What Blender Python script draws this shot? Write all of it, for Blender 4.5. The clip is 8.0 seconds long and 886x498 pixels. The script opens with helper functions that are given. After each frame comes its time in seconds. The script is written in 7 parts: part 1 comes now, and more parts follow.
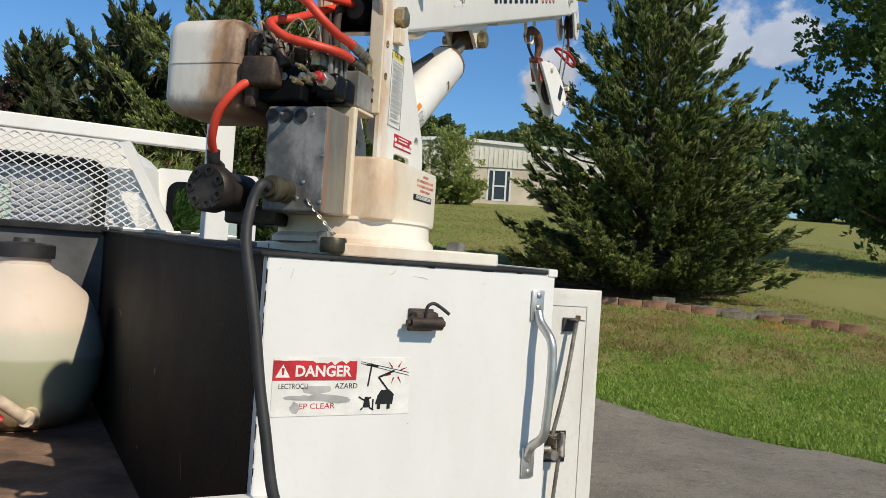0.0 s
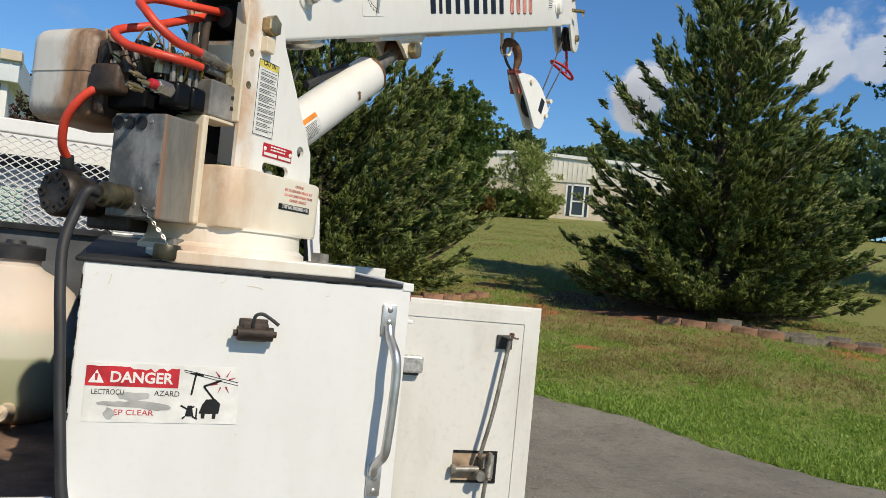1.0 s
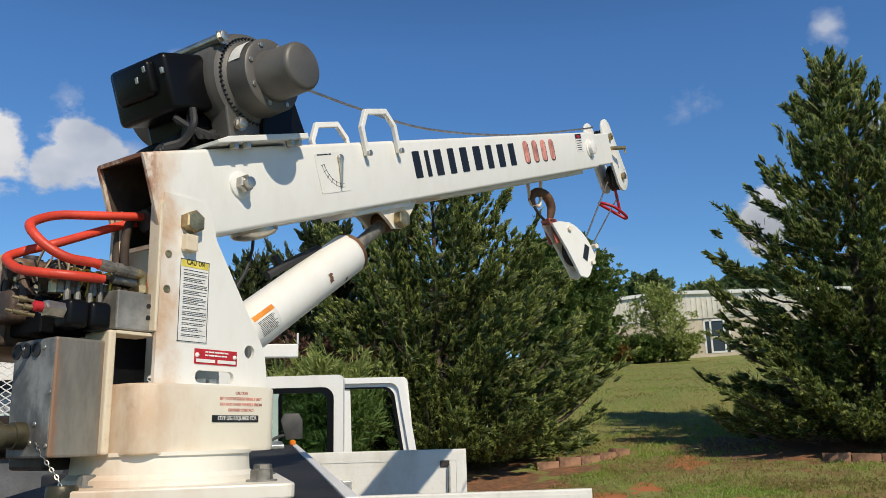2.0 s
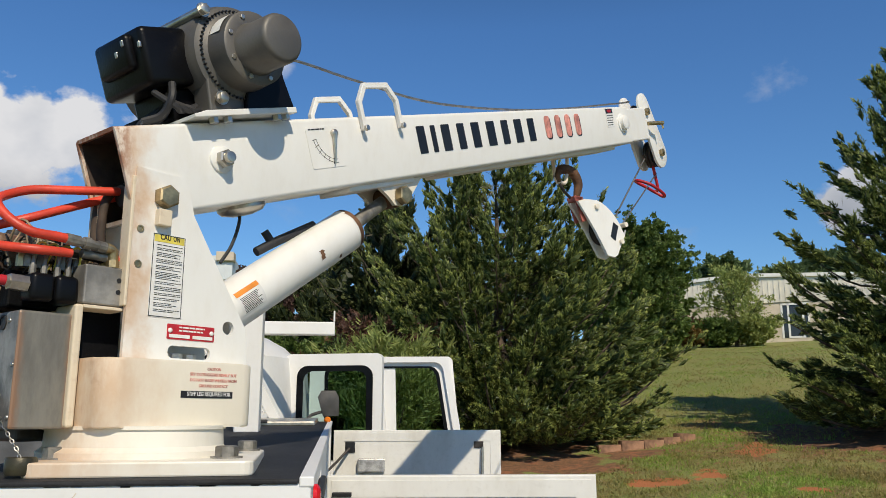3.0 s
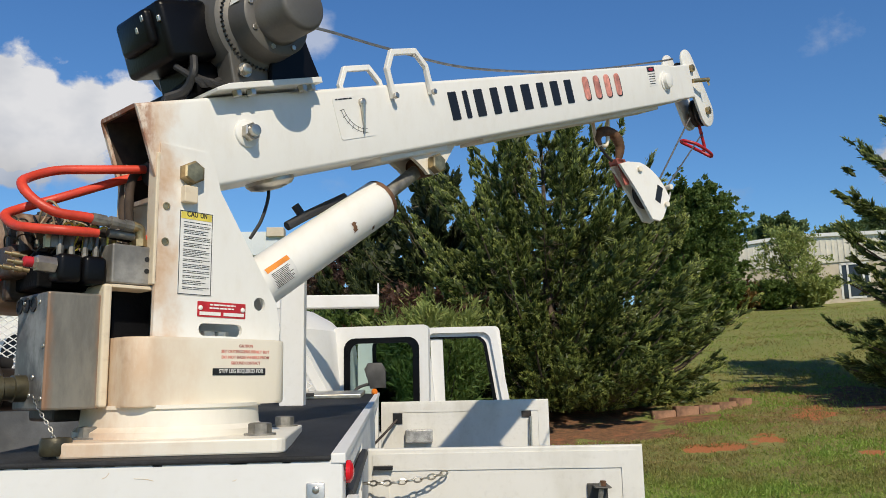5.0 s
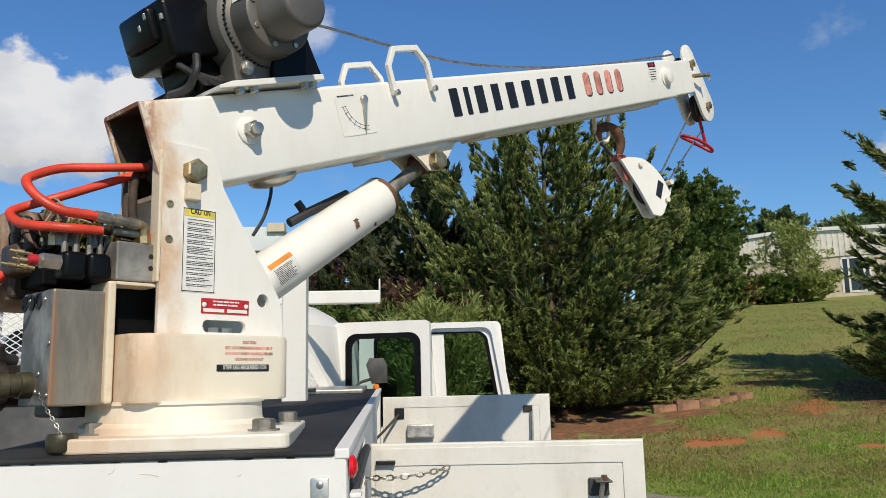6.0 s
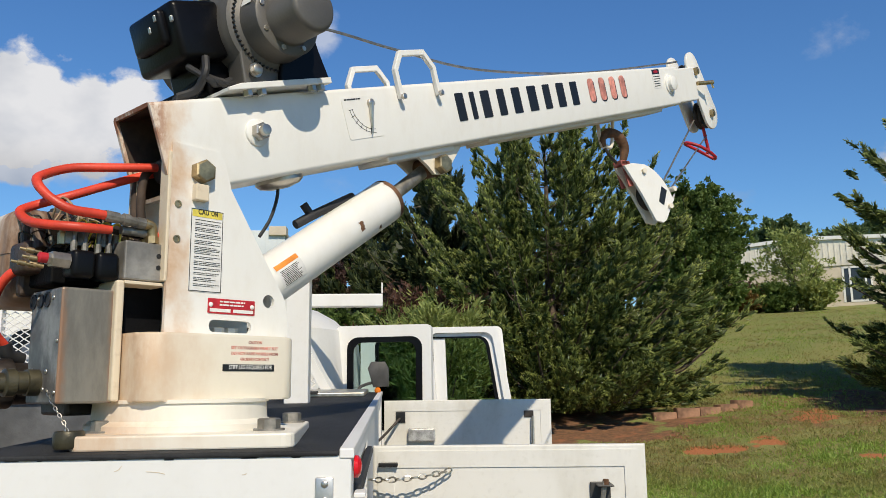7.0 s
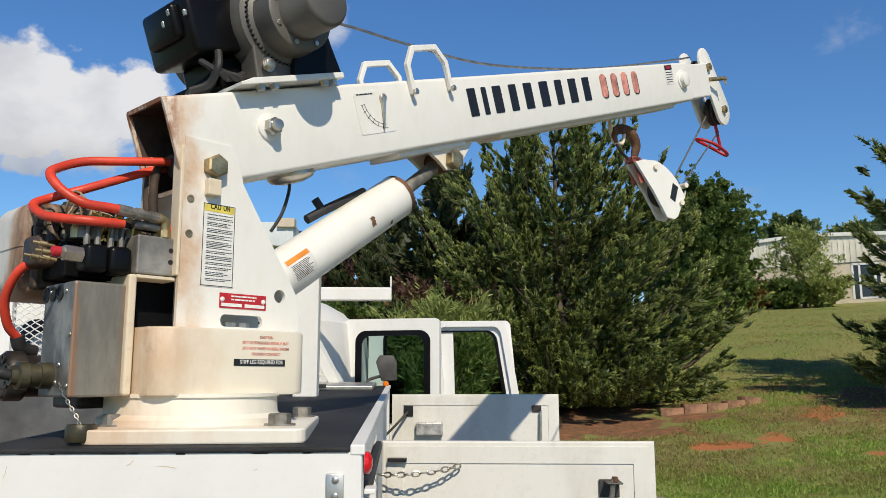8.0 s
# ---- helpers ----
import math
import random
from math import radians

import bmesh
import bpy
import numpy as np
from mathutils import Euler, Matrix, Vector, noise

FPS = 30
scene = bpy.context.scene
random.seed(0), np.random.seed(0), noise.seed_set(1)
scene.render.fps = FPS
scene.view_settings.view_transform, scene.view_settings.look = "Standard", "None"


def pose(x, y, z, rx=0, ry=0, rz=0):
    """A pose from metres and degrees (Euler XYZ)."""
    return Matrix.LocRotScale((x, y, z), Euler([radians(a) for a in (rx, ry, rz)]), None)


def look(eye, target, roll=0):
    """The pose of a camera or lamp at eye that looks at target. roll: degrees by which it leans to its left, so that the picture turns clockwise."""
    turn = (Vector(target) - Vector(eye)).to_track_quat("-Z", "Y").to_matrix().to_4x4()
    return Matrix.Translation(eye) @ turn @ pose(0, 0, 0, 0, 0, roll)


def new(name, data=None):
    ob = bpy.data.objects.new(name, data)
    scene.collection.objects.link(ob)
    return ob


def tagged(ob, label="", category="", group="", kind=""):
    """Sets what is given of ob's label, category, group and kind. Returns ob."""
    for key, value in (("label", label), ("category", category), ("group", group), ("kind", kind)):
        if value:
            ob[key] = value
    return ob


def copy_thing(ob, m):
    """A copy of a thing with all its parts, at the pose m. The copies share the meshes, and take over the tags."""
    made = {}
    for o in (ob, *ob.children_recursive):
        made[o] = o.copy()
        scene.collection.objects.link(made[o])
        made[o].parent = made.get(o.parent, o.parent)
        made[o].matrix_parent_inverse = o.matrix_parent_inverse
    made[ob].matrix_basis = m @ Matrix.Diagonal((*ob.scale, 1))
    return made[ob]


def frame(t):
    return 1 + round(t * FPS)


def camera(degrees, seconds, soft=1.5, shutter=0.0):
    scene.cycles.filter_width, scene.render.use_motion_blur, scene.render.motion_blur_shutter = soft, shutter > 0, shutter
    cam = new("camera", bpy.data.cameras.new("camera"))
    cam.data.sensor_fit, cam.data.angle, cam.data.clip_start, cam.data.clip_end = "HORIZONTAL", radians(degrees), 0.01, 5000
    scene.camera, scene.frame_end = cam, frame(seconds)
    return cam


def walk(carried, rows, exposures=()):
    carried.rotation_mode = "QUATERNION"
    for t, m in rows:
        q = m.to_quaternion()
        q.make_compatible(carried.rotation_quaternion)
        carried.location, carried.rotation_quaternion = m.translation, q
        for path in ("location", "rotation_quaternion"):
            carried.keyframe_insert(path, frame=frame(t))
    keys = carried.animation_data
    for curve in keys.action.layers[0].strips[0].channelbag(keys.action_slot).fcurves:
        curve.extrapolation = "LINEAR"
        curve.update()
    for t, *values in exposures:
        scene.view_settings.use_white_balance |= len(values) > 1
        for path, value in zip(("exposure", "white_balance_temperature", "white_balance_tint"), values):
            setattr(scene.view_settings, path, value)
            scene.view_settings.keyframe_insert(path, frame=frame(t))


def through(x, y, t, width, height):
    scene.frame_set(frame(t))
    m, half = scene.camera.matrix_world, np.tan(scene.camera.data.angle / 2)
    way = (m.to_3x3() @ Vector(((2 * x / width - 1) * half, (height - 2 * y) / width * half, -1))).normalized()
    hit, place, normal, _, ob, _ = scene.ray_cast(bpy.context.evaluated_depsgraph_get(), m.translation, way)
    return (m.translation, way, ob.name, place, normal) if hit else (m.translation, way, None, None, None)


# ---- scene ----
cam = camera(57.4, 8.0, 0.8)
PATH = [
    (0, (-0.636, -1.263, 1.444), (0.3, 0.503, 1.492), 3.8),
    (0.5, (-0.516, -1.399, 1.459), (0.313, 0.421, 1.483), 6.7),
    (1, (-0.238, -1.412, 1.477), (0.513, 0.44, 1.542), 5.5),
    (1.5, (0.006, -1.368, 1.539), (0.548, 0.529, 1.869), 1.1),
    (1.7, (0.062, -1.326, 1.541), (0.537, 0.568, 1.974), -0.4),
    (2.8, (0.309, -1.267, 1.547), (0.606, 0.655, 2.014), -0.9),
    (3, (0.32, -1.27, 1.543), (0.563, 0.673, 1.949), -0.1),
    (3.5, (0.336, -1.245, 1.545), (0.482, 0.721, 1.878), 0.1),
    (4, (0.353, -1.234, 1.55), (0.479, 0.734, 1.882), -0.5),
    (4.5, (0.356, -1.229, 1.549), (0.48, 0.738, 1.888), -0.9),
    (6, (0.353, -1.238, 1.551), (0.475, 0.732, 1.873), -1.3),
    (6.5, (0.349, -1.249, 1.55), (0.472, 0.719, 1.888), -1.1),
    (7, (0.345, -1.247, 1.545), (0.464, 0.721, 1.88), -0.7),
    (7.5, (0.341, -1.24, 1.545), (0.452, 0.731, 1.863), -0.3),
    (8, (0.338, -1.245, 1.552), (0.438, 0.727, 1.87), -0.1),
]
walk(cam, [(t, look(eye, target, roll)) for t, eye, target, roll in PATH],
     [(0.0, -0.28), (1.2, -0.28), (2.0, -0.32), (4.7, -0.36), (5.8, -0.27), (8.0, -0.27)])

# ---- light ----
SUN_AZ, SUN_EL = radians(13.0), radians(41.0)
light_way = Vector((-math.sin(SUN_AZ) * math.cos(SUN_EL), math.cos(SUN_AZ) * math.cos(SUN_EL), -math.sin(SUN_EL)))
sun = new("sun", bpy.data.lights.new("sun", "SUN"))
sun.data.energy, sun.data.angle, sun.data.color = 5.0, radians(0.55), (1.0, 0.885, 0.70)
sun.matrix_world = light_way.to_track_quat("-Z", "Y").to_matrix().to_4x4()

world = bpy.data.worlds.new("sky")
scene.world = world
world.use_nodes = True
wn, wl = world.node_tree.nodes, world.node_tree.links
wn.clear()


def wnode(kind):
    return wn.new(kind)


def wmath(op, a, b=None, clamp=False):
    n = wnode("ShaderNodeMath")
    n.operation, n.use_clamp = op, clamp
    for i, v in enumerate((a, b)):
        if v is None:
            continue
        if isinstance(v, (int, float)):
            n.inputs[i].default_value = v
        else:
            wl.new(v, n.inputs[i])
    return n.outputs[0]


def wvec(op, a, b):
    n = wnode("ShaderNodeVectorMath")
    n.operation = op
    for i, v in enumerate((a, b)):
        if isinstance(v, (tuple, Vector)):
            n.inputs[i].default_value = v
        else:
            wl.new(v, n.inputs[i])
    return n


sky = wnode("ShaderNodeTexSky")
sky.sky_type, sky.sun_disc, sky.sun_elevation, sky.sun_rotation = "NISHITA", False, SUN_EL, math.pi - SUN_AZ
sky.altitude, sky.air_density, sky.dust_density, sky.ozone_density = 300.0, 1.0, 0.0, 4.0
coord = wnode("ShaderNodeTexCoord").outputs["Generated"]
# cumulus: soft balls of cloud round some directions, broken up by noise
CLOUDS = [((-0.393, 0.872, 0.291), 0.072, 1.0), ((-0.346, 0.893, 0.283), 0.066, 1.0), ((-0.345, 0.885, 0.308), 0.046, 1.0), ((-0.297, 0.900, 0.318), 0.042, 1.0), ((-0.404, 0.882, 0.258), 0.05, 0.85), ((-0.364, 0.900, 0.256), 0.04, 0.7),
          ((-0.44, 0.847, 0.295), 0.08, 1.0), ((-0.50, 0.82, 0.275), 0.09, 1.0), ((0.481, 0.795, 0.370), 0.022, 0.4), ((0.467, 0.806, 0.362), 0.018, 0.35), ((0.394, 0.895, 0.207), 0.024, 0.5), ((-0.069, 0.967, 0.245), 0.02, 0.4),
          ((-0.215, 0.924, 0.316), 0.05, 0.9), ((-0.161, 0.94, 0.302), 0.04, 0.6), ((-0.096, 0.906, 0.411), 0.03, 0.6), ((0.583, 0.694, 0.422), 0.028, 0.6), ((0.648, 0.693, 0.316), 0.03, 0.7), ((-0.225, 0.90, 0.374), 0.02, 0.5), ((0.555, 0.80, 0.228), 0.045, 0.95), ((0.69, 0.668, 0.278), 0.042, 0.8), ((0.735, 0.618, 0.278), 0.042, 0.75), ((0.704, 0.636, 0.314), 0.024, 0.5)]
mapping = wvec("MULTIPLY", coord, (1.0, 1.0, 1.35))
noise_big = wnode("ShaderNodeTexNoise")
noise_big.inputs["Scale"].default_value, noise_big.inputs["Detail"].default_value, noise_big.inputs["Roughness"].default_value = 13.0, 10.0, 0.56
wl.new(mapping.outputs[0], noise_big.inputs["Vector"])
ragged = wmath("MULTIPLY", wmath("SUBTRACT", noise_big.outputs["Fac"], 0.5), 3.6)
noise_fine = wnode("ShaderNodeTexNoise")
noise_fine.inputs["Scale"].default_value, noise_fine.inputs["Detail"].default_value, noise_fine.inputs["Roughness"].default_value = 42.0, 6.0, 0.6
wl.new(mapping.outputs[0], noise_fine.inputs["Vector"])
wispy = wmath("MULTIPLY", wmath("SUBTRACT", noise_fine.outputs["Fac"], 0.52), 3.0)
cover = None
for way, radius, thick in CLOUDS:
    far = wvec("DISTANCE", coord, Vector(way).normalized()).outputs["Value"]
    ball = wmath("SUBTRACT", 1.0, wmath("DIVIDE", far, radius))
    ball = wmath("ADD", wmath("MULTIPLY", ball, 1.6 if radius > 0.025 else 0.9), ragged if radius > 0.025 else wispy)
    ball = wmath("MULTIPLY", wmath("MULTIPLY", ball, 2.6 if radius > 0.04 else 1.3 if radius > 0.025 else 0.7, True), thick)
    cover = ball if cover is None else wmath("MAXIMUM", cover, ball)
ease = wmath("POWER", cover, 1.3)
noise_in = wnode("ShaderNodeTexNoise")
noise_in.inputs["Scale"].default_value, noise_in.inputs["Detail"].default_value = 7.0, 5.0
wl.new(mapping.outputs[0], noise_in.inputs["Vector"])
tone = wnode("ShaderNodeValToRGB")
tone.color_ramp.elements[0].position, tone.color_ramp.elements[0].color = 0.36, (5.8, 6.2, 7.0, 1)
tone.color_ramp.elements[1].position, tone.color_ramp.elements[1].color = 0.58, (9.4, 9.4, 9.6, 1)
wl.new(noise_in.outputs["Fac"], tone.inputs["Fac"])
blend = wnode("ShaderNodeMix")
blend.data_type = "RGBA"
wl.new(ease, blend.inputs["Factor"])
deep = wnode("ShaderNodeMix")
deep.data_type, deep.blend_type = "RGBA", "MULTIPLY"
deep.inputs["Factor"].default_value = 1.0
height_of = wnode("ShaderNodeSeparateXYZ")
wl.new(coord, height_of.inputs[0])
air = wnode("ShaderNodeValToRGB")
air.color_ramp.elements[0].position, air.color_ramp.elements[0].color = 0.05, (1.0, 1.22, 1.32, 1)
air.color_ramp.elements[1].position, air.color_ramp.elements[1].color = 0.75, (0.38, 0.48, 0.54, 1)
for at_z, tint in ((0.22, (0.86, 1.24, 1.48, 1)), (0.45, (0.82, 1.26, 1.62, 1))):
    air.color_ramp.elements.new(at_z).color = tint
wl.new(height_of.outputs[2], air.inputs["Fac"])
wl.new(air.outputs["Color"], deep.inputs["B"])
wl.new(sky.outputs["Color"], deep.inputs["A"])
wl.new(deep.outputs["Result"], blend.inputs["A"])
base_shade = wnode("ShaderNodeMapRange")
base_shade.interpolation_type = "SMOOTHSTEP"
for slot, value in enumerate((0.215, 0.285, 0.66, 1.0)):
    base_shade.inputs[slot + 1].default_value = value
wl.new(height_of.outputs[2], base_shade.inputs[0])
grey_base = wvec("MULTIPLY", tone.outputs["Color"], (1, 1, 1))
wl.new(base_shade.outputs[0], grey_base.inputs[1])
wl.new(grey_base.outputs[0], blend.inputs["B"])
back = wnode("ShaderNodeBackground")
back.inputs["Strength"].default_value = 0.10
wl.new(blend.outputs["Result"], back.inputs["Color"])
wl.new(back.outputs[0], wnode("ShaderNodeOutputWorld").inputs["Surface"])

# ---- materials ----
def material(name):
    m = bpy.data.materials.new(name)
    m.use_nodes = True
    nt = m.node_tree
    nt.nodes.clear()
    return m, nt


class Nodes:
    """Short forms for building a node tree."""

    def __init__(self, nt):
        self.nt, self.n, self.l = nt, nt.nodes, nt.links

    def put(self, socket, v):
        if isinstance(v, bpy.types.NodeSocket):
            self.l.new(v, socket)
        elif v is not None:
            socket.default_value = (*v, 1.0) if isinstance(v, tuple) and len(v) == 3 and socket.type == "RGBA" else v

    def math(self, op, a, b=None, clamp=False):
        n = self.n.new("ShaderNodeMath")
        n.operation, n.use_clamp = op, clamp
        self.put(n.inputs[0], a)
        self.put(n.inputs[1], b)
        return n.outputs[0]

    def coord(self, kind="Object"):
        return self.n.new("ShaderNodeTexCoord").outputs[kind]

    def position(self):
        return self.n.new("ShaderNodeNewGeometry").outputs["Position"]

    def island(self):
        return self.n.new("ShaderNodeNewGeometry").outputs["Random Per Island"]

    def chance(self):
        return self.n.new("ShaderNodeObjectInfo").outputs["Random"]

    def noise(self, vec, scale, detail=4.0, rough=0.55, squash=None):
        if squash:
            vec = self.vec("MULTIPLY", vec, squash)
        n = self.n.new("ShaderNodeTexNoise")
        self.put(n.inputs["Vector"], vec)
        n.inputs["Scale"].default_value, n.inputs["Detail"].default_value, n.inputs["Roughness"].default_value = scale, detail, rough
        return n.outputs["Fac"]

    def vec(self, op, a, b):
        n = self.n.new("ShaderNodeVectorMath")
        n.operation = op
        for i, v in enumerate((a, b)):
            self.put(n.inputs[i], v)
        return n.outputs["Value"] if op in ("DISTANCE", "DOT_PRODUCT", "LENGTH") else n.outputs["Vector"]

    def axis(self, vec, which):
        n = self.n.new("ShaderNodeSeparateXYZ")
        self.put(n.inputs[0], vec)
        return n.outputs[which]

    def step(self, v, lo, hi, a=0.0, b=1.0):
        n = self.n.new("ShaderNodeMapRange")
        n.interpolation_type = "SMOOTHSTEP"
        for i, x in enumerate((v, lo, hi, a, b)):
            self.put(n.inputs[i], x)
        return n.outputs[0]

    def mix(self, fac, a, b, how="MIX"):
        n = self.n.new("ShaderNodeMix")
        n.data_type, n.blend_type = "RGBA", how
        self.put(n.inputs["Factor"], fac)
        self.put(n.inputs["A"], a)
        self.put(n.inputs["B"], b)
        return n.outputs["Result"]

    def bump(self, height, strength, distance=0.01):
        n = self.n.new("ShaderNodeBump")
        n.inputs["Strength"].default_value, n.inputs["Distance"].default_value = strength, distance
        self.put(n.inputs["Height"], height)
        return n.outputs["Normal"]

    def surface(self, color, rough=0.5, metal=0.0, normal=None, **more):
        b = self.n.new("ShaderNodeBsdfPrincipled")
        self.put(b.inputs["Base Color"], color)
        self.put(b.inputs["Roughness"], rough)
        self.put(b.inputs["Metallic"], metal)
        self.put(b.inputs["Normal"], normal)
        for k, v in more.items():
            self.put(b.inputs[k.replace("_", " ")], v)
        return b.outputs[0]

    def done(self, shader):
        self.put(self.n.new("ShaderNodeOutputMaterial").inputs["Surface"], shader)


def plain(name, color, rough=0.5, metal=0.0, vary=0.12, scale=9.0, fine=90.0, bump=0.08, depth=0.003, **more):
    """A material with stains at one scale, grain at a finer one, and a fine relief."""
    m, nt = material(name)
    k = Nodes(nt)
    at = k.coord()
    stain, grain = k.noise(at, scale, 5), k.noise(at, fine, 3)
    dark, light = tuple(c * (1 - vary * 1.6) for c in color), tuple(min(1, c * (1 + vary)) for c in color)
    col = k.mix(k.step(stain, 0.3, 0.7), dark, light)
    col = k.mix(k.math("MULTIPLY", k.step(grain, 0.35, 0.75), vary * 1.4), col, tuple(c * 0.6 for c in color))
    r = k.math("ADD", rough - 0.1, k.math("MULTIPLY", stain, 0.2))
    k.done(k.surface(col, r, metal, k.bump(grain, bump, depth), **more))
    return m


def painted(name, color, dirt, rust, amount=0.3, rust_at=0.68, rough=0.35, streak=True, worn=0.0):
    """Old vehicle paint: grime washed down in streaks, rust coming through in spots, faint orange peel."""
    m, nt = material(name)
    k = Nodes(nt)
    at = k.coord()
    grime = k.noise(at, 5.0, 6, 0.6, (1, 1, 0.35) if streak else None)
    fine = k.noise(at, 60.0, 4)
    patch = k.noise(at, 14.0, 7, 0.62)
    col = k.mix(k.math("MULTIPLY", k.step(grime, 0.42, 0.78), amount), color, dirt)
    col = k.mix(k.math("MULTIPLY", k.step(fine, 0.5, 0.8), amount * 0.35), col, tuple(c * 0.75 for c in dirt))
    spot = k.step(patch, rust_at, rust_at + 0.05)
    col = k.mix(k.math("MULTIPLY", spot, 0.85), col, rust)
    rr = k.math("ADD", rough, k.math("MULTIPLY", grime, 0.25))
    rr = k.math("ADD", rr, k.math("MULTIPLY", spot, 0.3), True)
    h = k.math("SUBTRACT", k.math("MULTIPLY", fine, 0.25), spot)
    k.done(k.surface(col, rr, 0.0, k.bump(h, 0.12, 0.002)))
    return m


WHITE = painted("white vehicle paint", (0.76, 0.76, 0.75), (0.50, 0.46, 0.38), (0.20, 0.08, 0.03), 0.22, 0.83)


def crane_paint(name, clean, reach, rust_at):
    """White crane paint, browned by oil and rust towards its rear side, where reach (in metres along the boom) begins and ends."""
    m, nt = material(name)
    k = Nodes(nt)
    at = k.coord()
    big, mid, fine = k.noise(at, 9.0, 6, 0.6), k.noise(at, 26.0, 7, 0.65, (1, 1, 0.45)), k.noise(at, 90.0, 4)
    rear = k.math("ADD", k.axis(at, 0), k.math("MULTIPLY", k.math("SUBTRACT", big, 0.5), 0.22))
    stain = k.step(rear, reach[1], reach[0])
    col = k.mix(k.math("MULTIPLY", k.step(mid, 0.4, 0.75), 0.16), clean, (0.56, 0.49, 0.38))
    col = k.mix(k.math("MULTIPLY", stain, k.step(mid, 0.25, 0.62, 0.35, 0.95)), col, (0.62, 0.43, 0.28))
    deep = k.math("MULTIPLY", k.step(rear, reach[0] + 0.02, reach[0] - 0.05), k.step(mid, 0.36, 0.5))
    col = k.mix(k.math("MULTIPLY", deep, 0.95), col, (0.29, 0.105, 0.05))
    spot = k.step(k.noise(at, 15.0, 8, 0.66), rust_at, rust_at + 0.03)
    col = k.mix(k.math("MULTIPLY", spot, 0.85), col, (0.20, 0.085, 0.04))
    rough = k.math("ADD", 0.36, k.math("MULTIPLY", stain, 0.25))
    k.done(k.surface(col, rough, 0.0, k.bump(k.math("SUBTRACT", k.math("MULTIPLY", fine, 0.3), spot), 0.12, 0.002)))
    return m


CRANE_WHITE = crane_paint("white crane paint", (0.80, 0.79, 0.75), (-0.085, -0.01), 0.775)
CREAM = crane_paint("rust-stained cream paint", (0.78, 0.72, 0.60), (-0.165, 0.02), 0.755)
CREAM_PLATE = crane_paint("light cream paint", (0.80, 0.76, 0.67), (-0.24, -0.06), 0.80)
STAINED = painted("oil-stained cream paint", (0.70, 0.60, 0.45), (0.42, 0.25, 0.13), (0.22, 0.09, 0.04), 0.75, 0.70, 0.5)
BOOM_INSIDE = plain("dark brown boom inside", (0.085, 0.058, 0.042), 0.8, 0.0, 0.45, 14, 70, 0.3)
LINER = plain("black sprayed bed liner", (0.032, 0.033, 0.036), 0.7, 0.0, 0.35, 6, 160, 0.5, 0.004, Specular_IOR_Level=0.2)
# LINER made far darker: the shade of inner places is in the colour
SHADE_BLACK = plain("near-black with shade in it", (0.0045, 0.005, 0.0065), 0.6, 0.0, 0.35, 6, 160, 0.4, 0.003, Specular_IOR_Level=0.12)
BED_FLOOR = plain("rusty bed floor", (0.27, 0.175, 0.125), 0.75, 0.0, 0.45, 4, 60, 0.3, 0.004)
GREY_WALL = plain("scuffed dark grey bulkhead", (0.10, 0.105, 0.11), 0.6, 0.0, 0.3, 5, 80, 0.3)
STEEL = plain("zinc plated steel", (0.55, 0.52, 0.46), 0.35, 0.9, 0.15, 30, 150, 0.1)
BRASS = plain("yellow zinc bolt", (0.46, 0.36, 0.20), 0.4, 0.85, 0.3, 30, 150, 0.1)
RUST = plain("rusty steel", (0.17, 0.088, 0.048), 0.8, 0.3, 0.4, 20, 120, 0.4)
ALU, _nt = material("scuffed bare steel sheet")
_k = Nodes(_nt)
_at = _k.coord()
_scuff, _cloud, _rustn, _fine = _k.noise(_at, 22.0, 8, 0.7, (1, 1, 0.3)), _k.noise(_at, 13.0, 6, 0.62), _k.noise(_at, 16.0, 7, 0.66, (1, 1, 0.35)), _k.noise(_at, 160.0, 3, 0.5, (1, 1, 0.15))
_col = _k.mix(_k.step(_cloud, 0.40, 0.66), (0.105, 0.102, 0.10), (0.30, 0.29, 0.275))
_col = _k.mix(_k.math("MULTIPLY", _k.step(_scuff, 0.52, 0.70), 0.6), _col, (0.42, 0.41, 0.39))
_flank = _k.mix(_k.step(_scuff, 0.35, 0.65), (0.165, 0.152, 0.13), (0.245, 0.23, 0.195))
_edge = _k.math("ADD", _k.math("ABSOLUTE", _k.math("SUBTRACT", _k.axis(_at, 0), -0.196)), _k.math("MULTIPLY", _k.math("SUBTRACT", _rustn, 0.5), 0.045))
_flank = _k.mix(_k.math("MULTIPLY", _k.step(_edge, 0.029, 0.044), 0.85), _flank, (0.30, 0.16, 0.09))
_col = _k.mix(_k.step(_k.axis(_at, 1), -0.0440, -0.0455), _col, _flank)
_k.done(_k.surface(_col, _k.math("ADD", 0.34, _k.math("MULTIPLY", _scuff, 0.25)), 0.25, _k.bump(_fine, 0.1, 0.002)))
VALVE_GREY = plain("dirty cast aluminium", (0.29, 0.275, 0.25), 0.5, 0.3, 0.3, 14, 80, 0.2)
DULL = plain("dull zinc fitting", (0.27, 0.255, 0.225), 0.5, 0.45, 0.3, 35, 120, 0.2)
DOOR_PAINT = painted("dulled white door paint", (0.71, 0.70, 0.66), (0.40, 0.37, 0.29), (0.20, 0.09, 0.04), 0.5, 0.80, 0.45)
HANDLE = plain("cast aluminium handle", (0.60, 0.59, 0.57), 0.42, 0.9, 0.08, 30, 150, 0.1)
RUBBER = plain("black rubber", (0.025, 0.025, 0.027), 0.6, 0.0, 0.2, 20, 90, 0.1)
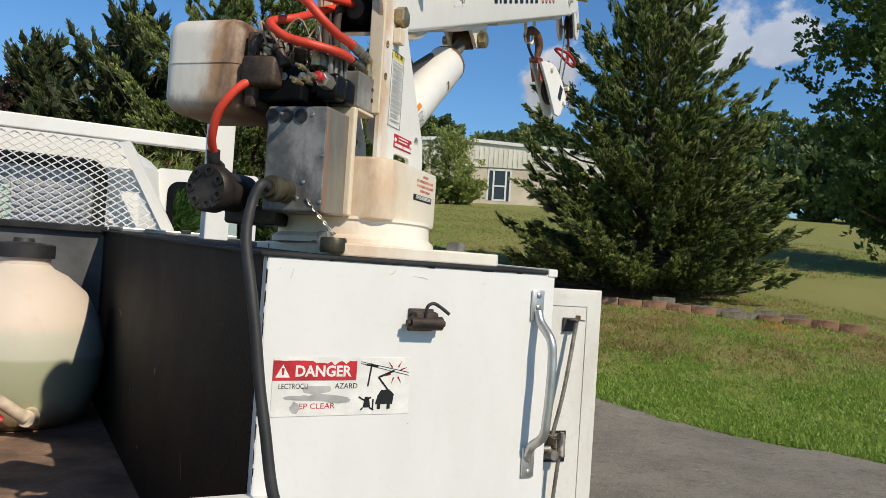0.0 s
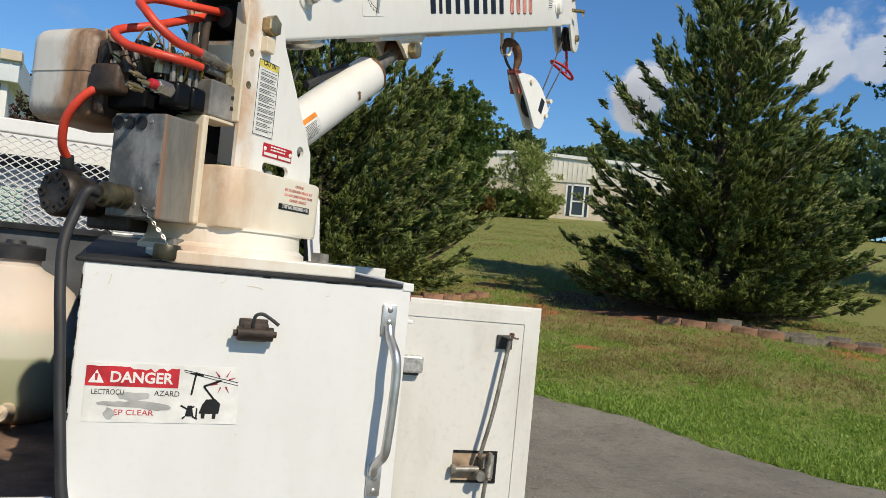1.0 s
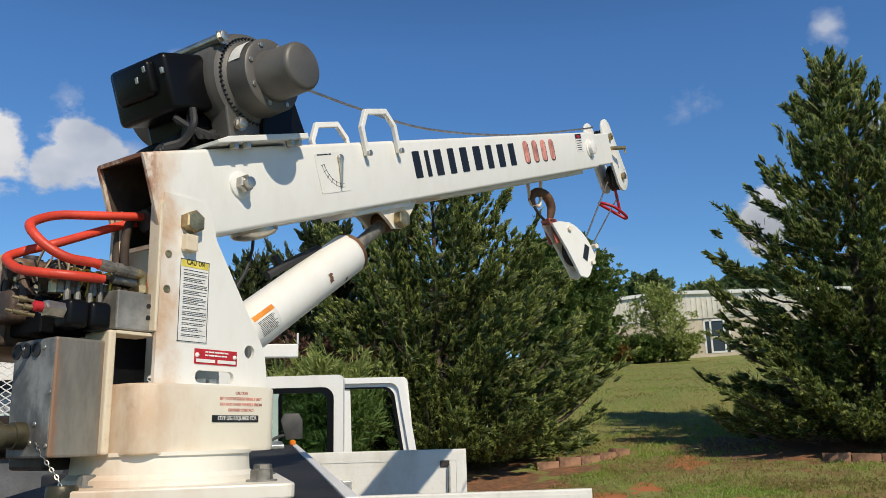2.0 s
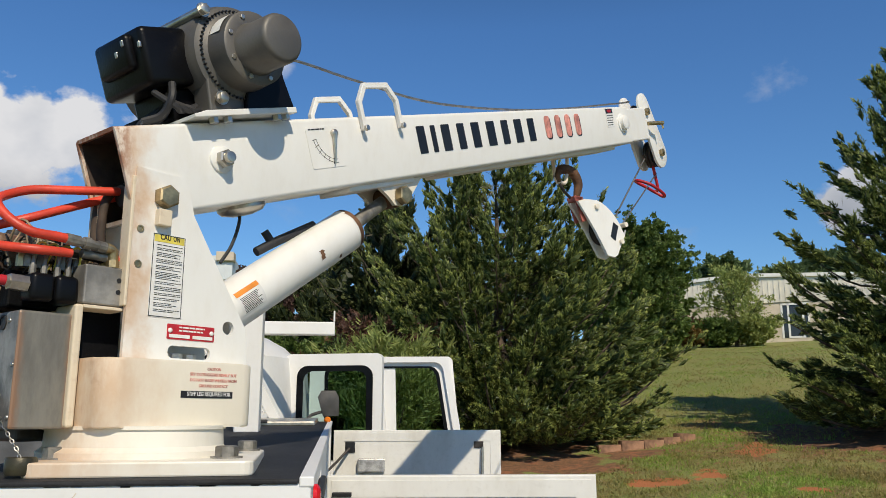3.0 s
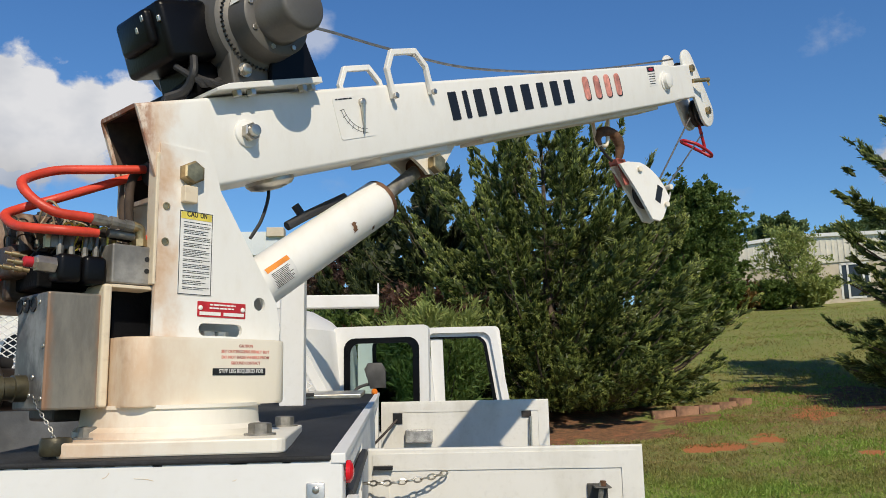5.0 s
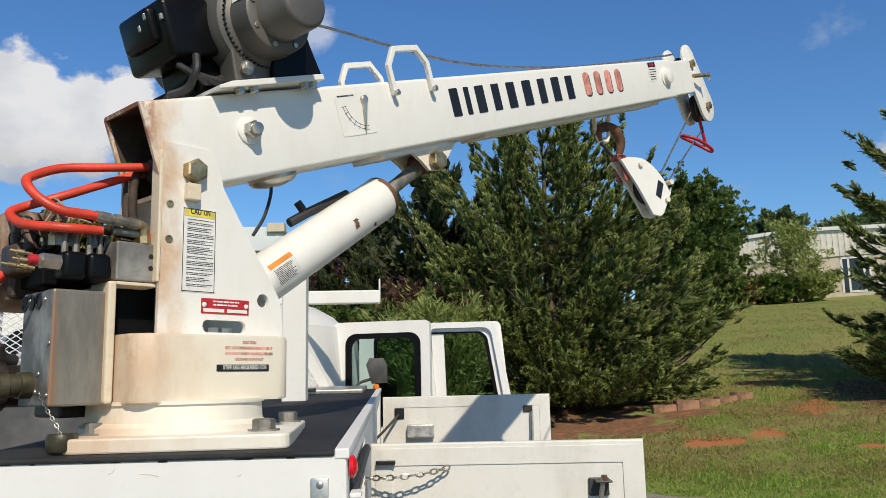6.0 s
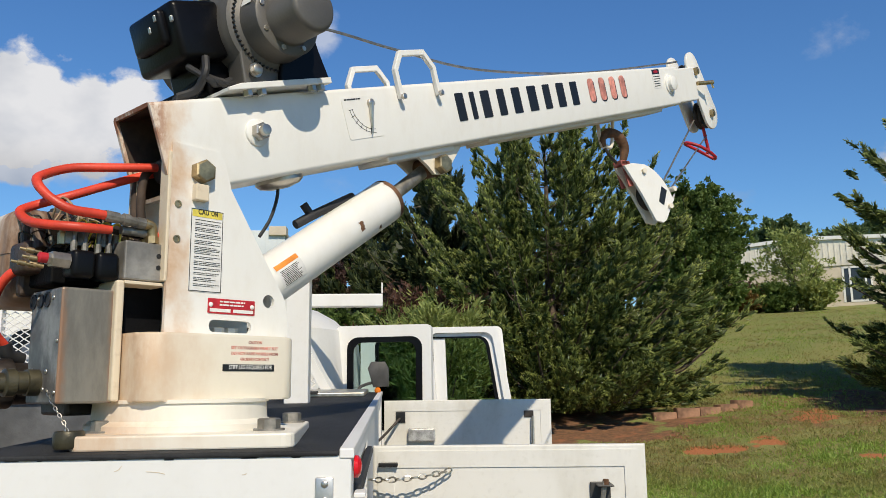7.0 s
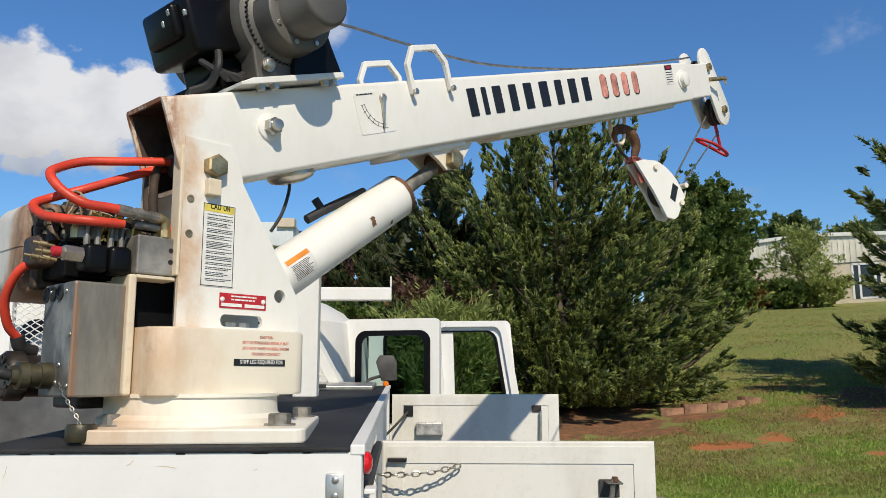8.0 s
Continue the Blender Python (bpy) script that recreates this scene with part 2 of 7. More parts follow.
BLACK = plain("black moulded plastic", (0.005, 0.005, 0.006), 0.3, 0.0, 0.2, 8, 200, 0.12, Specular_IOR_Level=0.16)
WINCH_GREY = plain("grey cast winch housing", (0.125, 0.118, 0.108), 0.5, 0.25, 0.12, 10, 220, 0.1)
DARK_METAL = plain("greasy dark metal", (0.06, 0.05, 0.045), 0.5, 0.5, 0.35, 20, 90, 0.25)
RED_HOSE = plain("orange-red hose sleeve", (0.74, 0.065, 0.032), 0.48, 0.0, 0.15, 14, 200, 0.2)
RED = plain("red paint", (0.50, 0.02, 0.03), 0.45, 0.0, 0.2, 25, 120)
RED_LENS = plain("red lens", (0.6, 0.01, 0.02), 0.15, 0.0, 0.1)
INK = plain("black vinyl lettering", (0.012, 0.012, 0.013), 0.4, 0.0, 0.2)
FADED_RED = plain("faded red vinyl", (0.72, 0.29, 0.23), 0.5, 0.0, 0.35, 25, 90)
LABEL = plain("white sticker", (0.78, 0.77, 0.74), 0.45, 0.0, 0.08, 20, 120)
YELLOW = plain("yellow sticker", (0.75, 0.62, 0.10), 0.45, 0.0, 0.15, 30)
ORANGE = plain("orange sticker", (0.80, 0.27, 0.03), 0.45, 0.0, 0.15, 30)
CABLE = plain("steel wire rope", (0.30, 0.29, 0.28), 0.45, 0.8, 0.2, 40, 200, 0.3)
GLASS_DARK, _nt = material("tinted cab glass")
_k = Nodes(_nt)
_k.done(_k.surface((0.44, 0.57, 0.55), 0.03, 0.0, None, Transmission_Weight=1.0, IOR=1.05, Specular_IOR_Level=0.9))

# ---- building helpers ----
def part(name, bm, mat, parent, label=""):
    """Links a bmesh as one mesh object under a thing or a part; the mesh is in the thing's own axes."""
    me = bpy.data.meshes.new(name)
    bm.to_mesh(me)
    bm.free()
    return mesh_part(name, me, mat, parent, label)


def mesh_part(name, me, mat, parent, label=""):
    if not me.materials:
        me.materials.append(mat)
    ob = new(name, me)
    ob.parent = parent
    return tagged(ob, label) if label else ob


def thing(name, m, label, category, group="", kind=""):
    ob = new(name)
    ob.matrix_world = m
    ob.empty_display_size = 0.1
    return tagged(ob, label, category, group, kind)


def box(bm, lo, hi, bevel=0.0, segs=2, m=None):
    """A bevelled box between two corners."""
    lo, hi = Vector(lo), Vector(hi)
    made = bmesh.ops.create_cube(bm, size=1.0)["verts"]
    for v in made:
        v.co = Vector([(a + b) / 2 + c * (b - a) for a, b, c in zip(lo, hi, v.co)])
    if bevel:
        edges = list({e for v in made for e in v.link_edges})
        out = bmesh.ops.bevel(bm, geom=edges, offset=bevel, segments=segs, affect="EDGES", profile=0.5)
        made = list({v for f in out["faces"] for v in f.verts} | {v for v in made if v.is_valid})
    if m:
        bmesh.ops.transform(bm, matrix=m, verts=made)
    return made


def rod(bm, a, b, r, r2=None, segs=20, cap=True):
    """A cylinder or cone from a to b."""
    a, b = Vector(a), Vector(b)
    way = b - a
    m = Matrix.Translation((a + b) / 2) @ way.to_track_quat("Z", "Y").to_matrix().to_4x4()
    return bmesh.ops.create_cone(bm, cap_ends=cap, segments=segs, radius1=r, radius2=r if r2 is None else r2, depth=way.length, matrix=m)["verts"]


def lathe(bm, base, way, profile, segs=36):
    """A turned body: profile holds (distance along way, radius)."""
    way = Vector(way).normalized()
    turn = way.to_track_quat("Z", "Y").to_matrix()
    rings = []
    for d, r in profile:
        ring = []
        for i in range(segs):
            a = 2 * math.pi * i / segs
            ring.append(bm.verts.new(Vector(base) + turn @ Vector((r * math.cos(a), r * math.sin(a), d))))
        rings.append(ring)
    for one, two in zip(rings, rings[1:]):
        for i in range(segs):
            j = (i + 1) % segs
            bm.faces.new((one[i], one[j], two[j], two[i]))
    bm.faces.new(list(reversed(rings[0])))
    bm.faces.new(rings[-1])


def prism(bm, outline, depth, put, bevel=0.0, holes=()):
    """A plate: a closed 2D outline, thick by depth; put(a, b, c) gives the place of outline point (a, b) at depth c."""
    low = [bm.verts.new(put(a, b, 0.0)) for a, b in outline]
    top = [bm.verts.new(put(a, b, depth)) for a, b in outline]
    f1 = bm.faces.new(list(reversed(low)))
    f2 = bm.faces.new(top)
    n = len(outline)
    for i in range(n):
        j = (i + 1) % n
        bm.faces.new((low[i], low[j], top[j], top[i]))
    if bevel:
        edges = list(f1.edges) + list(f2.edges)
        bmesh.ops.bevel(bm, geom=edges, offset=bevel, segments=2, affect="EDGES", profile=0.5)


def frame_prism(bm, outer, inner, depth, put):
    """A plate with one hole: outer and inner outlines have as many points."""
    n = len(outer)
    rows = [[bm.verts.new(put(a, b, c)) for a, b in line] for c in (0.0, depth) for line in (outer, inner)]
    lo_o, lo_i, hi_o, hi_i = rows
    for i in range(n):
        j = (i + 1) % n
        bm.faces.new((lo_o[j], lo_o[i], lo_i[i], lo_i[j]))
        bm.faces.new((hi_o[i], hi_o[j], hi_i[j], hi_i[i]))
        bm.faces.new((lo_o[i], lo_o[j], hi_o[j], hi_o[i]))
        bm.faces.new((lo_i[j], lo_i[i], hi_i[i], hi_i[j]))


def round_rect(x0, y0, x1, y1, r, segs=6):
    pts = []
    for cx, cy, start in ((x1 - r, y1 - r, 0), (x0 + r, y1 - r, 90), (x0 + r, y0 + r, 180), (x1 - r, y0 + r, 270)):
        for i in range(segs + 1):
            a = radians(start + 90 * i / segs)
            pts.append((cx + r * math.cos(a), cy + r * math.sin(a)))
    return pts


def smooth_path(points, steps=10):
    """A Catmull-Rom curve through the points."""
    pts = [Vector(p) for p in points]
    pts = [pts[0] * 2 - pts[1], *pts, pts[-1] * 2 - pts[-2]]
    out = []
    for a, b, c, d in zip(pts, pts[1:], pts[2:], pts[3:]):
        for i in range(steps):
            t = i / steps
            out.append(0.5 * (2 * b + (c - a) * t + (2 * a - 5 * b + 4 * c - d) * t * t + (3 * b - a - 3 * c + d) * t**3))
    return out + [pts[-2]]


def tube(bm, points, r, segs=10, steps=10, smooth=True):
    """A hose or bar bent along the points."""
    path = smooth_path(points, steps) if smooth else [Vector(p) for p in points]
    rings, up = [], Vector((0.12, 0.31, 0.94))
    for i, p in enumerate(path):
        way = (path[min(i + 1, len(path) - 1)] - path[max(i - 1, 0)]).normalized()
        side = way.cross(up)
        if side.length < 0.05:
            side = way.cross(Vector((1, 0, 0)))
        side.normalize()
        up = side.cross(way).normalized()
        rr = r(i / (len(path) - 1)) if callable(r) else r
        rings.append([bm.verts.new(p + rr * (math.cos(a) * side + math.sin(a) * up)) for a in (2 * math.pi * k / segs for k in range(segs))])
    for one, two in zip(rings, rings[1:]):
        for i in range(segs):
            j = (i + 1) % segs
            bm.faces.new((one[i], one[j], two[j], two[i]))
    bm.faces.new(list(reversed(rings[0])))
    bm.faces.new(rings[-1])


def smooth_faces(ob, angle=40):
    me = ob.data
    me.polygons.foreach_set("use_smooth", [True] * len(me.polygons))
    me.set_sharp_from_angle(angle=radians(angle))
    return ob


def part_s(name, bm, mat, parent, label="", angle=40):
    bmesh.ops.recalc_face_normals(bm, faces=bm.faces)
    return smooth_faces(part(name, bm, mat, parent, label), angle)


def lettering(name, text, size, m, mat, parent, thick=0.0006, width=None, bold=0.0, label=""):
    """Words in the built-in font, as a thin mesh; m takes x along the line, y up, z out of the surface."""
    cu = bpy.data.curves.new(name, "FONT")
    cu.body, cu.size, cu.extrude, cu.align_x, cu.align_y, cu.offset = text, size, thick, "LEFT", "BOTTOM", bold
    cu.resolution_u = 3
    tmp = new(name + "_curve", cu)
    bpy.context.view_layer.update()
    me = bpy.data.meshes.new_from_object(tmp.evaluated_get(bpy.context.evaluated_depsgraph_get()))
    bpy.data.objects.remove(tmp)
    me.name = name
    if width:
        xs = [v.co.x for v in me.vertices]
        k = width / (max(xs) - min(xs))
        me.transform(Matrix.Diagonal((k, 1, 1, 1)))
    me.transform(m)
    return mesh_part(name, me, mat, parent, label)


def hexagon(bm, at, way, r, h, washer=0.0):
    """A bolt head with its washer, standing out of a surface."""
    way = Vector(way).normalized()
    at = Vector(at)
    if washer:
        rod(bm, at, at + way * 0.003, washer, segs=20)
    rod(bm, at, at + way * h * 0.9, r, segs=6)
    rod(bm, at + way * h * 0.9, at + way * h, r, r * 0.82, segs=6)

def chain(bm, points, link=0.011, wire=0.0013):
    """Links, each turned a quarter from the last, along a path."""
    path = smooth_path(points, 24)
    run, last, turn = 0.0, path[0], 0
    for a, b in zip(path, path[1:]):
        run += (b - a).length
        if run >= link * 0.78:
            run = 0.0
            mid, w = (last + b) / 2, (b - last).normalized()
            side = w.cross(Vector((0.3, 0.2, 1))).normalized()
            if turn % 2:
                side = w.cross(side).normalized()
            ring_pts = [mid + w * link * 0.5 * math.cos(t) + side * link * 0.28 * math.sin(t) for t in (2 * math.pi * i / 10 for i in range(11))]
            tube(bm, ring_pts, wire, 5, smooth=False)
            last, turn = b, turn + 1


# ---- ground ----
def rise(x, y):
    """Height of the hillside."""
    q = 0.53 * x + 0.85 * y - 6.5
    if q <= 0:
        return 0.0
    return (0.145 * min(q, 18.5) + 0.12 * max(min(q, 60) - 18.5, 0) + 0.02 * max(q - 60, 0)) * q / (q + 0.6)


def lumps(x, y):
    q = 0.53 * x + 0.85 * y - 6.2
    k = min(max(q / 2, 0), 1)
    return k * (0.10 * noise.noise((x * 0.35, y * 0.35, 0)) + 0.035 * noise.noise((x * 1.3, y * 1.3, 4)))


def ground_at(x, y):
    return rise(x, y) + lumps(x, y)


def axis_steps(lo, hi, far):
    """Fine steps in the middle, then ever wider ones out to far."""
    out = list(np.arange(lo, hi + 1e-6, 0.3))
    d, a, b = 0.35, lo, hi
    while a > -far:
        a, b, d = a - d, b + d, d * 1.22
        out = [a, *out, b]
    return out


GX, GY = axis_steps(0.0, 14.0, 1500.0), axis_steps(2.0, 22.0, 1500.0)
verts = [(x, y, ground_at(x, y)) for y in GY for x in GX]
nx = len(GX)
faces = [(j * nx + i, j * nx + i + 1, (j + 1) * nx + i + 1, (j + 1) * nx + i) for j in range(len(GY) - 1) for i in range(nx - 1)]
me = bpy.data.meshes.new("ground")
me.from_pydata(verts, [], faces)

GRASS_GROUND, nt = material("mown grass over red clay")
k = Nodes(nt)
at = k.position()
flat = k.vec("MULTIPLY", at, (1, 1, 0))
broad, mid, fine = k.noise(flat, 0.35, 5), k.noise(flat, 2.2, 6, 0.62), k.noise(flat, 38, 5, 0.7)
knots = k.noise(flat, 9.0, 6, 0.65)
up = k.math("ADD", k.math("MULTIPLY", k.axis(at, 0), 0.53), k.math("MULTIPLY", k.axis(at, 1), 0.85))
grass = k.mix(k.step(broad, 0.35, 0.65), (0.30, 0.285, 0.085), (0.22, 0.265, 0.060))
grass = k.mix(k.step(up, 10.0, 7.5), grass, (0.215, 0.315, 0.052))
grass = k.mix(k.math("MULTIPLY", k.step(knots, 0.45, 0.62), 0.5), grass, (0.36, 0.31, 0.12))
grass = k.mix(k.math("MULTIPLY", k.math("MULTIPLY", k.step(mid, 0.42, 0.62), 0.75), k.math("MULTIPLY", k.step(up, 8.0, 10.0), k.step(up, 17.0, 13.0))), grass, (0.24, 0.145, 0.065))
grass = k.mix(k.math("MULTIPLY", k.step(fine, 0.44, 0.58), 0.7), grass, (0.10, 0.125, 0.032))
# worn clay: bare spots and the bare soil under the two cedars
def spots(places):
    out = None
    for x, y, r in places:
        v = k.math("SUBTRACT", 1.0, k.math("DIVIDE", k.vec("DISTANCE", flat, (x, y, 0.0)), r))
        out = v if out is None else k.math("MAXIMUM", out, v)
    return k.math("ADD", out, k.math("MULTIPLY", k.math("SUBTRACT", mid, 0.5), 2.6))


clay = k.mix(k.step(fine, 0.3, 0.7), (0.52, 0.185, 0.066), (0.35, 0.125, 0.05))
soil = k.mix(k.step(knots, 0.35, 0.65), (0.14, 0.075, 0.038), (0.27, 0.13, 0.062))
soil = k.mix(k.math("MULTIPLY", k.step(mid, 0.56, 0.66), 0.8), soil, (0.36, 0.14, 0.065))
weedy = k.step(spots(((7.5, 13.2, 1.0), (6.7, 11.7, 0.9), (7.7, 14.7, 0.9), (8.1, 12.2, 1.2), (7.2, 12.3, 1.2), (7.9, 11.3, 0.9), (5.8, 12.2, 0.8), (10.4, 8.2, 0.9), (9.2, 8.9, 0.8), (7.6, 8.6, 0.7), (10.9, 7.0, 0.9))), -0.1, 0.8)
col = k.mix(k.math("MULTIPLY", weedy, k.step(knots, 0.36, 0.58)), grass, k.mix(k.step(fine, 0.4, 0.6), (0.33, 0.145, 0.065), (0.15, 0.10, 0.045)))
col = k.mix(k.step(spots(((3.9, 12.3, 1.4), (2.6, 12.4, 1.5), (5.3, 12.5, 0.8), (3.4, 14.6, 2.6), (8.9, 13.0, 1.4), (8.3, 11.8, 1.1), (9.4, 11.9, 1.9), (11.0, 11.6, 2.2), (9.8, 10.6, 0.8))), 0.05, 0.4), col, soil)
col = k.mix(k.step(spots(((4.80, 10.52, 0.36), (5.12, 10.38, 0.25), (5.75, 10.60, 0.33), (6.49, 9.07, 0.2), (7.1, 11.7, 0.4), (7.5, 12.4, 0.35), (10.9, 8.2, 0.4))), 0.05, 0.22), col, clay)
k.done(k.surface(col, 0.9, 0.0, k.bump(k.math("ADD", fine, mid), 0.6, 0.03)))
me.materials.append(GRASS_GROUND)
ground = tagged(new("ground", me), "sloping mown grass hillside with bare red clay patches", "ground", kind="structure")
smooth_faces(ground, 60)

ASPHALT, nt = material("old grey asphalt")
k = Nodes(nt)
flat = k.vec("MULTIPLY", k.position(), (1, 1, 0))
grit, stain, big = k.noise(flat, 60, 6, 0.85), k.noise(flat, 1.6, 6, 0.6), k.noise(flat, 9, 6, 0.7)
col = k.mix(k.step(stain, 0.3, 0.72), (0.175, 0.16, 0.135), (0.26, 0.24, 0.20))
chips = k.n.new("ShaderNodeTexVoronoi")
chips.inputs["Scale"].default_value = 60.0
k.put(chips.inputs["Vector"], flat)
col = k.mix(k.math("MULTIPLY", k.step(grit, 0.48, 0.60), 0.5), col, (0.37, 0.34, 0.29))
col = k.mix(k.math("MULTIPLY", k.step(chips.outputs["Distance"], 0.42, 0.2), k.step(k.axis(chips.outputs["Color"], 0), 0.55, 0.75, 0.0, 0.75)), col, (0.50, 0.46, 0.40))
col = k.mix(k.math("MULTIPLY", k.step(chips.outputs["Distance"], 0.42, 0.2), k.step(k.axis(chips.outputs["Color"], 1), 0.65, 0.8, 0.0, 0.7)), col, (0.06, 0.058, 0.055))
col = k.mix(k.math("MULTIPLY", k.step(big, 0.52, 0.68), 0.55), col, (0.085, 0.083, 0.08))
k.done(k.surface(col, 0.88, 0.0, k.bump(k.math("ADD", grit, big), 0.7, 0.012)))

# the drive: from the edge of the lawn to far behind and beside the truck
EDGE = smooth_path([(9.0, -30, 0), (7.2, -8, 0), (6.6, 1.0, 0), (6.12, 3.2, 0), (5.72, 4.2, 0), (5.25, 5.4, 0), (4.90, 6.1, 0), (4.40, 6.75, 0), (3.3, 8.0, 0), (0.5, 8.6, 0), (-6, 10, 0), (-25, 14, 0)], 14)
bm = bmesh.new()
rows = []
for i, p in enumerate(EDGE):
    wob = 0.09 * noise.noise((p.x * 3, p.y * 3, 1)) + 0.05 * noise.noise((p.x * 8, p.y * 8, 1)) + 0.06 * noise.noise((p.x * 0.9, p.y * 0.9, 2))
    inner = Vector((-3.0, -3.0, 0))
    row = []
    for s in (0.0, 0.01, 0.04, 0.12, 0.25, 0.45, 0.7, 1.0):
        q = p.lerp(inner, s) + Vector((wob, wob, 0)) * (1 - s)
        row.append(bm.verts.new((q.x, q.y, ground_at(q.x, q.y) + (0.004 if s == 0 else 0.022))))
    rows.append(row)
for one, two in zip(rows, rows[1:]):
    for i in range(7):
        bm.faces.new((one[i], two[i], two[i + 1], one[i + 1]) if i < 6 else (one[6], two[6], two[7]))
bmesh.ops.remove_doubles(bm, verts=bm.verts, dist=0.0005)
bmesh.ops.recalc_face_normals(bm, faces=bm.faces)
me = bpy.data.meshes.new("road")
bm.to_mesh(me)
bm.free()
me.materials.append(ASPHALT)
if me.polygons[0].normal.z < 0:
    me.flip_normals()
drive = tagged(new("road", me), "old grey asphalt drive with a ragged grass edge", "drive", kind="structure")

# ---- truck ----
def top_z(y):
    """The body stands a little nose-up on the slope."""
    return 1.453 + 0.024 * y


truck = thing("service_truck", pose(-0.65, 1.5, 0), "white utility service truck with open doors, parked on asphalt", "truck")
T0 = Vector((-0.65, 1.5, 0))


def W(bm):
    """Moves a bmesh from world places into the truck's axes."""
    bmesh.ops.translate(bm, verts=bm.verts, vec=-T0)
    return bm


def slope_box(bm, x0, x1, y0, y1, z0, z1, bevel=0.0):
    """A box whose heights follow the body's slope; z counts from the top line."""
    made = box(bm, (x0, y0, z0), (x1, y1, z1), bevel)
    for v in made:
        v.co.z += top_z(v.co.y)


BODY_END = 2.85
# cabinet: shell with the compartments' openings in its outer side
bm = bmesh.new()
slope_box(bm, -0.28, 0.28, 0.0, 0.025, -0.83, -0.006, 0.004)
cab_rear = part("cabinet_end", W(bm), WHITE, truck, "white painted rear wall of the cabinet, scratched at its edges")
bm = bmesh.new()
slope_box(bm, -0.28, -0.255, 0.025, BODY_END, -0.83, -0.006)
part("cabinet_inner_wall", W(bm), SHADE_BLACK, truck, "black coated bed wall")
for y0, y1, z0, z1 in ((0.025, 0.07, -0.83, -0.006), (0.70, 1.0, -0.83, -0.006), (1.9, 2.02, -0.83, -0.006), (2.62, BODY_END, -0.83, -0.006), (0.07, 0.70, -0.045, -0.006),
                       (0.07, 0.70, -0.83, -0.80), (2.02, 2.62, -0.045, -0.006), (2.02, 2.62, -0.83, -0.80), (1.0, 1.9, -0.32, -0.006)):
    bm = bmesh.new()
    slope_box(bm, 0.255, 0.28, y0, y1, z0, z1)
    part("side_panel", W(bm), WHITE, truck)
for y0, y1, z0, z1 in ((0.70, 0.715, -0.83, -0.01), (2.005, 2.02, -0.83, -0.01), (BODY_END - 0.02, BODY_END, -0.83, -0.01), (0.025, BODY_END, -0.83, -0.815)):
    bm = bmesh.new()
    slope_box(bm, -0.255, 0.255, y0, y1, z0, z1)
    part("partition", W(bm), WHITE, truck)
bm = bmesh.new()
slope_box(bm, -0.292, 0.262, -0.004, BODY_END, -0.008, 0.0, 0.003)
part("cabinet_top", W(bm), LINER, truck, "black coated cabinet top")
bm = bmesh.new()
slope_box(bm, 0.262, 0.284, -0.002, BODY_END, -0.012, 0.003, 0.002)
part("drip_rail", W(bm), WHITE, truck)

# bed
bm = bmesh.new()
box(bm, (-1.60, -0.02, 0.70), (-0.28, 2.72, 0.755))
part("bed_floor", W(bm), BED_FLOOR, truck, "worn rusty brown bed floor")
bm = bmesh.new()
box(bm, (-1.60, 2.66, 0.755), (-0.28, 2.72, 1.50))
part("bulkhead", W(bm), GREY_WALL, truck, "scuffed dark grey bed bulkhead")
bm = bmesh.new()
box(bm, (-1.60, 2.63, 1.50), (-0.27, 2.75, 1.53), 0.004)
part("bulkhead_cap", W(bm), LINER, truck)
bm = bmesh.new()
box(bm, (-1.585, -0.055, 1.038), (-0.285, -0.02, 1.078), 0.005)
box(bm, (-1.585, -0.045, 0.72), (-0.285, -0.025, 1.038), 0.004)
tailgate = part("tailgate", W(bm), WHITE, truck, "white tailgate with rusty scratches")
bm = bmesh.new()
slope_box(bm, -2.16, -1.60, 0.0, BODY_END, -0.83, 0.0, 0.005)
part("far_cabinet", W(bm), WHITE, truck)


# doors of the compartments, open
def compartment_door(name, hinge, tip, z0, z1, label):
    h, t = Vector((*hinge, 0)), Vector((*tip, 0))
    along = (t - h).normalized()
    out = Vector((along.y, -along.x, 0))  # towards the rear
    width = (t - h).length

    def put(a, b, c):
        return h + along * a + Vector((0, 0, b)) + out * c - T0

    bm = bmesh.new()
    prism(bm, [(0, z0), (width, z0), (width, z1), (0, z1)], 0.022, put, 0.004)
    leaf = part(name, bm, DOOR_PAINT, truck, label)
    bm = bmesh.new()
    outer = [(0.012, z0 + 0.012), (width - 0.012, z0 + 0.012), (width - 0.012, z1 - 0.012), (0.012, z1 - 0.012)]
    inner = [(0.05, z0 + 0.05), (width - 0.05, z0 + 0.05), (width - 0.05, z1 - 0.05), (0.05, z1 - 0.05)]
    frame_prism(bm, outer, inner, 0.0028, lambda a, b, c: put(a, b, c + 0.022))
    bmesh.ops.bevel(bm, geom=[e for e in bm.edges if len(e.link_faces) == 2 and e.calc_face_angle(0) > 1], offset=0.0013, segments=2, affect="EDGES", profile=0.5)
    part("door_rim", bm, DOOR_PAINT, leaf)
    return leaf, put, width


door_a, put_a, wa = compartment_door("cabinet_door", (0.295, 0.735), (0.925, 0.668), 0.66, 1.409, "open white cabinet door with a latch rod and chain")
door_b, put_b, wb = compartment_door("cabinet_door", (0.295, 2.66), (1.075, 2.60), 0.68, 1.482, "open white front cabinet door with a small lamp")

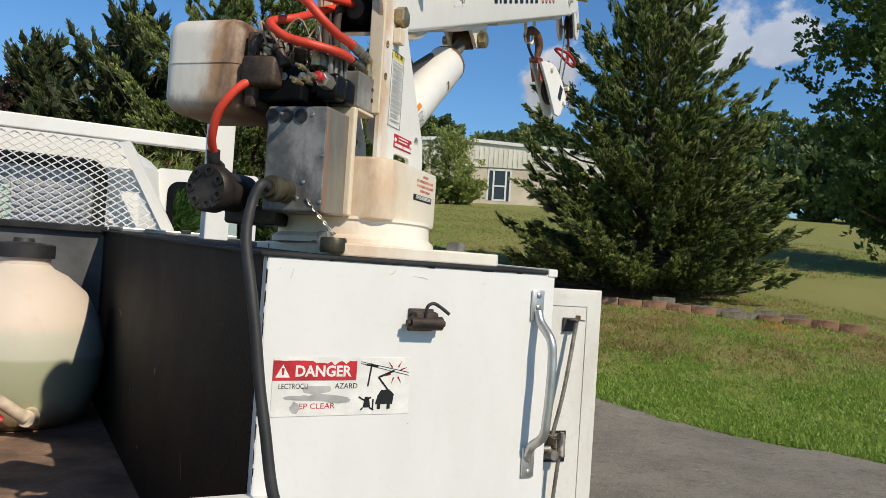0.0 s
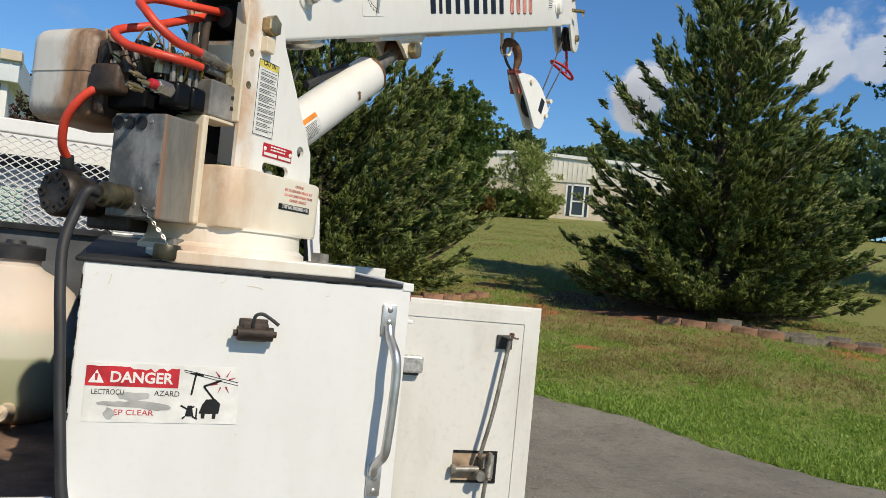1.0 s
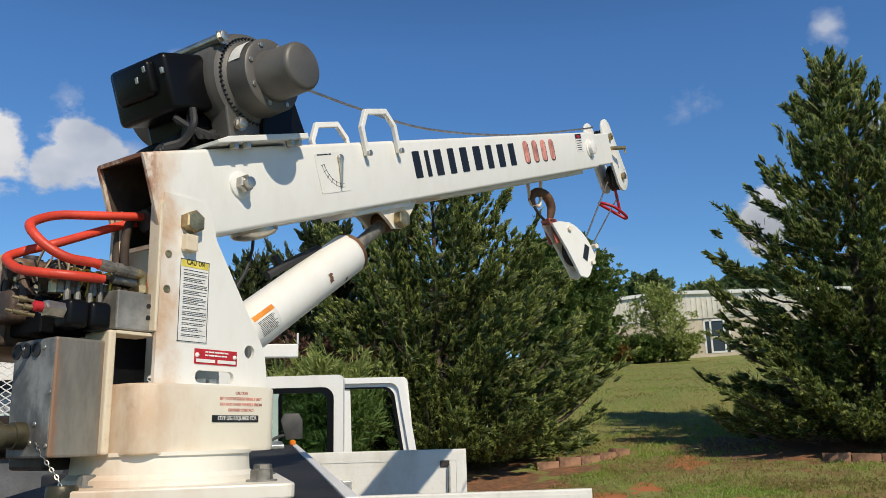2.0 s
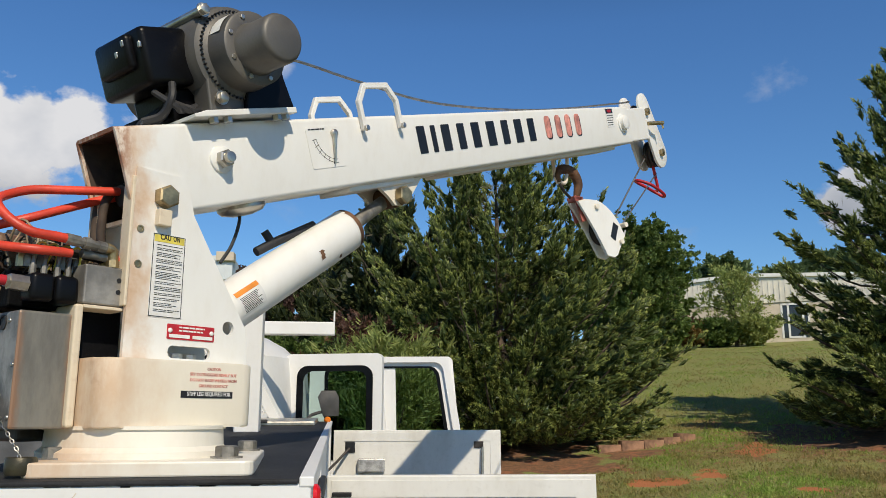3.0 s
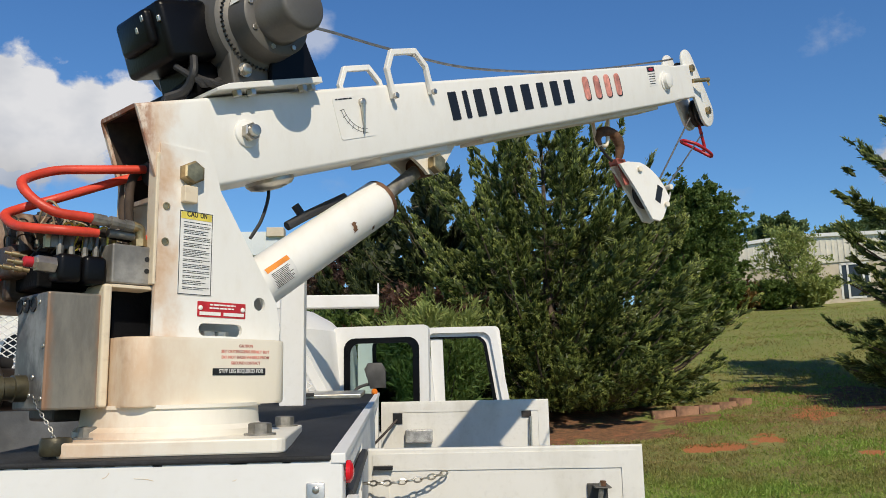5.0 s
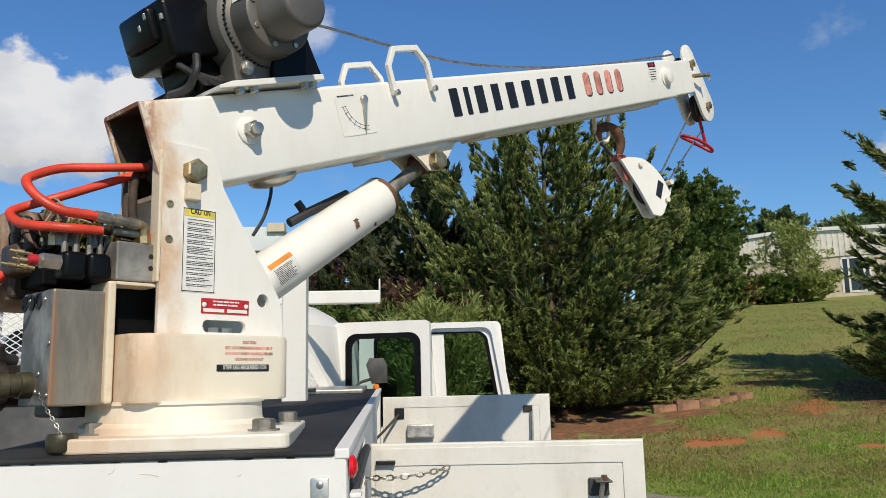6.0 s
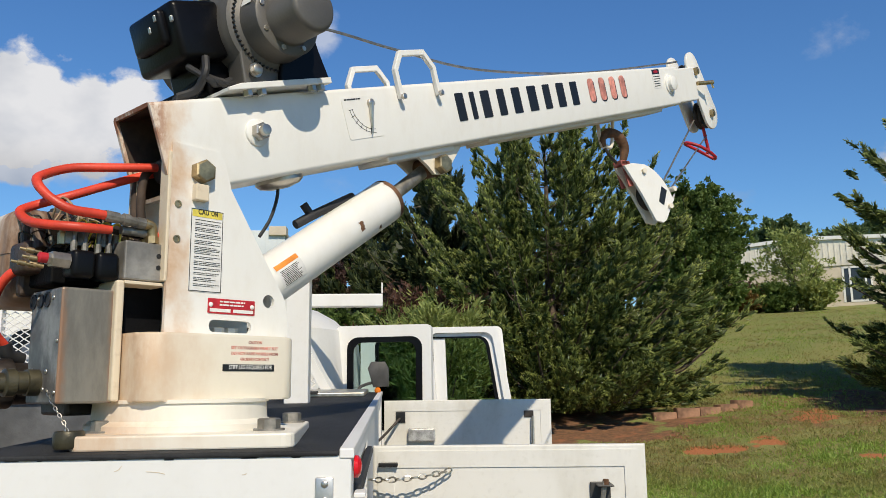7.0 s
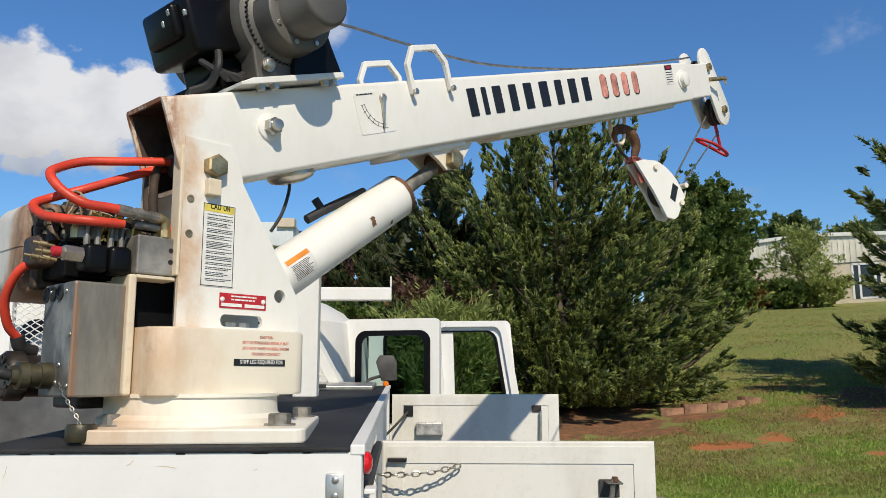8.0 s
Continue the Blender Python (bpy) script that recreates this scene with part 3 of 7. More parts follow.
# headache rack behind the cab
RY = 2.8
bm = bmesh.new()
box(bm, (-1.62, RY - 0.03, 1.94), (0.285, RY + 0.03, 2.005), 0.006)
box(bm, (0.277, RY - 0.03, 2.005), (0.285, RY + 0.03, 2.06), 0.002)
rack = part("headache_rack", W(bm), WHITE, truck, "white square-tube headache rack with expanded mesh")
bm = bmesh.new()
tube(bm, [(-0.21, RY, 1.95), (0.02, RY, 1.53)], 0.034, 4, smooth=False)
part("rack_brace", W(bm), WHITE, rack)
bm = bmesh.new()
box(bm, (-0.045, 1.66, 1.49), (0.04, 1.745, 2.0), 0.005)
part("boom_rest_post", W(bm), WHITE, truck, "white square steel post on the cabinet top")

# cab
CY0, CY1 = 3.02, 6.0
bm = bmesh.new()
sect = [(-1.93, 0.75), (-1.98, 1.3), (-1.95, 1.6), (-1.93, 1.83), (-1.82, 1.90), (-1.66, 1.94), (-1.3, 1.975), (-0.56, 2.0), (-0.20, 2.01), (-0.10, 1.98), (0.0, 1.925), (0.07, 1.86), (0.095, 1.6), (0.12, 1.3), (0.07, 0.75)]
prism(bm, sect, 1.95, lambda a, b, c: Vector((a, CY0 + c, b)))
for cut in (0.06, 0.16, 0.42):
    bmesh.ops.bisect_plane(bm, geom=[*bm.verts, *bm.edges, *bm.faces], plane_co=(0, CY0 + cut, 0), plane_no=(0, 1, 0))
for v in bm.verts:
    inset = 0.19 * max(0.0, 1 - (v.co.y - CY0) / 0.42) ** 1.6
    mid = -0.93
    v.co.x -= inset * min(1.0, max(-1.0, (v.co.x - mid) / 0.75))
cab_shell = part_s("cab_shell", W(bm), WHITE, truck, "white pickup cab", 35)
bm = bmesh.new()
box(bm, (-1.9, 4.97, 0.6), (0.05, 6.2, 1.25), 0.06)
part_s("bonnet", W(bm), WHITE, truck)


def leaf_door(name, hinge, tip, z0, z1, win, label, drop=0.0):
    h, t = Vector((*hinge, 0)), Vector((*tip, 0))
    along = (t - h).normalized()
    out = Vector((along.y, -along.x, 0))
    width = (t - h).length

    def put(a, b, c):
        return h + along * a + Vector((0, 0, b)) + out * c - T0

    bm = bmesh.new()
    outer = round_rect(0.0, z0, width, z1, 0.03)
    outer = [(a - drop * max(0, b - 1.45) * (a / width), b) for a, b in outer]
    inner = round_rect(*win, 0.06)
    inner = [(a - drop * max(0, b - 1.45) * (a / width), b) for a, b in inner]
    frame_prism(bm, outer, inner, 0.05, put)
    ob = part_s(name, bm, WHITE, truck, label, 50)
    bm = bmesh.new()
    prism(bm, inner, 0.004, lambda a, b, c: put(a, b, c + 0.02))
    pane = part("window_pane", bm, GLASS_DARK, ob, "tinted window glass")
    pane.visible_shadow = False
    return ob, put, inner


rear_leaf, put_r, in_r = leaf_door("rear_cab_door", (0.03, 3.38), (0.555, 3.24), 0.75, 1.885, (0.072, 1.32, 0.487, 1.815), "open white rear cab door with a dark-sealed window")
front_leaf, put_f, in_f = leaf_door("front_cab_door", (0.12, 4.35), (1.17, 4.2), 0.7, 1.94, (0.12, 1.30, 0.93, 1.87), "open white front cab door, seen from its inner side", 0.22)

# wheels
for wx in (-1.95, -0.05):
    for wy in (1.45, 5.4):
        bm = bmesh.new()
        lathe(bm, Vector((wx - 0.11, wy, 0.385)) - T0, (1, 0, 0), [(0, 0.20), (0, 0.33), (0.03, 0.375), (0.19, 0.375), (0.22, 0.33), (0.22, 0.20)], 32)
        tyre = part_s("wheel", bm, RUBBER, truck)
bm = bmesh.new()
box(bm, (-1.5, 0.0, 0.5), (-0.4, 5.6, 0.7))
part("chassis", W(bm), DARK_METAL, truck)

# tank standing in the bed
tank = thing("water_tank", pose(-0.60, 2.25, 0.755), "translucent off-white round plastic tank with a black screw cap, dirty", "tank")
TANK, _nt = material("cloudy plastic, half full")
_k = Nodes(_nt)
_at = _k.coord()
_n, _m, _f = _k.noise(_at, 3.0, 4), _k.noise(_at, 11.0, 6, 0.62, (1, 1, 0.6)), _k.noise(_at, 60.0, 3)
_z = _k.math("ADD", _k.axis(_at, 2), _k.math("MULTIPLY", _k.math("SUBTRACT", _n, 0.5), 0.015))
_col = _k.mix(_k.step(_z, 0.40, 0.33), (0.69, 0.59, 0.50), (0.55, 0.55, 0.455))
_col = _k.mix(_k.step(_z, 0.275, 0.255), _col, (0.39, 0.41, 0.28))
_low = _k.math("ADD", _z, _k.math("MULTIPLY", _k.math("SUBTRACT", _m, 0.5), 0.16))
_col = _k.mix(_k.math("MULTIPLY", _k.step(_low, 0.11, 0.03), 0.9), _col, (0.33, 0.20, 0.10))
_col = _k.mix(_k.math("MULTIPLY", _k.step(_m, 0.5, 0.75), 0.22), _col, (0.46, 0.36, 0.25))
_k.done(_k.surface(_col, 0.6, 0.0, _k.bump(_f, 0.06, 0.002), Subsurface_Weight=0.12, Subsurface_Scale=0.03))
bm = bmesh.new()
prof = [(0.0, 0.22), (0.03, 0.26), (0.14, 0.305), (0.28, 0.315), (0.40, 0.29), (0.50, 0.235), (0.56, 0.165), (0.585, 0.115), (0.60, 0.10), (0.64, 0.10)]
lathe(bm, (0, 0, 0), (0, 0, 1), prof, 48)
part_s("tank_shell", bm, TANK, tank)
bm = bmesh.new()
lathe(bm, (0, 0, 0.625), (0, 0, 1), [(0, 0.113), (0.05, 0.113), (0.055, 0.105), (0.06, 0.04), (0.075, 0.035)], 32)
part_s("screw_cap", bm, RUBBER, tank, "black screw cap")

# ---- truck: fittings ----
FACE_M = Matrix(((1, 0, 0, 0), (0, 0, -1, 0), (0, 1, 0, 0), (0, 0, 0, 1)))


def on_face(x, z, y=0.0):
    return Matrix.Translation(Vector((x, y, z)) - T0) @ FACE_M


def t_sheet(name, m, outline, mat, parent, label="", t=0.0008, z=0.0):
    bm = bmesh.new()
    prism(bm, outline, t, lambda a, b, c: m @ Vector((a, b, c + z)))
    return part(name, bm, mat, parent, label)


def rect(x0, y0, x1, y1):
    return [(x0, y0), (x1, y0), (x1, y1), (x0, y1)]


# danger sticker, worn
m = on_face(-0.258, 1.190, -0.0003)
DW, DH = 0.243, 0.096
danger = t_sheet("danger_sticker", m, rect(0, 0, DW, DH), LABEL, truck, "worn white and red electrocution danger sticker")
wr = random.Random(8)
top = [(0.143 - 0.143 * i / 22, 0.0905 - (0.008 * wr.random() if 2 < i < 12 else 0.001 * wr.random())) for i in range(23)]
t_sheet("red_heading", m, [(0, 0.058), (0.143, 0.058), *top], RED, danger, "red heading, torn along its top", 0.0005, 0.0009)
t_sheet("warning_triangle", m, [(0.004, 0.063), (0.028, 0.063), (0.016, 0.084)], LABEL, danger, "", 0.0004, 0.0015)
t_sheet("warning_mark", m, [(0.0145, 0.067), (0.0175, 0.067), (0.0185, 0.078), (0.0135, 0.078)], RED, danger, "", 0.0004, 0.002)


def t_words(name, text, size, x, y, width, mat, parent, z=0.0011, bold=0.0):
    cu = bpy.data.curves.new(name, "FONT")
    cu.body, cu.size, cu.extrude, cu.offset, cu.resolution_u = text, size, 0.0002, bold, 3
    tmp = new(name + "_curve", cu)
    bpy.context.view_layer.update()
    me = bpy.data.meshes.new_from_object(tmp.evaluated_get(bpy.context.evaluated_depsgraph_get()))
    bpy.data.objects.remove(tmp)
    me.name = name
    xs = [v.co.x for v in me.vertices]
    me.transform(Matrix.Translation((x, y, z)) @ Matrix.Diagonal((width / (max(xs) - min(xs)), 1, 1, 1)))
    me.transform(m)
    return mesh_part(name, me, mat, parent)


t_words("heading_word", "DANGER", 0.0245, 0.036, 0.065, 0.097, LABEL, danger, 0.0016, 0.0007)
t_words("hazard_word", "LECTROCU", 0.0125, 0.010, 0.0445, 0.049, INK, danger)
t_words("hazard_word", "AZARD", 0.0125, 0.106, 0.0445, 0.040, INK, danger)
t_words("clear_word", "EP CLEAR", 0.0125, 0.046, 0.012, 0.061, RED, danger)
bm = bmesh.new()
GREY_SCUFF = plain("grey adhesive left by a torn sticker", (0.42, 0.42, 0.41), 0.7, 0.0, 0.15, 40, 160)
for i, (a, b, c, d) in enumerate(((0.03, 0.022, 0.13, 0.036), (0.045, 0.034, 0.105, 0.052), (0.03, 0.005, 0.05, 0.024), (0.015, 0.026, 0.06, 0.034), (0.09, 0.02, 0.137, 0.031))):
    n = 16
    pts = [((a + c) / 2 + (c - a) / 2 * math.cos(2 * math.pi * j / n) * wr.uniform(0.75, 1.05), (b + d) / 2 + (d - b) / 2 * math.sin(2 * math.pi * j / n) * wr.uniform(0.6, 1.1)) for j in range(n)]
    prism(bm, pts, 0.0003, lambda p, q, r: m @ Vector((p, q, 0.0009 + 0.0001 * i + r)))
part("torn_patch", bm, GREY_SCUFF, danger, "torn grey patch")
# its pictogram as plain shapes: pole, wires, jointed boom, truck
bm = bmesh.new()
for pts, r in (([(0.165, 0.048), (0.170, 0.086)], 0.0016), ([(0.160, 0.084), (0.182, 0.0815)], 0.0014), ([(0.150, 0.089), (0.240, 0.071)], 0.0005), ([(0.150, 0.086), (0.240, 0.066)], 0.0005), ([(0.212, 0.074), (0.184, 0.063)], 0.0017), ([(0.184, 0.063), (0.203, 0.041)], 0.0017)):
    tube(bm, [m @ Vector((a, b, 0.0012)) for a, b in pts], r, 4, smooth=False)
prism(bm, [(0.180, 0.017), (0.212, 0.017), (0.214, 0.034), (0.205, 0.042), (0.190, 0.041), (0.184, 0.032)], 0.0005, lambda a, b, c: m @ Vector((a, b, 0.0009 + c)))
for x in (0.184, 0.202):
    prism(bm, rect(x, 0.009, x + 0.006, 0.017), 0.0005, lambda a, b, c: m @ Vector((a, b, 0.0009 + c)))
prism(bm, [(0.158, 0.012), (0.172, 0.012), (0.168, 0.030), (0.161, 0.030)], 0.0005, lambda a, b, c: m @ Vector((a, b, 0.0009 + c)))
for a, b in (((0.150, 0.030), (0.161, 0.024)), ((0.161, 0.024), (0.172, 0.029)), ((0.158, 0.012), (0.154, 0.008)), ((0.170, 0.012), (0.178, 0.008)), ((0.176, 0.008), (0.176, 0.026))):
    tube(bm, [m @ Vector((*a, 0.0012)), m @ Vector((*b, 0.0012))], 0.0014, 4, smooth=False)
part("pictogram", bm, INK, danger)
bm = bmesh.new()
for a in (20, 60, 130, 200, 250, 300):
    ca, sa = math.cos(radians(a)), math.sin(radians(a))
    tube(bm, [m @ Vector((0.215 + r * ca, 0.072 + r * sa, 0.0012)) for r in (0.010, 0.022)], lambda f: 0.0014 * (1 - f) + 0.0002, 4, smooth=False)
part("pictogram_sparks", bm, RED, danger)

# grab handle
bm = bmesh.new()
tube(bm, [Vector(p) - T0 for p in ((0.241, -0.006, 1.375), (0.242, -0.016, 1.355), (0.246, -0.045, 1.325), (0.248, -0.050, 1.29), (0.246, -0.052, 1.24), (0.244, -0.050, 1.185), (0.242, -0.045, 1.15), (0.238, -0.016, 1.125), (0.237, -0.006, 1.105))], 0.0085, 14, 8)
for z0, z1 in ((1.358, 1.415), (1.065, 1.122)):
    box(bm, Vector((0.227, -0.006, z0)) - T0, Vector((0.254, 0.0, z1)) - T0, 0.0025)
grab = part_s("grab_handle", bm, HANDLE, truck, "bent aluminium grab handle with two screws each end", 30)
for z in (1.405, 1.382, 1.098, 1.075):
    bm = bmesh.new()
    lathe(bm, Vector((0.241, -0.006, z)) - T0, (0, -1, 0), [(0, 0.0055), (0.0015, 0.005), (0.0025, 0.003)], 12)
    part_s("screw", bm, STEEL, grab)
# trailer-light socket on the face
SOCKET = plain("brown-black rusty socket", (0.05, 0.033, 0.026), 0.6, 0.3, 0.35, 40, 150, 0.4)
bm = bmesh.new()
box(bm, Vector((-0.027, -0.004, 1.333)) - T0, Vector((0.022, 0.0, 1.372)) - T0, 0.002)
box(bm, Vector((-0.025, -0.030, 1.336)) - T0, Vector((0.020, -0.004, 1.368)) - T0, 0.006)
rod(bm, Vector((-0.032, -0.022, 1.348)) - T0, Vector((0.028, -0.022, 1.348)) - T0, 0.012)
rod(bm, Vector((-0.038, -0.022, 1.348)) - T0, Vector((0.034, -0.022, 1.348)) - T0, 0.0055)
socket = part_s("socket", bm, SOCKET, truck, "rusty black electric socket with a loose wire", 30)
bm = bmesh.new()
tube(bm, [Vector(p) - T0 for p in ((-0.008, -0.03, 1.36), (-0.006, -0.034, 1.378), (0.004, -0.036, 1.383), (0.016, -0.036, 1.378), (0.034, -0.038, 1.366))], 0.003, 8)
part_s("loose_wire", bm, RUBBER, socket)
# edge wear: paint worn to the black coat along the face's left edge and scratches
bm = bmesh.new()
for i in range(60):
    z = 0.70 + 0.75 * wr.random()
    w, h = 0.0005 + 0.0018 * wr.random() ** 2, 0.004 + 0.02 * wr.random()
    x = -0.28 + 0.0
    box(bm, Vector((x, -0.0006, z)) - T0, Vector((x + w, 0.0004, z + h)) - T0)
for i in range(26):
    x = -0.27 + 0.54 * wr.random()
    w, h = 0.004 + 0.02 * wr.random(), 0.0008 + 0.003 * wr.random() ** 2
    box(bm, Vector((x, -0.0006, 1.4465 - h)) - T0, Vector((x + w, 0.0004, 1.4468)) - T0)
tagged(part("worn_edge", bm, LINER, truck), "chipped paint along the edge", kind="stuff")
for x, z, ln, dz in ((-0.02, 1.427, 0.028, -0.004), (-0.065, 1.428, 0.010, 0.008), (-0.24, 1.412, 0.004, 0.016), (-0.26, 1.425, 0.003, 0.004), (0.12, 1.42, 0.006, 0.002), (-0.015, 1.172, 0.003, 0.001)):
    bm = bmesh.new()
    tube(bm, [Vector((x, -0.0001, z)) - T0, Vector((x + ln * 0.6, -0.0003, z + dz * 0.3)) - T0, Vector((x + ln, -0.0001, z + dz)) - T0], 0.0005, 5, 4)
    part("scratch", bm, STAINED, truck)
# tail marker, key lock, gutter
bm = bmesh.new()
lathe(bm, Vector((0.282, 0.045, 1.425)) - T0, (1, 0, 0), [(0, 0.017), (0.006, 0.017), (0.010, 0.012), (0.012, 0.004)], 20)
part_s("marker_lens", bm, RED_LENS, truck, "small red marker lens")
bm = bmesh.new()
box(bm, Vector((0.282, 0.028, 1.38)) - T0, Vector((0.300, 0.075, 1.388)) - T0, 0.002)
part("rain_gutter", bm, WHITE, truck)
bm = bmesh.new()
tube(bm, [Vector(p) - T0 for p in ((0.284, 0.07, 1.386), (0.284, 0.4, 1.394), (0.284, 0.72, 1.40))], 0.010, 6, 3)
part("door_seal", bm, RUBBER, truck)
# front lid, amber marker and mirror at the cabinet's front end
bm = bmesh.new()
slope_box(bm, -0.25, 0.215, 2.25, 2.8, 0.0, 0.018, 0.004)
lid = part("cabinet_lid", W(bm), STEEL, truck, "low bright metal lid on the cabinet top")
bm = bmesh.new()
slope_box(bm, -0.02, 0.02, 2.235, 2.26, 0.012, 0.026, 0.003)
part("lid_latch", W(bm), RUBBER, lid)
bm = bmesh.new()
lathe(bm, Vector((0.262, 2.70, 1.53)) - T0, (0, -1, 0), [(0, 0.015), (0.012, 0.015), (0.018, 0.009)], 14)
AMBER = plain("amber lens", (0.7, 0.18, 0.01), 0.2)
part_s("amber_marker", bm, AMBER, truck, "small amber marker lamp")
bm = bmesh.new()
prism(bm, [(0.236, 1.545), (0.315, 1.548), (0.313, 1.64), (0.295, 1.672), (0.225, 1.672), (0.208, 1.64)], 0.05, lambda a, b, c: Vector((a, 2.86 + c, b)) - T0, 0.008)
GREYP = plain("grey faded plastic", (0.06, 0.058, 0.056), 0.55, 0.0, 0.2, 15, 90)
mirror = part_s("folded_mirror", bm, GREYP, truck, "folded dark grey mirror housing", 40)
bm = bmesh.new()
tube(bm, [Vector(p) - T0 for p in ((0.24, 2.88, 1.57), (0.20, 2.88, 1.56), (0.17, 2.88, 1.545), (0.14, 2.86, 1.50))], 0.008, 8)
part_s("mirror_arm", bm, GREYP, mirror)

# door furniture
def on_door(put, a, z, c):
    return put(a, z, c)


def door_box(name, put, a0, a1, z0, z1, c0, c1, mat, parent, label="", bevel=0.002):
    bm = bmesh.new()
    made = box(bm, (a0, z0, c0), (a1, z1, c1), bevel)
    for v in bm.verts:
        v.co = put(*v.co)
    bmesh.ops.recalc_face_normals(bm, faces=bm.faces)
    return part(name, bm, mat, parent, label)


IN = 0.0222
bm = bmesh.new()
tube(bm, [put_a(0.533, 1.33, 0.055), put_a(0.500, 1.12, 0.060), put_a(0.472, 0.99, 0.058)], 0.006, 8, 4)
tube(bm, [put_a(0.498, 1.00, 0.07), put_a(0.490, 0.86, 0.06), put_a(0.482, 0.70, 0.05)], 0.006, 8, 4)
part_s("latch_rod", bm, DULL, door_a, "long grey latch rod")
door_box("rod_guide", put_a, 0.515, 0.552, 1.318, 1.322, IN, 0.07, GREYP, door_a)
door_box("rod_guide", put_a, 0.503, 0.549, 1.285, 1.325, IN, 0.03, GREYP, door_a)
bm = bmesh.new()
hexagon(bm, put_a(0.535, 1.322, 0.056), (0, 0, 1), 0.007, 0.012)
part("rod_nut", bm, RUST, door_a)
TAN = plain("rust-stained latch recess", (0.42, 0.30, 0.20), 0.7, 0.1, 0.4, 20, 80)
door_box("latch_recess", put_a, 0.405, 0.530, 0.905, 0.995, IN, 0.0235, TAN, door_a, "rust-stained latch recess", 0.0)
for z in (0.905, 0.988):
    door_box("recess_slot", put_a, 0.405, 0.530, z, z + 0.007, 0.0236, 0.0255, INK, door_a, "", 0.0)
door_box("recess_slot", put_a, 0.524, 0.536, 0.905, 0.995, 0.0236, 0.0256, INK, door_a, "", 0.0)
bm = bmesh.new()
rod(bm, put_a(0.405, 0.945, 0.040), put_a(0.475, 0.948, 0.045), 0.009)
rod(bm, put_a(0.398, 0.945, 0.040), put_a(0.408, 0.945, 0.040), 0.014, segs=6)
rod(bm, put_a(0.475, 0.935, 0.03), put_a(0.475, 0.935, 0.075), 0.014)
rod(bm, put_a(0.505, 0.99, 0.05), put_a(0.497, 0.93, 0.07), 0.012)
box(bm, put_a(0.478, 0.955, 0.03), put_a(0.478, 0.955, 0.03) + Vector((0.03, -0.03, 0.025)), 0.004)
part_s("paddle_latch", bm, DULL, door_a, "worn steel paddle latch", 30)
door_box("gas_strut_pad", put_a, 0.015, 0.06, 1.362, 1.372, IN + 0.008, 0.04, INK, door_a)
LAMPGLASS = plain("ribbed lamp glass", (0.45, 0.45, 0.44), 0.2, 0.2, 0.25, 40, 180, 0.5)
door_box("compartment_lamp", put_a, 0.225, 0.287, 1.205, 1.252, IN, 0.055, LAMPGLASS, door_a, "rectangular ribbed compartment lamp", 0.006)
# dark grey strip along the lamp's lower edge
door_box("lamp_strip", put_a, 0.230, 0.282, 1.196, 1.206, IN, 0.03, GREYP, door_a)
bm = bmesh.new()
chain(bm, [put_a(-0.005, 1.335, 0.05), put_a(0.06, 1.338, 0.075), put_a(0.14, 1.346, 0.06), put_a(0.195, 1.357, 0.028)], 0.020, 0.0022)
part_s("door_chain", bm, STEEL, door_a, "check chain holding the door")
door_box("bracket", put_b, 0.055, 0.10, 1.38, 1.43, IN, 0.028, INK, door_b)
bm = bmesh.new()
tube(bm, [put_b(0.075, 1.40, 0.04), put_b(0.02, 1.34, 0.10), put_b(-0.03, 1.29, 0.16)], 0.006, 8)
part_s("door_stay", bm, DARK_METAL, door_b)
door_box("compartment_lamp", put_b, 0.115, 0.24, 1.295, 1.355, IN, 0.06, LAMPGLASS, door_b, "rectangular ribbed compartment lamp", 0.006)
door_box("rod_guide", put_b, 0.655, 0.70, 1.40, 1.43, IN, 0.028, DARK_METAL, door_b)
bm = bmesh.new()
tube(bm, [put_b(0.695, 1.405, 0.04), put_b(0.690, 1.2, 0.045), put_b(0.68, 0.95, 0.04)], 0.007, 8, 4)
part_s("latch_rod", bm, STEEL, door_b)

# cab: seals, rear window, pillar seen through the open doors
for leaf, put, inner, c0, c1 in ((rear_leaf, put_r, in_r, 0.046, 0.056), (front_leaf, put_f, in_f, 0.044, 0.054)):
    bm = bmesh.new()
    cx, cy = sum(a for a, b in inner) / len(inner), sum(b for a, b in inner) / len(inner)
    small = [(cx + (a - cx) * (0.86 if leaf is rear_leaf else 0.97), cy + (b - cy) * (0.90 if leaf is rear_leaf else 0.98)) for a, b in inner]
    big = [(cx + (a - cx) * 1.03, cy + (b - cy) * 1.02) for a, b in inner]
    frame_prism(bm, big, small, c1 - c0, lambda a, b, c: put(a, b, c + c0))
    part_s("window_seal", bm, BLACK, leaf, "black rubber window seal")
bm = bmesh.new()
frame_prism(bm, round_rect(0.50, 1.25, 1.04, 1.935, 0.03), round_rect(0.530, 1.26, 0.985, 1.90, 0.05), 0.03, lambda a, b, c: put_f(a - 0.22 * max(0, b - 1.45) * a, b, c + 0.05))
part_s("door_trim", bm, WHITE, front_leaf)
bm = bmesh.new()
prism(bm, [(0.505, 1.25), (0.590, 1.25), (0.572, 1.93), (0.490, 1.93)], 0.03, lambda a, b, c: put_f(a, b, c + 0.015), 0.004)
part("window_divider", bm, WHITE, front_leaf, "white window divider")
bm = bmesh.new()
prism(bm, round_rect(-1.58, 1.40, -0.29, 1.82, 0.09), 0.012, lambda a, b, c: Vector((a, CY0 - 0.004 - c, b)) - T0)
REAR_GLASS, _nt = material("dark rear window glass")
_k = Nodes(_nt)
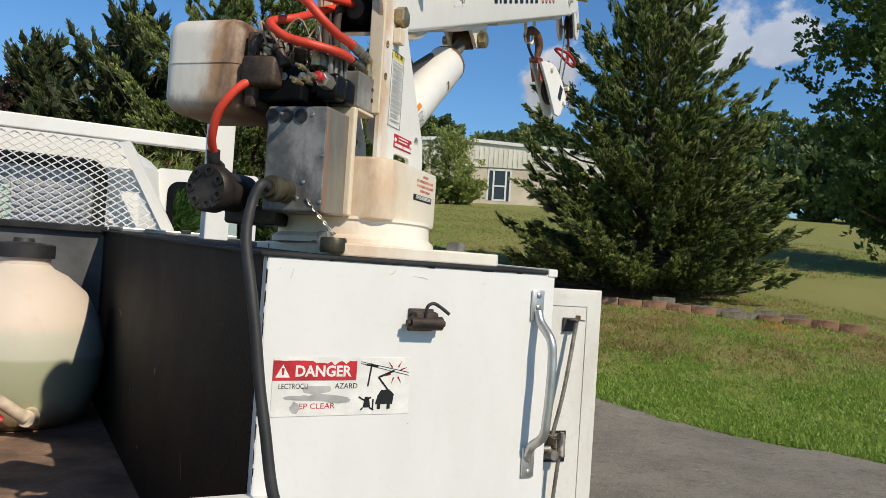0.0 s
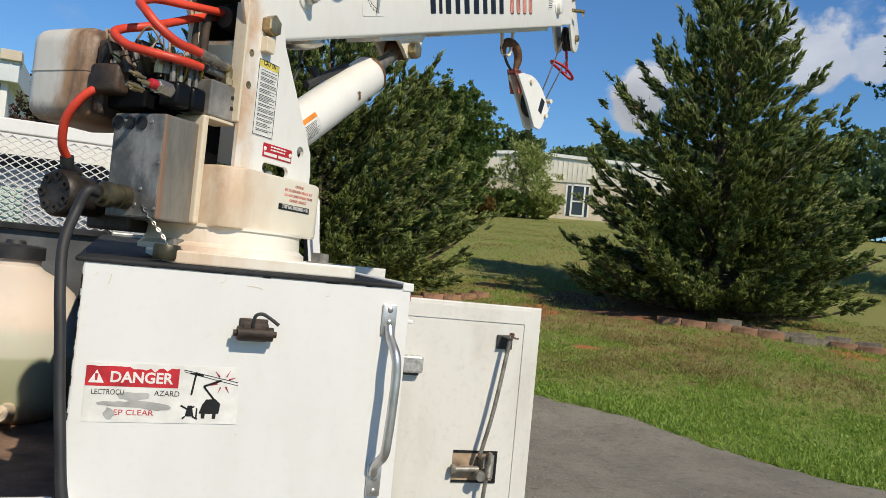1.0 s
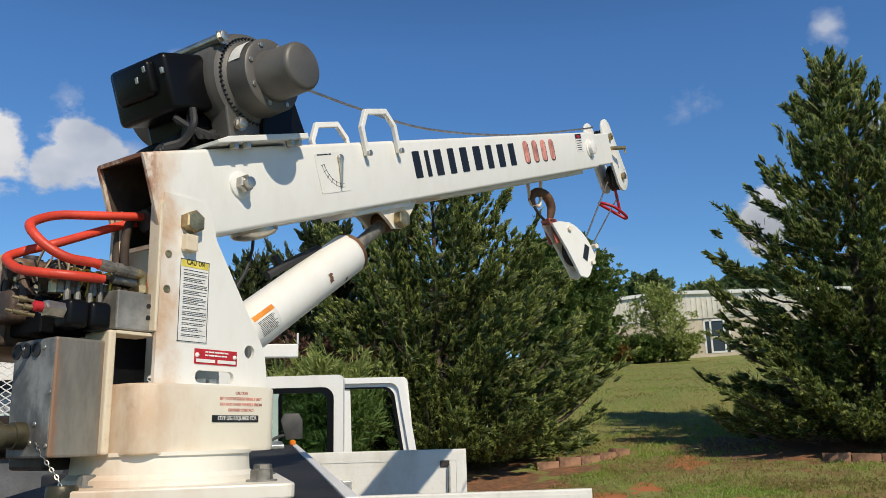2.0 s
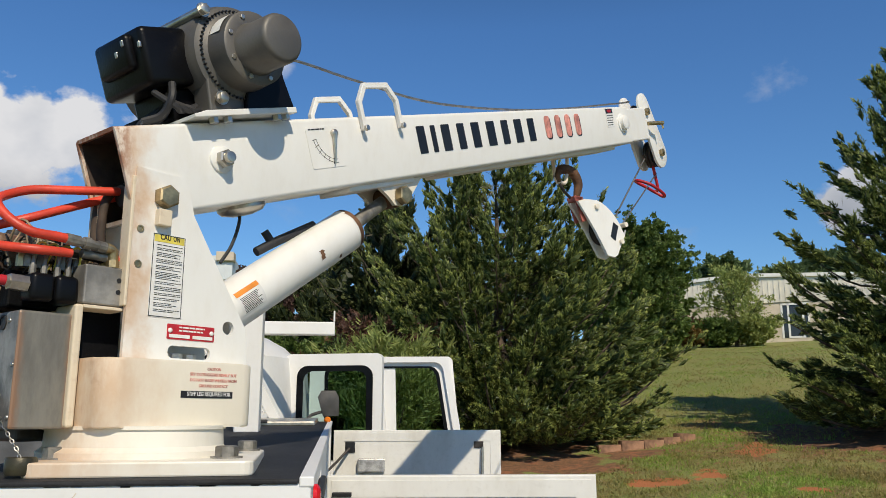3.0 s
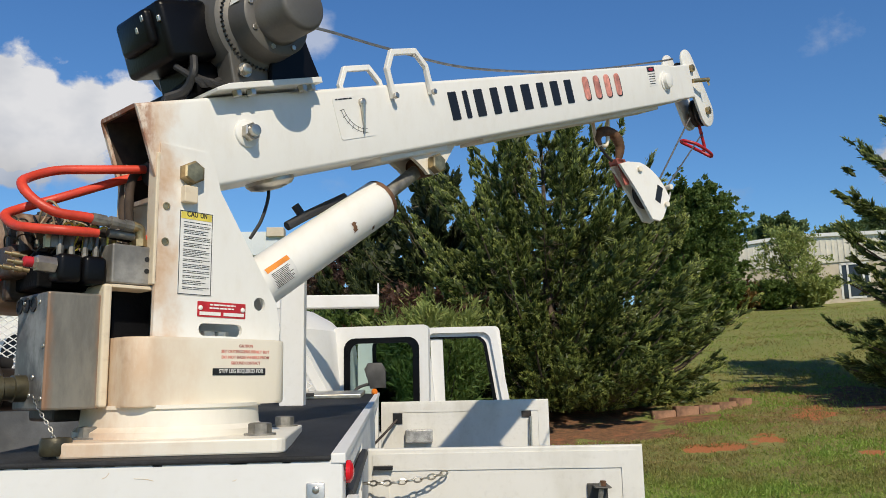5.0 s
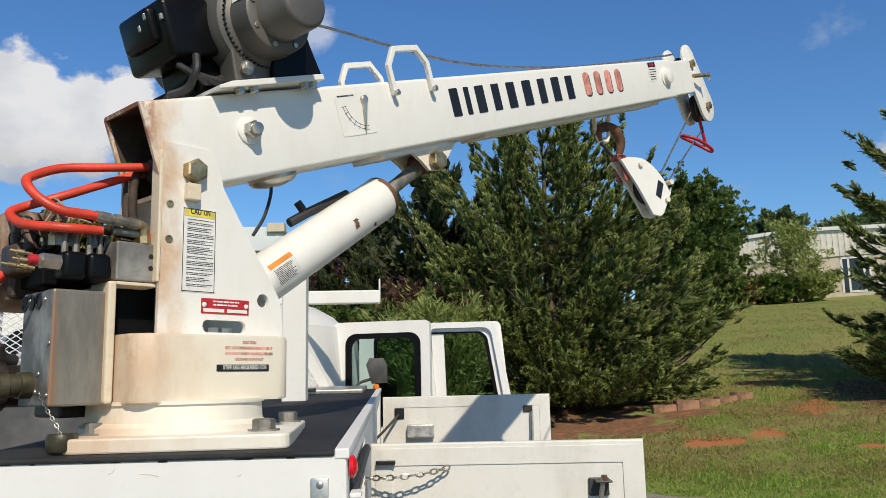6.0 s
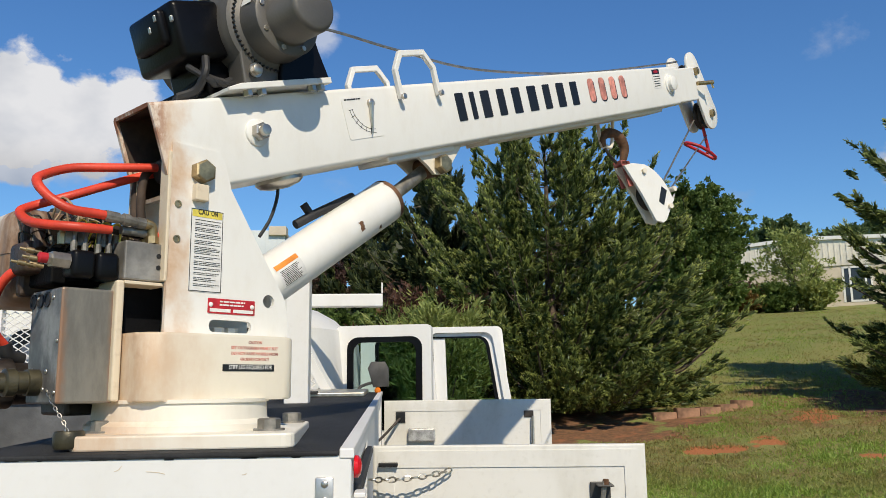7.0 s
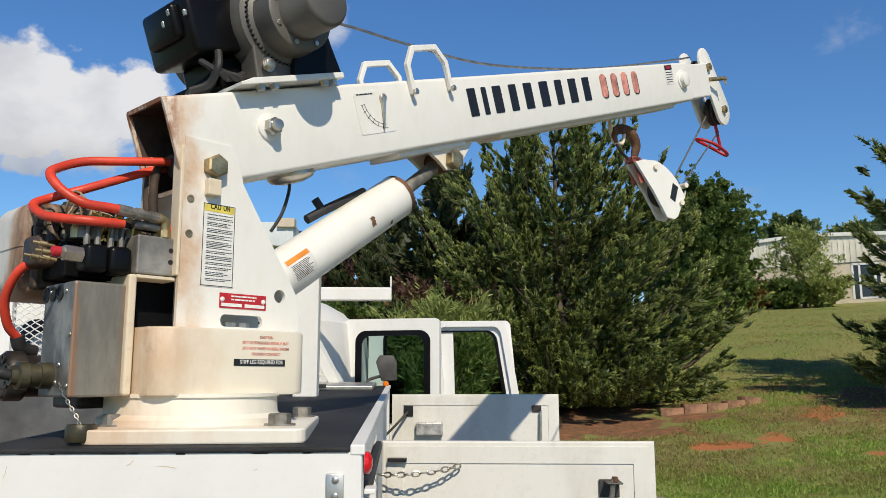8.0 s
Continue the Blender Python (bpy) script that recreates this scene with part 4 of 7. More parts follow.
_k.done(_k.surface((0.035, 0.04, 0.045), 0.06, 0.0))
# the sky mirrored in the pane is given as a pale base colour
PALE_GLASS = plain("rear window glass with sky in its colour", (0.34, 0.35, 0.39), 0.25, 0.0, 0.2, 3, 30, 0.05)
rear_window = part_s("rear_window", bm, PALE_GLASS, truck, "pale grey rear cab window, sky reflection in its colour")
bm = bmesh.new()
frame_prism(bm, round_rect(-1.62, 1.36, -0.25, 1.86, 0.10), round_rect(-1.56, 1.42, -0.31, 1.80, 0.08), 0.02, lambda a, b, c: Vector((a, CY0 - 0.024 + c, b)) - T0)
part_s("window_rubber", bm, RUBBER, rear_window)
MINT = plain("pale green paper sheet", (0.52, 0.66, 0.58), 0.7, 0.0, 0.06, 6, 60)
bm = bmesh.new()
prism(bm, [(-1.15, 1.52), (-0.655, 1.52), (-0.665, 1.70), (-1.15, 1.70)], 0.003, lambda a, b, c: Vector((a, CY0 - 0.032 + c, b)) - T0)
part("paper_sheet", bm, MINT, rear_window, "pale green sheet behind the rear window")
bm = bmesh.new()
tube(bm, [Vector(p) - T0 for p in ((0.16, 4.75, 1.35), (0.11, 4.6, 1.60), (-0.08, 4.25, 1.90), (-0.15, 4.0, 1.95))], 0.035, 8)
part_s("roof_pillar", bm, WHITE, truck)

# expanded metal in the rack
bm = bmesh.new()
z, i = 1.54, 0
while z < 1.935:
    pts = []
    j = 0
    x = -1.55
    while x < -0.21 + (1.95 - z) * 0.55 - 0.03:
        pts.append(Vector((x, RY + (0.004 if j % 2 else -0.004), z + (0.0085 if (j + i) % 2 else -0.0085))) - T0)
        x += 0.026
        j += 1
    tube(bm, pts, 0.0036, 4, smooth=False)
    z += 0.0165
    i += 1
part("expanded_mesh", bm, WHITE, rack, "white expanded metal mesh")
for x in (-1.6, -1.0):
    bm = bmesh.new()
    box(bm, Vector((x, RY - 0.025, 1.53)) - T0, Vector((x + 0.05, RY + 0.025, 1.94)) - T0, 0.004)
    part("rack_upright", bm, WHITE, rack)

# tailgate latch, stake and rust marks
bm = bmesh.new()
box(bm, Vector((-0.292, -0.06, 1.023)) - T0, Vector((-0.255, -0.003, 1.068)) - T0, 0.004)
rod(bm, Vector((-0.30, -0.045, 1.053)) - T0, Vector((-0.235, -0.045, 1.053)) - T0, 0.008)
rod(bm, Vector((-0.262, -0.055, 1.028)) - T0, Vector((-0.262, -0.055, 1.078)) - T0, 0.009)
box(bm, Vector((-0.275, -0.05, 0.98)) - T0, Vector((-0.262, -0.02, 1.06)) - T0, 0.003)
part_s("tailgate_latch", bm, WHITE, truck, "white slam latch with worn paint", 30)
bm = bmesh.new()
for i in range(14):
    x, z = -0.35 - 0.5 * wr.random(), 1.044 + 0.03 * wr.random()
    w, h = 0.002 + 0.012 * wr.random() ** 2, 0.001 + 0.003 * wr.random()
    prism(bm, [(x + w * math.cos(t) * wr.uniform(0.5, 1), z + h * math.sin(t) * wr.uniform(0.5, 1)) for t in (2 * math.pi * k / 9 for k in range(9))], 0.0006, lambda a, b, c: Vector((a, -0.0556 + c, b)) - T0)
tagged(part("rust_mark", bm, RUST, tailgate), "rust chips along the tailgate top", kind="stuff")

# tank valve
PVC = plain("dirty white pvc", (0.62, 0.52, 0.40), 0.5, 0.0, 0.25, 20, 80)
bm = bmesh.new()
tube(bm, [(0.06, -0.27, 0.07), (0.06, -0.33, 0.065), (0.045, -0.37, 0.075)], 0.03, 12, 5)
tube(bm, [(0.045, -0.365, 0.075), (-0.01, -0.375, 0.115), (-0.07, -0.38, 0.16)], 0.022, 12, 5)
tap = part_s("drain_valve", bm, PVC, tank, "dirty pvc drain valve")
bm = bmesh.new()
rod(bm, (-0.06, -0.40, 0.10), (-0.03, -0.405, 0.075), 0.016)
part_s("valve_lever", bm, RED, tap)


# pale scuffs on the black bed wall
SCUFF = plain("pale grey scuff", (0.22, 0.22, 0.23), 0.7, 0.0, 0.3, 40, 160)
for y, z, dy, dz, w in ((0.95, 1.16, 0.05, -0.055, 0.0035), (0.99, 1.13, 0.025, -0.02, 0.005), (1.45, 1.02, 0.02, -0.06, 0.002), (0.55, 0.95, 0.03, 0.05, 0.0018), (1.8, 1.2, 0.08, 0.02, 0.002), (1.2, 0.88, 0.03, -0.02, 0.003)):
    bm = bmesh.new()
    prism(bm, [(y, z), (y + dy * 0.5, z + dz * 0.4 - w), (y + dy, z + dz), (y + dy * 0.55, z + dz * 0.55 + w)], 0.0006, lambda a, b, c: Vector((-0.2806 + c, a, b)) - T0)
    part("scuff", bm, SCUFF, truck)
# ---- crane ----
CU, CV, CZ = 0.15, 0.207, 1.453
crane = thing("service_crane", pose(-0.036, 0.253, 1.456, 0, 0, 44.03), "white truck-mounted hydraulic service crane with rust stains", "crane")


def K(u, v, z):
    """Crane axes: u along the boom, v across it, away from the kerb side, z up."""
    return Vector((u - CU, v - CV, z - CZ))


TH = radians(18.6)


def B(s, h, v=0.207):
    """A place on the boom: s along it from its pivot, h across it."""
    return K(0.125 + s * math.cos(TH) - h * math.sin(TH), v, 1.924 + s * math.sin(TH) + h * math.cos(TH))


NEAR = Vector((0, -1, 0))  # towards the kerb side
UNTURN = Matrix.Rotation(radians(-44.03), 4, "Z")
bm = bmesh.new()
prism(bm, round_rect(-0.125, -0.215, 0.214, 0.24, 0.02, 4), 0.023, lambda a, b, c: Vector((a, b, c - 0.002)), 0.003)
bmesh.ops.transform(bm, matrix=UNTURN @ Matrix.Rotation(radians(3), 4, "Z"), verts=bm.verts)
base_plate = part("base_plate", bm, CREAM_PLATE, crane, "cream base plate with faint rust stains")
for sx in (-0.098, 0.172):
    for sy in (-0.112, 0.19):
        bm = bmesh.new()
        p = UNTURN @ Vector((sx, sy, 0.021))
        hexagon(bm, p, (0, 0, 1), 0.019, 0.02, 0.026)
        part("bolt", bm, DULL, base_plate)
bm = bmesh.new()
lathe(bm, K(0.15, 0.207, 1.474), (0, 0, 1), [(0, 0.160), (0.010, 0.160), (0.018, 0.150), (0.046, 0.148), (0.046, 0.152), (0.052, 0.152)], 56)
part_s("bearing_neck", bm, CREAM_PLATE, crane)

bm = bmesh.new()
prism(bm, round_rect(0.014, 0.088, 0.318, 0.326, 0.036, 8), 0.112, lambda a, b, c: K(a, b, 1.523 + c), 0.005)
turret = part_s("turret_housing", bm, CREAM, crane, "cream rust-stained turret housing with warning stickers")


def plate_with_holes(bm, outer, holes, depth, put):
    """A flat plate with holes through it."""
    edges = []
    loops = []
    for line in (outer, *holes):
        vs = [bm.verts.new((a, b, 0)) for a, b in line]
        loops.append(vs)
        edges += [bm.edges.new((vs[i], vs[(i + 1) % len(vs)])) for i in range(len(vs))]
    bmesh.ops.triangle_fill(bm, use_beauty=True, use_dissolve=False, edges=edges)
    low = list(bm.faces)
    out = bmesh.ops.extrude_face_region(bm, geom=low)
    for v in [e for e in out["geom"] if isinstance(e, bmesh.types.BMVert)]:
        v.co.z = depth
    for v in bm.verts:
        v.co = put(*v.co)
    bmesh.ops.recalc_face_normals(bm, faces=bm.faces)


def ring(cx, cy, r, n=20):
    return [(cx + r * math.cos(2 * math.pi * i / n), cy + r * math.sin(2 * math.pi * i / n)) for i in range(n)]


MAST = [(0.070, 1.636), (0.325, 1.636), (0.325, 1.665), (0.318, 1.708), (0.192, 1.905), (0.178, 1.955), (0.165, 1.972), (0.072, 1.972)]
for v0 in (0.136, 0.270):
    bm = bmesh.new()
    plate_with_holes(bm, MAST, [ring(0.280, 1.704, 0.0125), round_rect(0.155, 1.642, 0.243, 1.664, 0.010, 4)], 0.008, lambda a, b, c: K(a, v0 + c, b))
    mast = part("mast_plate", bm, CRANE_WHITE, crane, "white mast side plate with bolts and stickers")
    if v0 < 0.2:
        mast_near = mast
bm = bmesh.new()
box(bm, K(0.066, 0.136, 1.725), K(0.074, 0.165, 1.955), 0.002)
box(bm, K(0.066, 0.250, 1.725), K(0.074, 0.279, 1.955), 0.002)
part("mast_flange", bm, STAINED, crane, "rust-streaked cream mast edge")

# boom: a square tube, open at its rear end
BL = 2.06
bm = bmesh.new()
w0, w1, t = 0.1395, 0.2745, 0.007
sects = []
for s, lo, hi in ((-0.06, -0.030, 0.137), (BL, -0.023, 0.118)):
    outer = [bm.verts.new(B(s, h, v)) for h, v in ((lo, w0), (lo, w1), (hi, w1), (hi, w0))]
    inner = [bm.verts.new(B(s, h, v)) for h, v in ((lo + t, w0 + t), (lo + t, w1 - t), (hi - t, w1 - t), (hi - t, w0 + t))]
    sects.append((outer, inner))
(o0, i0), (o1, i1) = sects
long_edges = []
for i in range(4):
    j = (i + 1) % 4
    bm.faces.new((o0[i], o0[j], o1[j], o1[i]))
    bm.faces.new((i0[j], i0[i], i1[i], i1[j]))
    bm.faces.new((o0[j], o0[i], i0[i], i0[j]))
    bm.faces.new((o1[i], o1[j], i1[j], i1[i]))
    long_edges.append(bm.edges.get((o0[i], o1[i])))
bmesh.ops.bevel(bm, geom=long_edges, offset=0.009, segments=4, affect="EDGES", profile=0.5)
boom = part_s("boom", bm, CRANE_WHITE, crane, "white rectangular-tube crane boom with dark lettering bars", 35)

# added sleeve: brown grime and the hollow's shade in one dark colour
bm = bmesh.new()
g = t + 0.0015
near_end, far_end = ([B(s, h, v) for h, v in ((lo + g, w0 + g), (lo + g, w1 - g), (hi - g, w1 - g), (hi - g, w0 + g))] for s, lo, hi in ((-0.054, -0.030, 0.137), (1.6, -0.025, 0.123)))
ends = [[bm.verts.new(p) for p in line] for line in (near_end, far_end)]
for i in range(4):
    bm.faces.new((ends[0][(i + 1) % 4], ends[0][i], ends[1][i], ends[1][(i + 1) % 4]))
bm.faces.new(ends[1])
part("inner_lining", bm, BOOM_INSIDE, boom, "dark sleeve in the boom tube, grime and shade coloured in")

# lift cylinder
CYL0, CYL1, PIN = K(0.285, 0.207, 1.725), K(0.658, 0.207, 1.975), B(0.680, -0.068)
way = (CYL1 - CYL0).normalized()
bm = bmesh.new()
L = (CYL1 - CYL0).length
lathe(bm, CYL0, way, [(0, 0.04), (0.004, 0.050), (L - 0.012, 0.050), (L - 0.006, 0.0475), (L, 0.046), (L, 0.03)], 40)
lift = part_s("lift_cylinder", bm, CRANE_WHITE, crane, "white hydraulic lift cylinder with chipped paint")
bm = bmesh.new()
rod(bm, CYL1 - way * 0.02, PIN, 0.0165, segs=24)
part_s("piston_rod", bm, DULL, lift, "dull steel piston rod")

# winch
bm = bmesh.new()
lathe(bm, B(0.240, 0.264, 0.235), NEAR, [(0, 0.06), (0.0, 0.106), (0.080, 0.106), (0.087, 0.103), (0.098, 0.100), (0.103, 0.086), (0.108, 0.077), (0.150, 0.074), (0.156, 0.074), (0.159, 0.070), (0.159, 0.05)], 64)
winch = part_s("winch", bm, WINCH_GREY, crane, "grey cast electric winch on the boom")
bm = bmesh.new()
lathe(bm, B(0.239, 0.261, 0.10), NEAR, [(0, 0.054), (0.024, 0.053), (0.028, 0.050), (0.098, 0.049), (0.104, 0.046), (0.107, 0.040)], 48)
part_s("winch_cap", bm, WINCH_GREY, winch)
bm = bmesh.new()
box(bm, (0.045, 0.160, 0.214), (0.150, 0.325, 0.326), 0.012, 3)
box(bm, (0.030, 0.190, 0.250), (0.060, 0.300, 0.318), 0.010, 3)
for v in bm.verts:
    v.co = B(v.co.x, v.co.z, v.co.y)
bmesh.ops.recalc_face_normals(bm, faces=bm.faces)
part_s("relay_box", bm, BLACK, winch, "glossy black plastic relay cover")

# control panel, reservoir, motor
bm = bmesh.new()
box(bm, K(-0.092, 0.160, 1.522), K(0.0, 0.278, 1.705), 0.004)
panel = part("control_box", bm, ALU, crane, "scratched bare aluminium control box")
bm = bmesh.new()
box(bm, K(-0.115, 0.325, 1.690), K(0.055, 0.490, 1.862), 0.032, 5)
RES, _nt = material("stained white plastic")
_k = Nodes(_nt)
_at = _k.coord()
_big, _mid, _fine = _k.noise(_at, 11.0, 5, 0.6, (1, 1, 0.5)), _k.noise(_at, 34.0, 6, 0.65, (1, 1, 0.4)), _k.noise(_at, 120.0, 3)
_col = _k.mix(_k.math("MULTIPLY", _k.step(_mid, 0.4, 0.7), 0.25), (0.72, 0.69, 0.64), (0.50, 0.42, 0.33))
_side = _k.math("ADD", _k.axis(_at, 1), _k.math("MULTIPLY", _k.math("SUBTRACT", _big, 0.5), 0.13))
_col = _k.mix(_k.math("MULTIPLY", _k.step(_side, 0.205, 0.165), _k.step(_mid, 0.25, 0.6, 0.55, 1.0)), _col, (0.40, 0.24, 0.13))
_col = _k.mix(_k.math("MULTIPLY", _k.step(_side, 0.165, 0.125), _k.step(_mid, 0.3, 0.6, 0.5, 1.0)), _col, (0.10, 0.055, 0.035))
# darker brown towards the bottom
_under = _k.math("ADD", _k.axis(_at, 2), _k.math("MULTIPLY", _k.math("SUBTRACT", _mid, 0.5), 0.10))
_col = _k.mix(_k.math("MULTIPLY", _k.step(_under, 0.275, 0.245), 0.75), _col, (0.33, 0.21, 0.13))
_k.done(_k.surface(_col, 0.5, 0.0, _k.bump(_fine, 0.1, 0.002)))
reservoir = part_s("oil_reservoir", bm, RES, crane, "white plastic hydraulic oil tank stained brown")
bm = bmesh.new()
lathe(bm, K(-0.115, 0.378, 1.556), (1, 0, 0), [(0, 0.03), (0.0, 0.038), (0.006, 0.043), (0.03, 0.043), (0.034, 0.036), (0.12, 0.036)], 40)
pump = part_s("pump_motor", bm, DARK_METAL, crane, "greasy black hydraulic pump motor")

# ---- crane: fittings ----
NEAR_M = Matrix(((1, 0, 0, 0), (0, 0, -1, 0), (0, 1, 0, 0), (0, 0, 0, 1)))  # x stays, y up, z towards the kerb side
BOOM_TURN = Matrix.Rotation(-TH, 4, "Y")


def on_side(u, z, v):
    return Matrix.Translation(K(u, v, z)) @ NEAR_M


def on_boom(s, h, v=0.1393):
    return Matrix.Translation(B(s, h, v)) @ BOOM_TURN @ NEAR_M


def sheet(bm, m, x0, y0, x1, y1, z=0.0, t=0.0008):
    """A thin sticker or plate on a surface."""
    box(bm, (x0, y0, z), (x1, y1, z + t), 0.0, m=m)


def sticker(name, m, w, h, mat, parent, label="", t=0.0008):
    bm = bmesh.new()
    prism(bm, round_rect(0, 0, w, h, min(w, h) * 0.06, 3), t, lambda a, b, c: m @ Vector((a, b, c)))
    return part(name, bm, mat, parent, label)


rng = random.Random(5)


def print_lines(name, m, w, h, lines, mat, parent, z=0.0009, margin=0.06, rag=0.3, tall=0.5):
    """Print too small to read: thin bars, ragged at their right ends, broken into words."""
    bm = bmesh.new()
    step = h / lines
    for i in range(lines):
        x, end = w * margin, w * (1 - margin) - w * rag * rng.random() * (rng.random() < 0.6)
        while x < end:
            word = min(w * rng.uniform(0.05, 0.2), end - x)
            sheet(bm, m, x, h - (i + 0.5 + tall / 2) * step, x + word, h - (i + 0.5 - tall / 2) * step, z, 0.0004)
            x += word + w * 0.025
    return part(name, bm, mat, parent)


# mast: big pivot bolt with its lock tab, two threaded holes, stickers
bm = bmesh.new()
hexagon(bm, K(0.128, 0.136, 1.926), NEAR, 0.0215, 0.020, 0.0)
part_s("pivot_bolt", bm, BRASS, mast_near, "large yellow-zinc hex bolt", 25)
bm = bmesh.new()
box(bm, K(0.112, 0.121, 1.872), K(0.138, 0.136, 1.902), 0.002)
part("lock_tab", bm, STAINED, mast_near)
for z in (1.862, 1.800):
    bm = bmesh.new()
    lathe(bm, K(0.086, 0.136, z), NEAR, [(0, 0.0068), (0.0015, 0.0068), (0.0015, 0.0045), (0.0002, 0.004)], 16)
    part_s("threaded_boss", bm, BRASS, mast_near)
caution = sticker("caution_sticker", on_side(0.111, 1.711, 0.1358), 0.068, 0.149, LABEL, mast_near, "white caution sticker with worn yellow heading")
m = on_side(0.111, 1.711, 0.1357)
bm = bmesh.new()
frame_prism(bm, [(0.001, 0.001), (0.065, 0.001), (0.065, 0.148), (0.001, 0.148)], [(0.0022, 0.0022), (0.0638, 0.0022), (0.0638, 0.1468), (0.0022, 0.1468)], 0.0011, lambda a, b, c: m @ Vector((a, b, c)))
part("border", bm, INK, mast_near)
bm = bmesh.new()
sheet(bm, m, 0.003, 0.134, 0.063, 0.1463, 0.0008, 0.0004)
part("heading", bm, YELLOW, mast_near)
lettering("heading_word", "CAU", 0.0135, m @ Matrix.Translation((0.014, 0.136, 0.0014)), INK, mast_near, 0.0002, 0.021, 0.0003)
lettering("heading_word", "ON", 0.0135, m @ Matrix.Translation((0.040, 0.136, 0.0014)), INK, mast_near, 0.0002, 0.013, 0.0003)
top = 0.130
for lines in (1, 2, 3, 3, 3, 5, 2, 3, 2, 2, 3, 2):
    print_lines("small_print", m @ Matrix.Translation((0.008, top - 0.0029 * lines, 0)), 0.054, 0.0029 * lines, lines, INK, mast_near, tall=0.36, rag=0.35, margin=0.02)
    top -= 0.0029 * lines + 0.0028
m = on_side(0.151, 1.675, 0.1357)
red_plate = sticker("maker_plate", m, 0.098, 0.027, RED, mast_near, "red riveted maker's plate")
print_lines("plate_print", m @ Matrix.Translation((0.02, 0.013, 0.0002)), 0.06, 0.012, 2, LABEL, mast_near, tall=0.45, rag=0.1)
bm = bmesh.new()
sheet(bm, m, 0.004, 0.003, 0.046, 0.009, 0.0009)
sheet(bm, m, 0.052, 0.003, 0.094, 0.009, 0.0009)
part("plate_fields", bm, LABEL, mast_near)
for a in (0.006, 0.092):
    bm = bmesh.new()
    lathe(bm, m @ Vector((a, 0.0155, 0.0008)), NEAR, [(0, 0.0045), (0.0015, 0.004), (0.003, 0.002)], 12)
    part_s("rivet", bm, LABEL, mast_near)
for a in (0.168, 0.197, 0.226):
    bm = bmesh.new()
    hexagon(bm, K(a, 0.175, 1.636), (0, 0, 1), 0.012, 0.018, 0.014)
    part("slew_bolt", bm, CRANE_WHITE, turret)

# turret warnings
m = on_side(0.168, 1.572, 0.0878)
sticker("stiff_leg_sticker", m @ Matrix.Translation((-0.013, 0.0005, 0)), 0.106, 0.0118, INK, turret)
lettering("stiff_leg_word", "STIFF LEG REQUIRED FOR", 0.0098, m @ Matrix.Translation((-0.001, 0.0022, 0.0009)), LABEL, turret, 0.0002, 0.089, 0.0001)
for i, words in enumerate(("GROUND CONTACT", "DO NOT RAISE WHEELS FROM", "SET OUTRIGGERS FIRMLY BUT", "CAUTION")):
    wide = (0.060, 0.097, 0.098, 0.028)[i]
    lettering("warning_word", words, 0.0072, m @ Matrix.Translation((0.052 - wide / 2, 0.0175 + 0.0098 * i, 0.0002)), FADED_RED, turret, 0.0003, wide, 0.0002)

# boom: bars for the maker's lettering, gauge, pins, handles
x = 0.757
lm = on_boom(0, 0, 0.1391)
for w in (0.050, 0.020, 0.056, 0.050, 0.058, 0.064, 0.054, 0.062, 0.058):
    bm = bmesh.new()
    slim = w if w < 0.03 else w * 0.66
    prism(bm, round_rect(x + (w - slim) / 2, 0.027, x + (w + slim) / 2, 0.098, 0.003, 3), 0.0009, lambda a, b, c: lm @ Vector((a, b, c)))
    part("lettering_bar", bm, INK, boom, "black bar of vinyl lettering")
    x += w + 0.0165
x = 1.413
for i in range(4):
    for name, dx, dy, z, t, mat, label in (("numeral_shadow", 0.005, -0.004, 0.0, 0.0008, INK, ""), ("numeral_bar", 0.0, 0.0, 0.0009, 0.0006, FADED_RED, "faded red bar of vinyl lettering")):
        bm = bmesh.new()
        prism(bm, round_rect(x + 0.005 + dx, 0.030 + dy, x + 0.039 + dx, 0.102 + dy, 0.012, 6), t, lambda a, b, c: lm @ Vector((a, b, c + z)))
        part(name, bm, mat, boom, label)
    x += 0.068
bm = bmesh.new()
lathe(bm, B(0.148, 0.060, 0.1395), NEAR, [(0, 0.027), (0.004, 0.026), (0.007, 0.02)], 28)
part_s("boss", bm, CRANE_WHITE, boom)
bm = bmesh.new()
hexagon(bm, B(0.148, 0.060, 0.138), NEAR, 0.0175, 0.022)
lathe(bm, B(0.148, 0.060, 0.118), NEAR, [(0, 0.012), (0.004, 0.0115), (0.012, 0.0105), (0.013, 0.006)], 20)
part_s("sheave_nut", bm, STEEL, boom, "zinc-plated lock nut", 25)
# angle gauge
gm = on_boom(0.384, 0.020, 0.1392)
sticker("gauge_sticker", gm, 0.105, 0.092, CRANE_WHITE, boom, "white boom-angle gauge sticker")
bm = bmesh.new()
for i in range(12):
    a0, a1 = radians(190 + 6.6 * i), radians(190 + 6.6 * (i + 1))
    for r in (0.058, 0.066):
        p, q = (Vector((0.083 + r * math.cos(a), 0.075 + r * math.sin(a), 0.001)) for a in (a0, a1))
        tube(bm, [gm @ p, gm @ q], 0.0006, 4, smooth=False)
    if i % 2 == 0:
        p, q = (Vector((0.083 + r * math.cos(a0), 0.075 + r * math.sin(a0), 0.001)) for r in (0.056, 0.070))
        tube(bm, [gm @ p, gm @ q], 0.0006, 4, smooth=False)
part("gauge_scale", bm, INK, boom)
print_lines("gauge_print", gm @ Matrix.Translation((0.004, 0.084, 0)), 0.07, 0.006, 1, INK, boom)
bm = bmesh.new()
p = gm @ Vector((0.083, 0.075, 0))
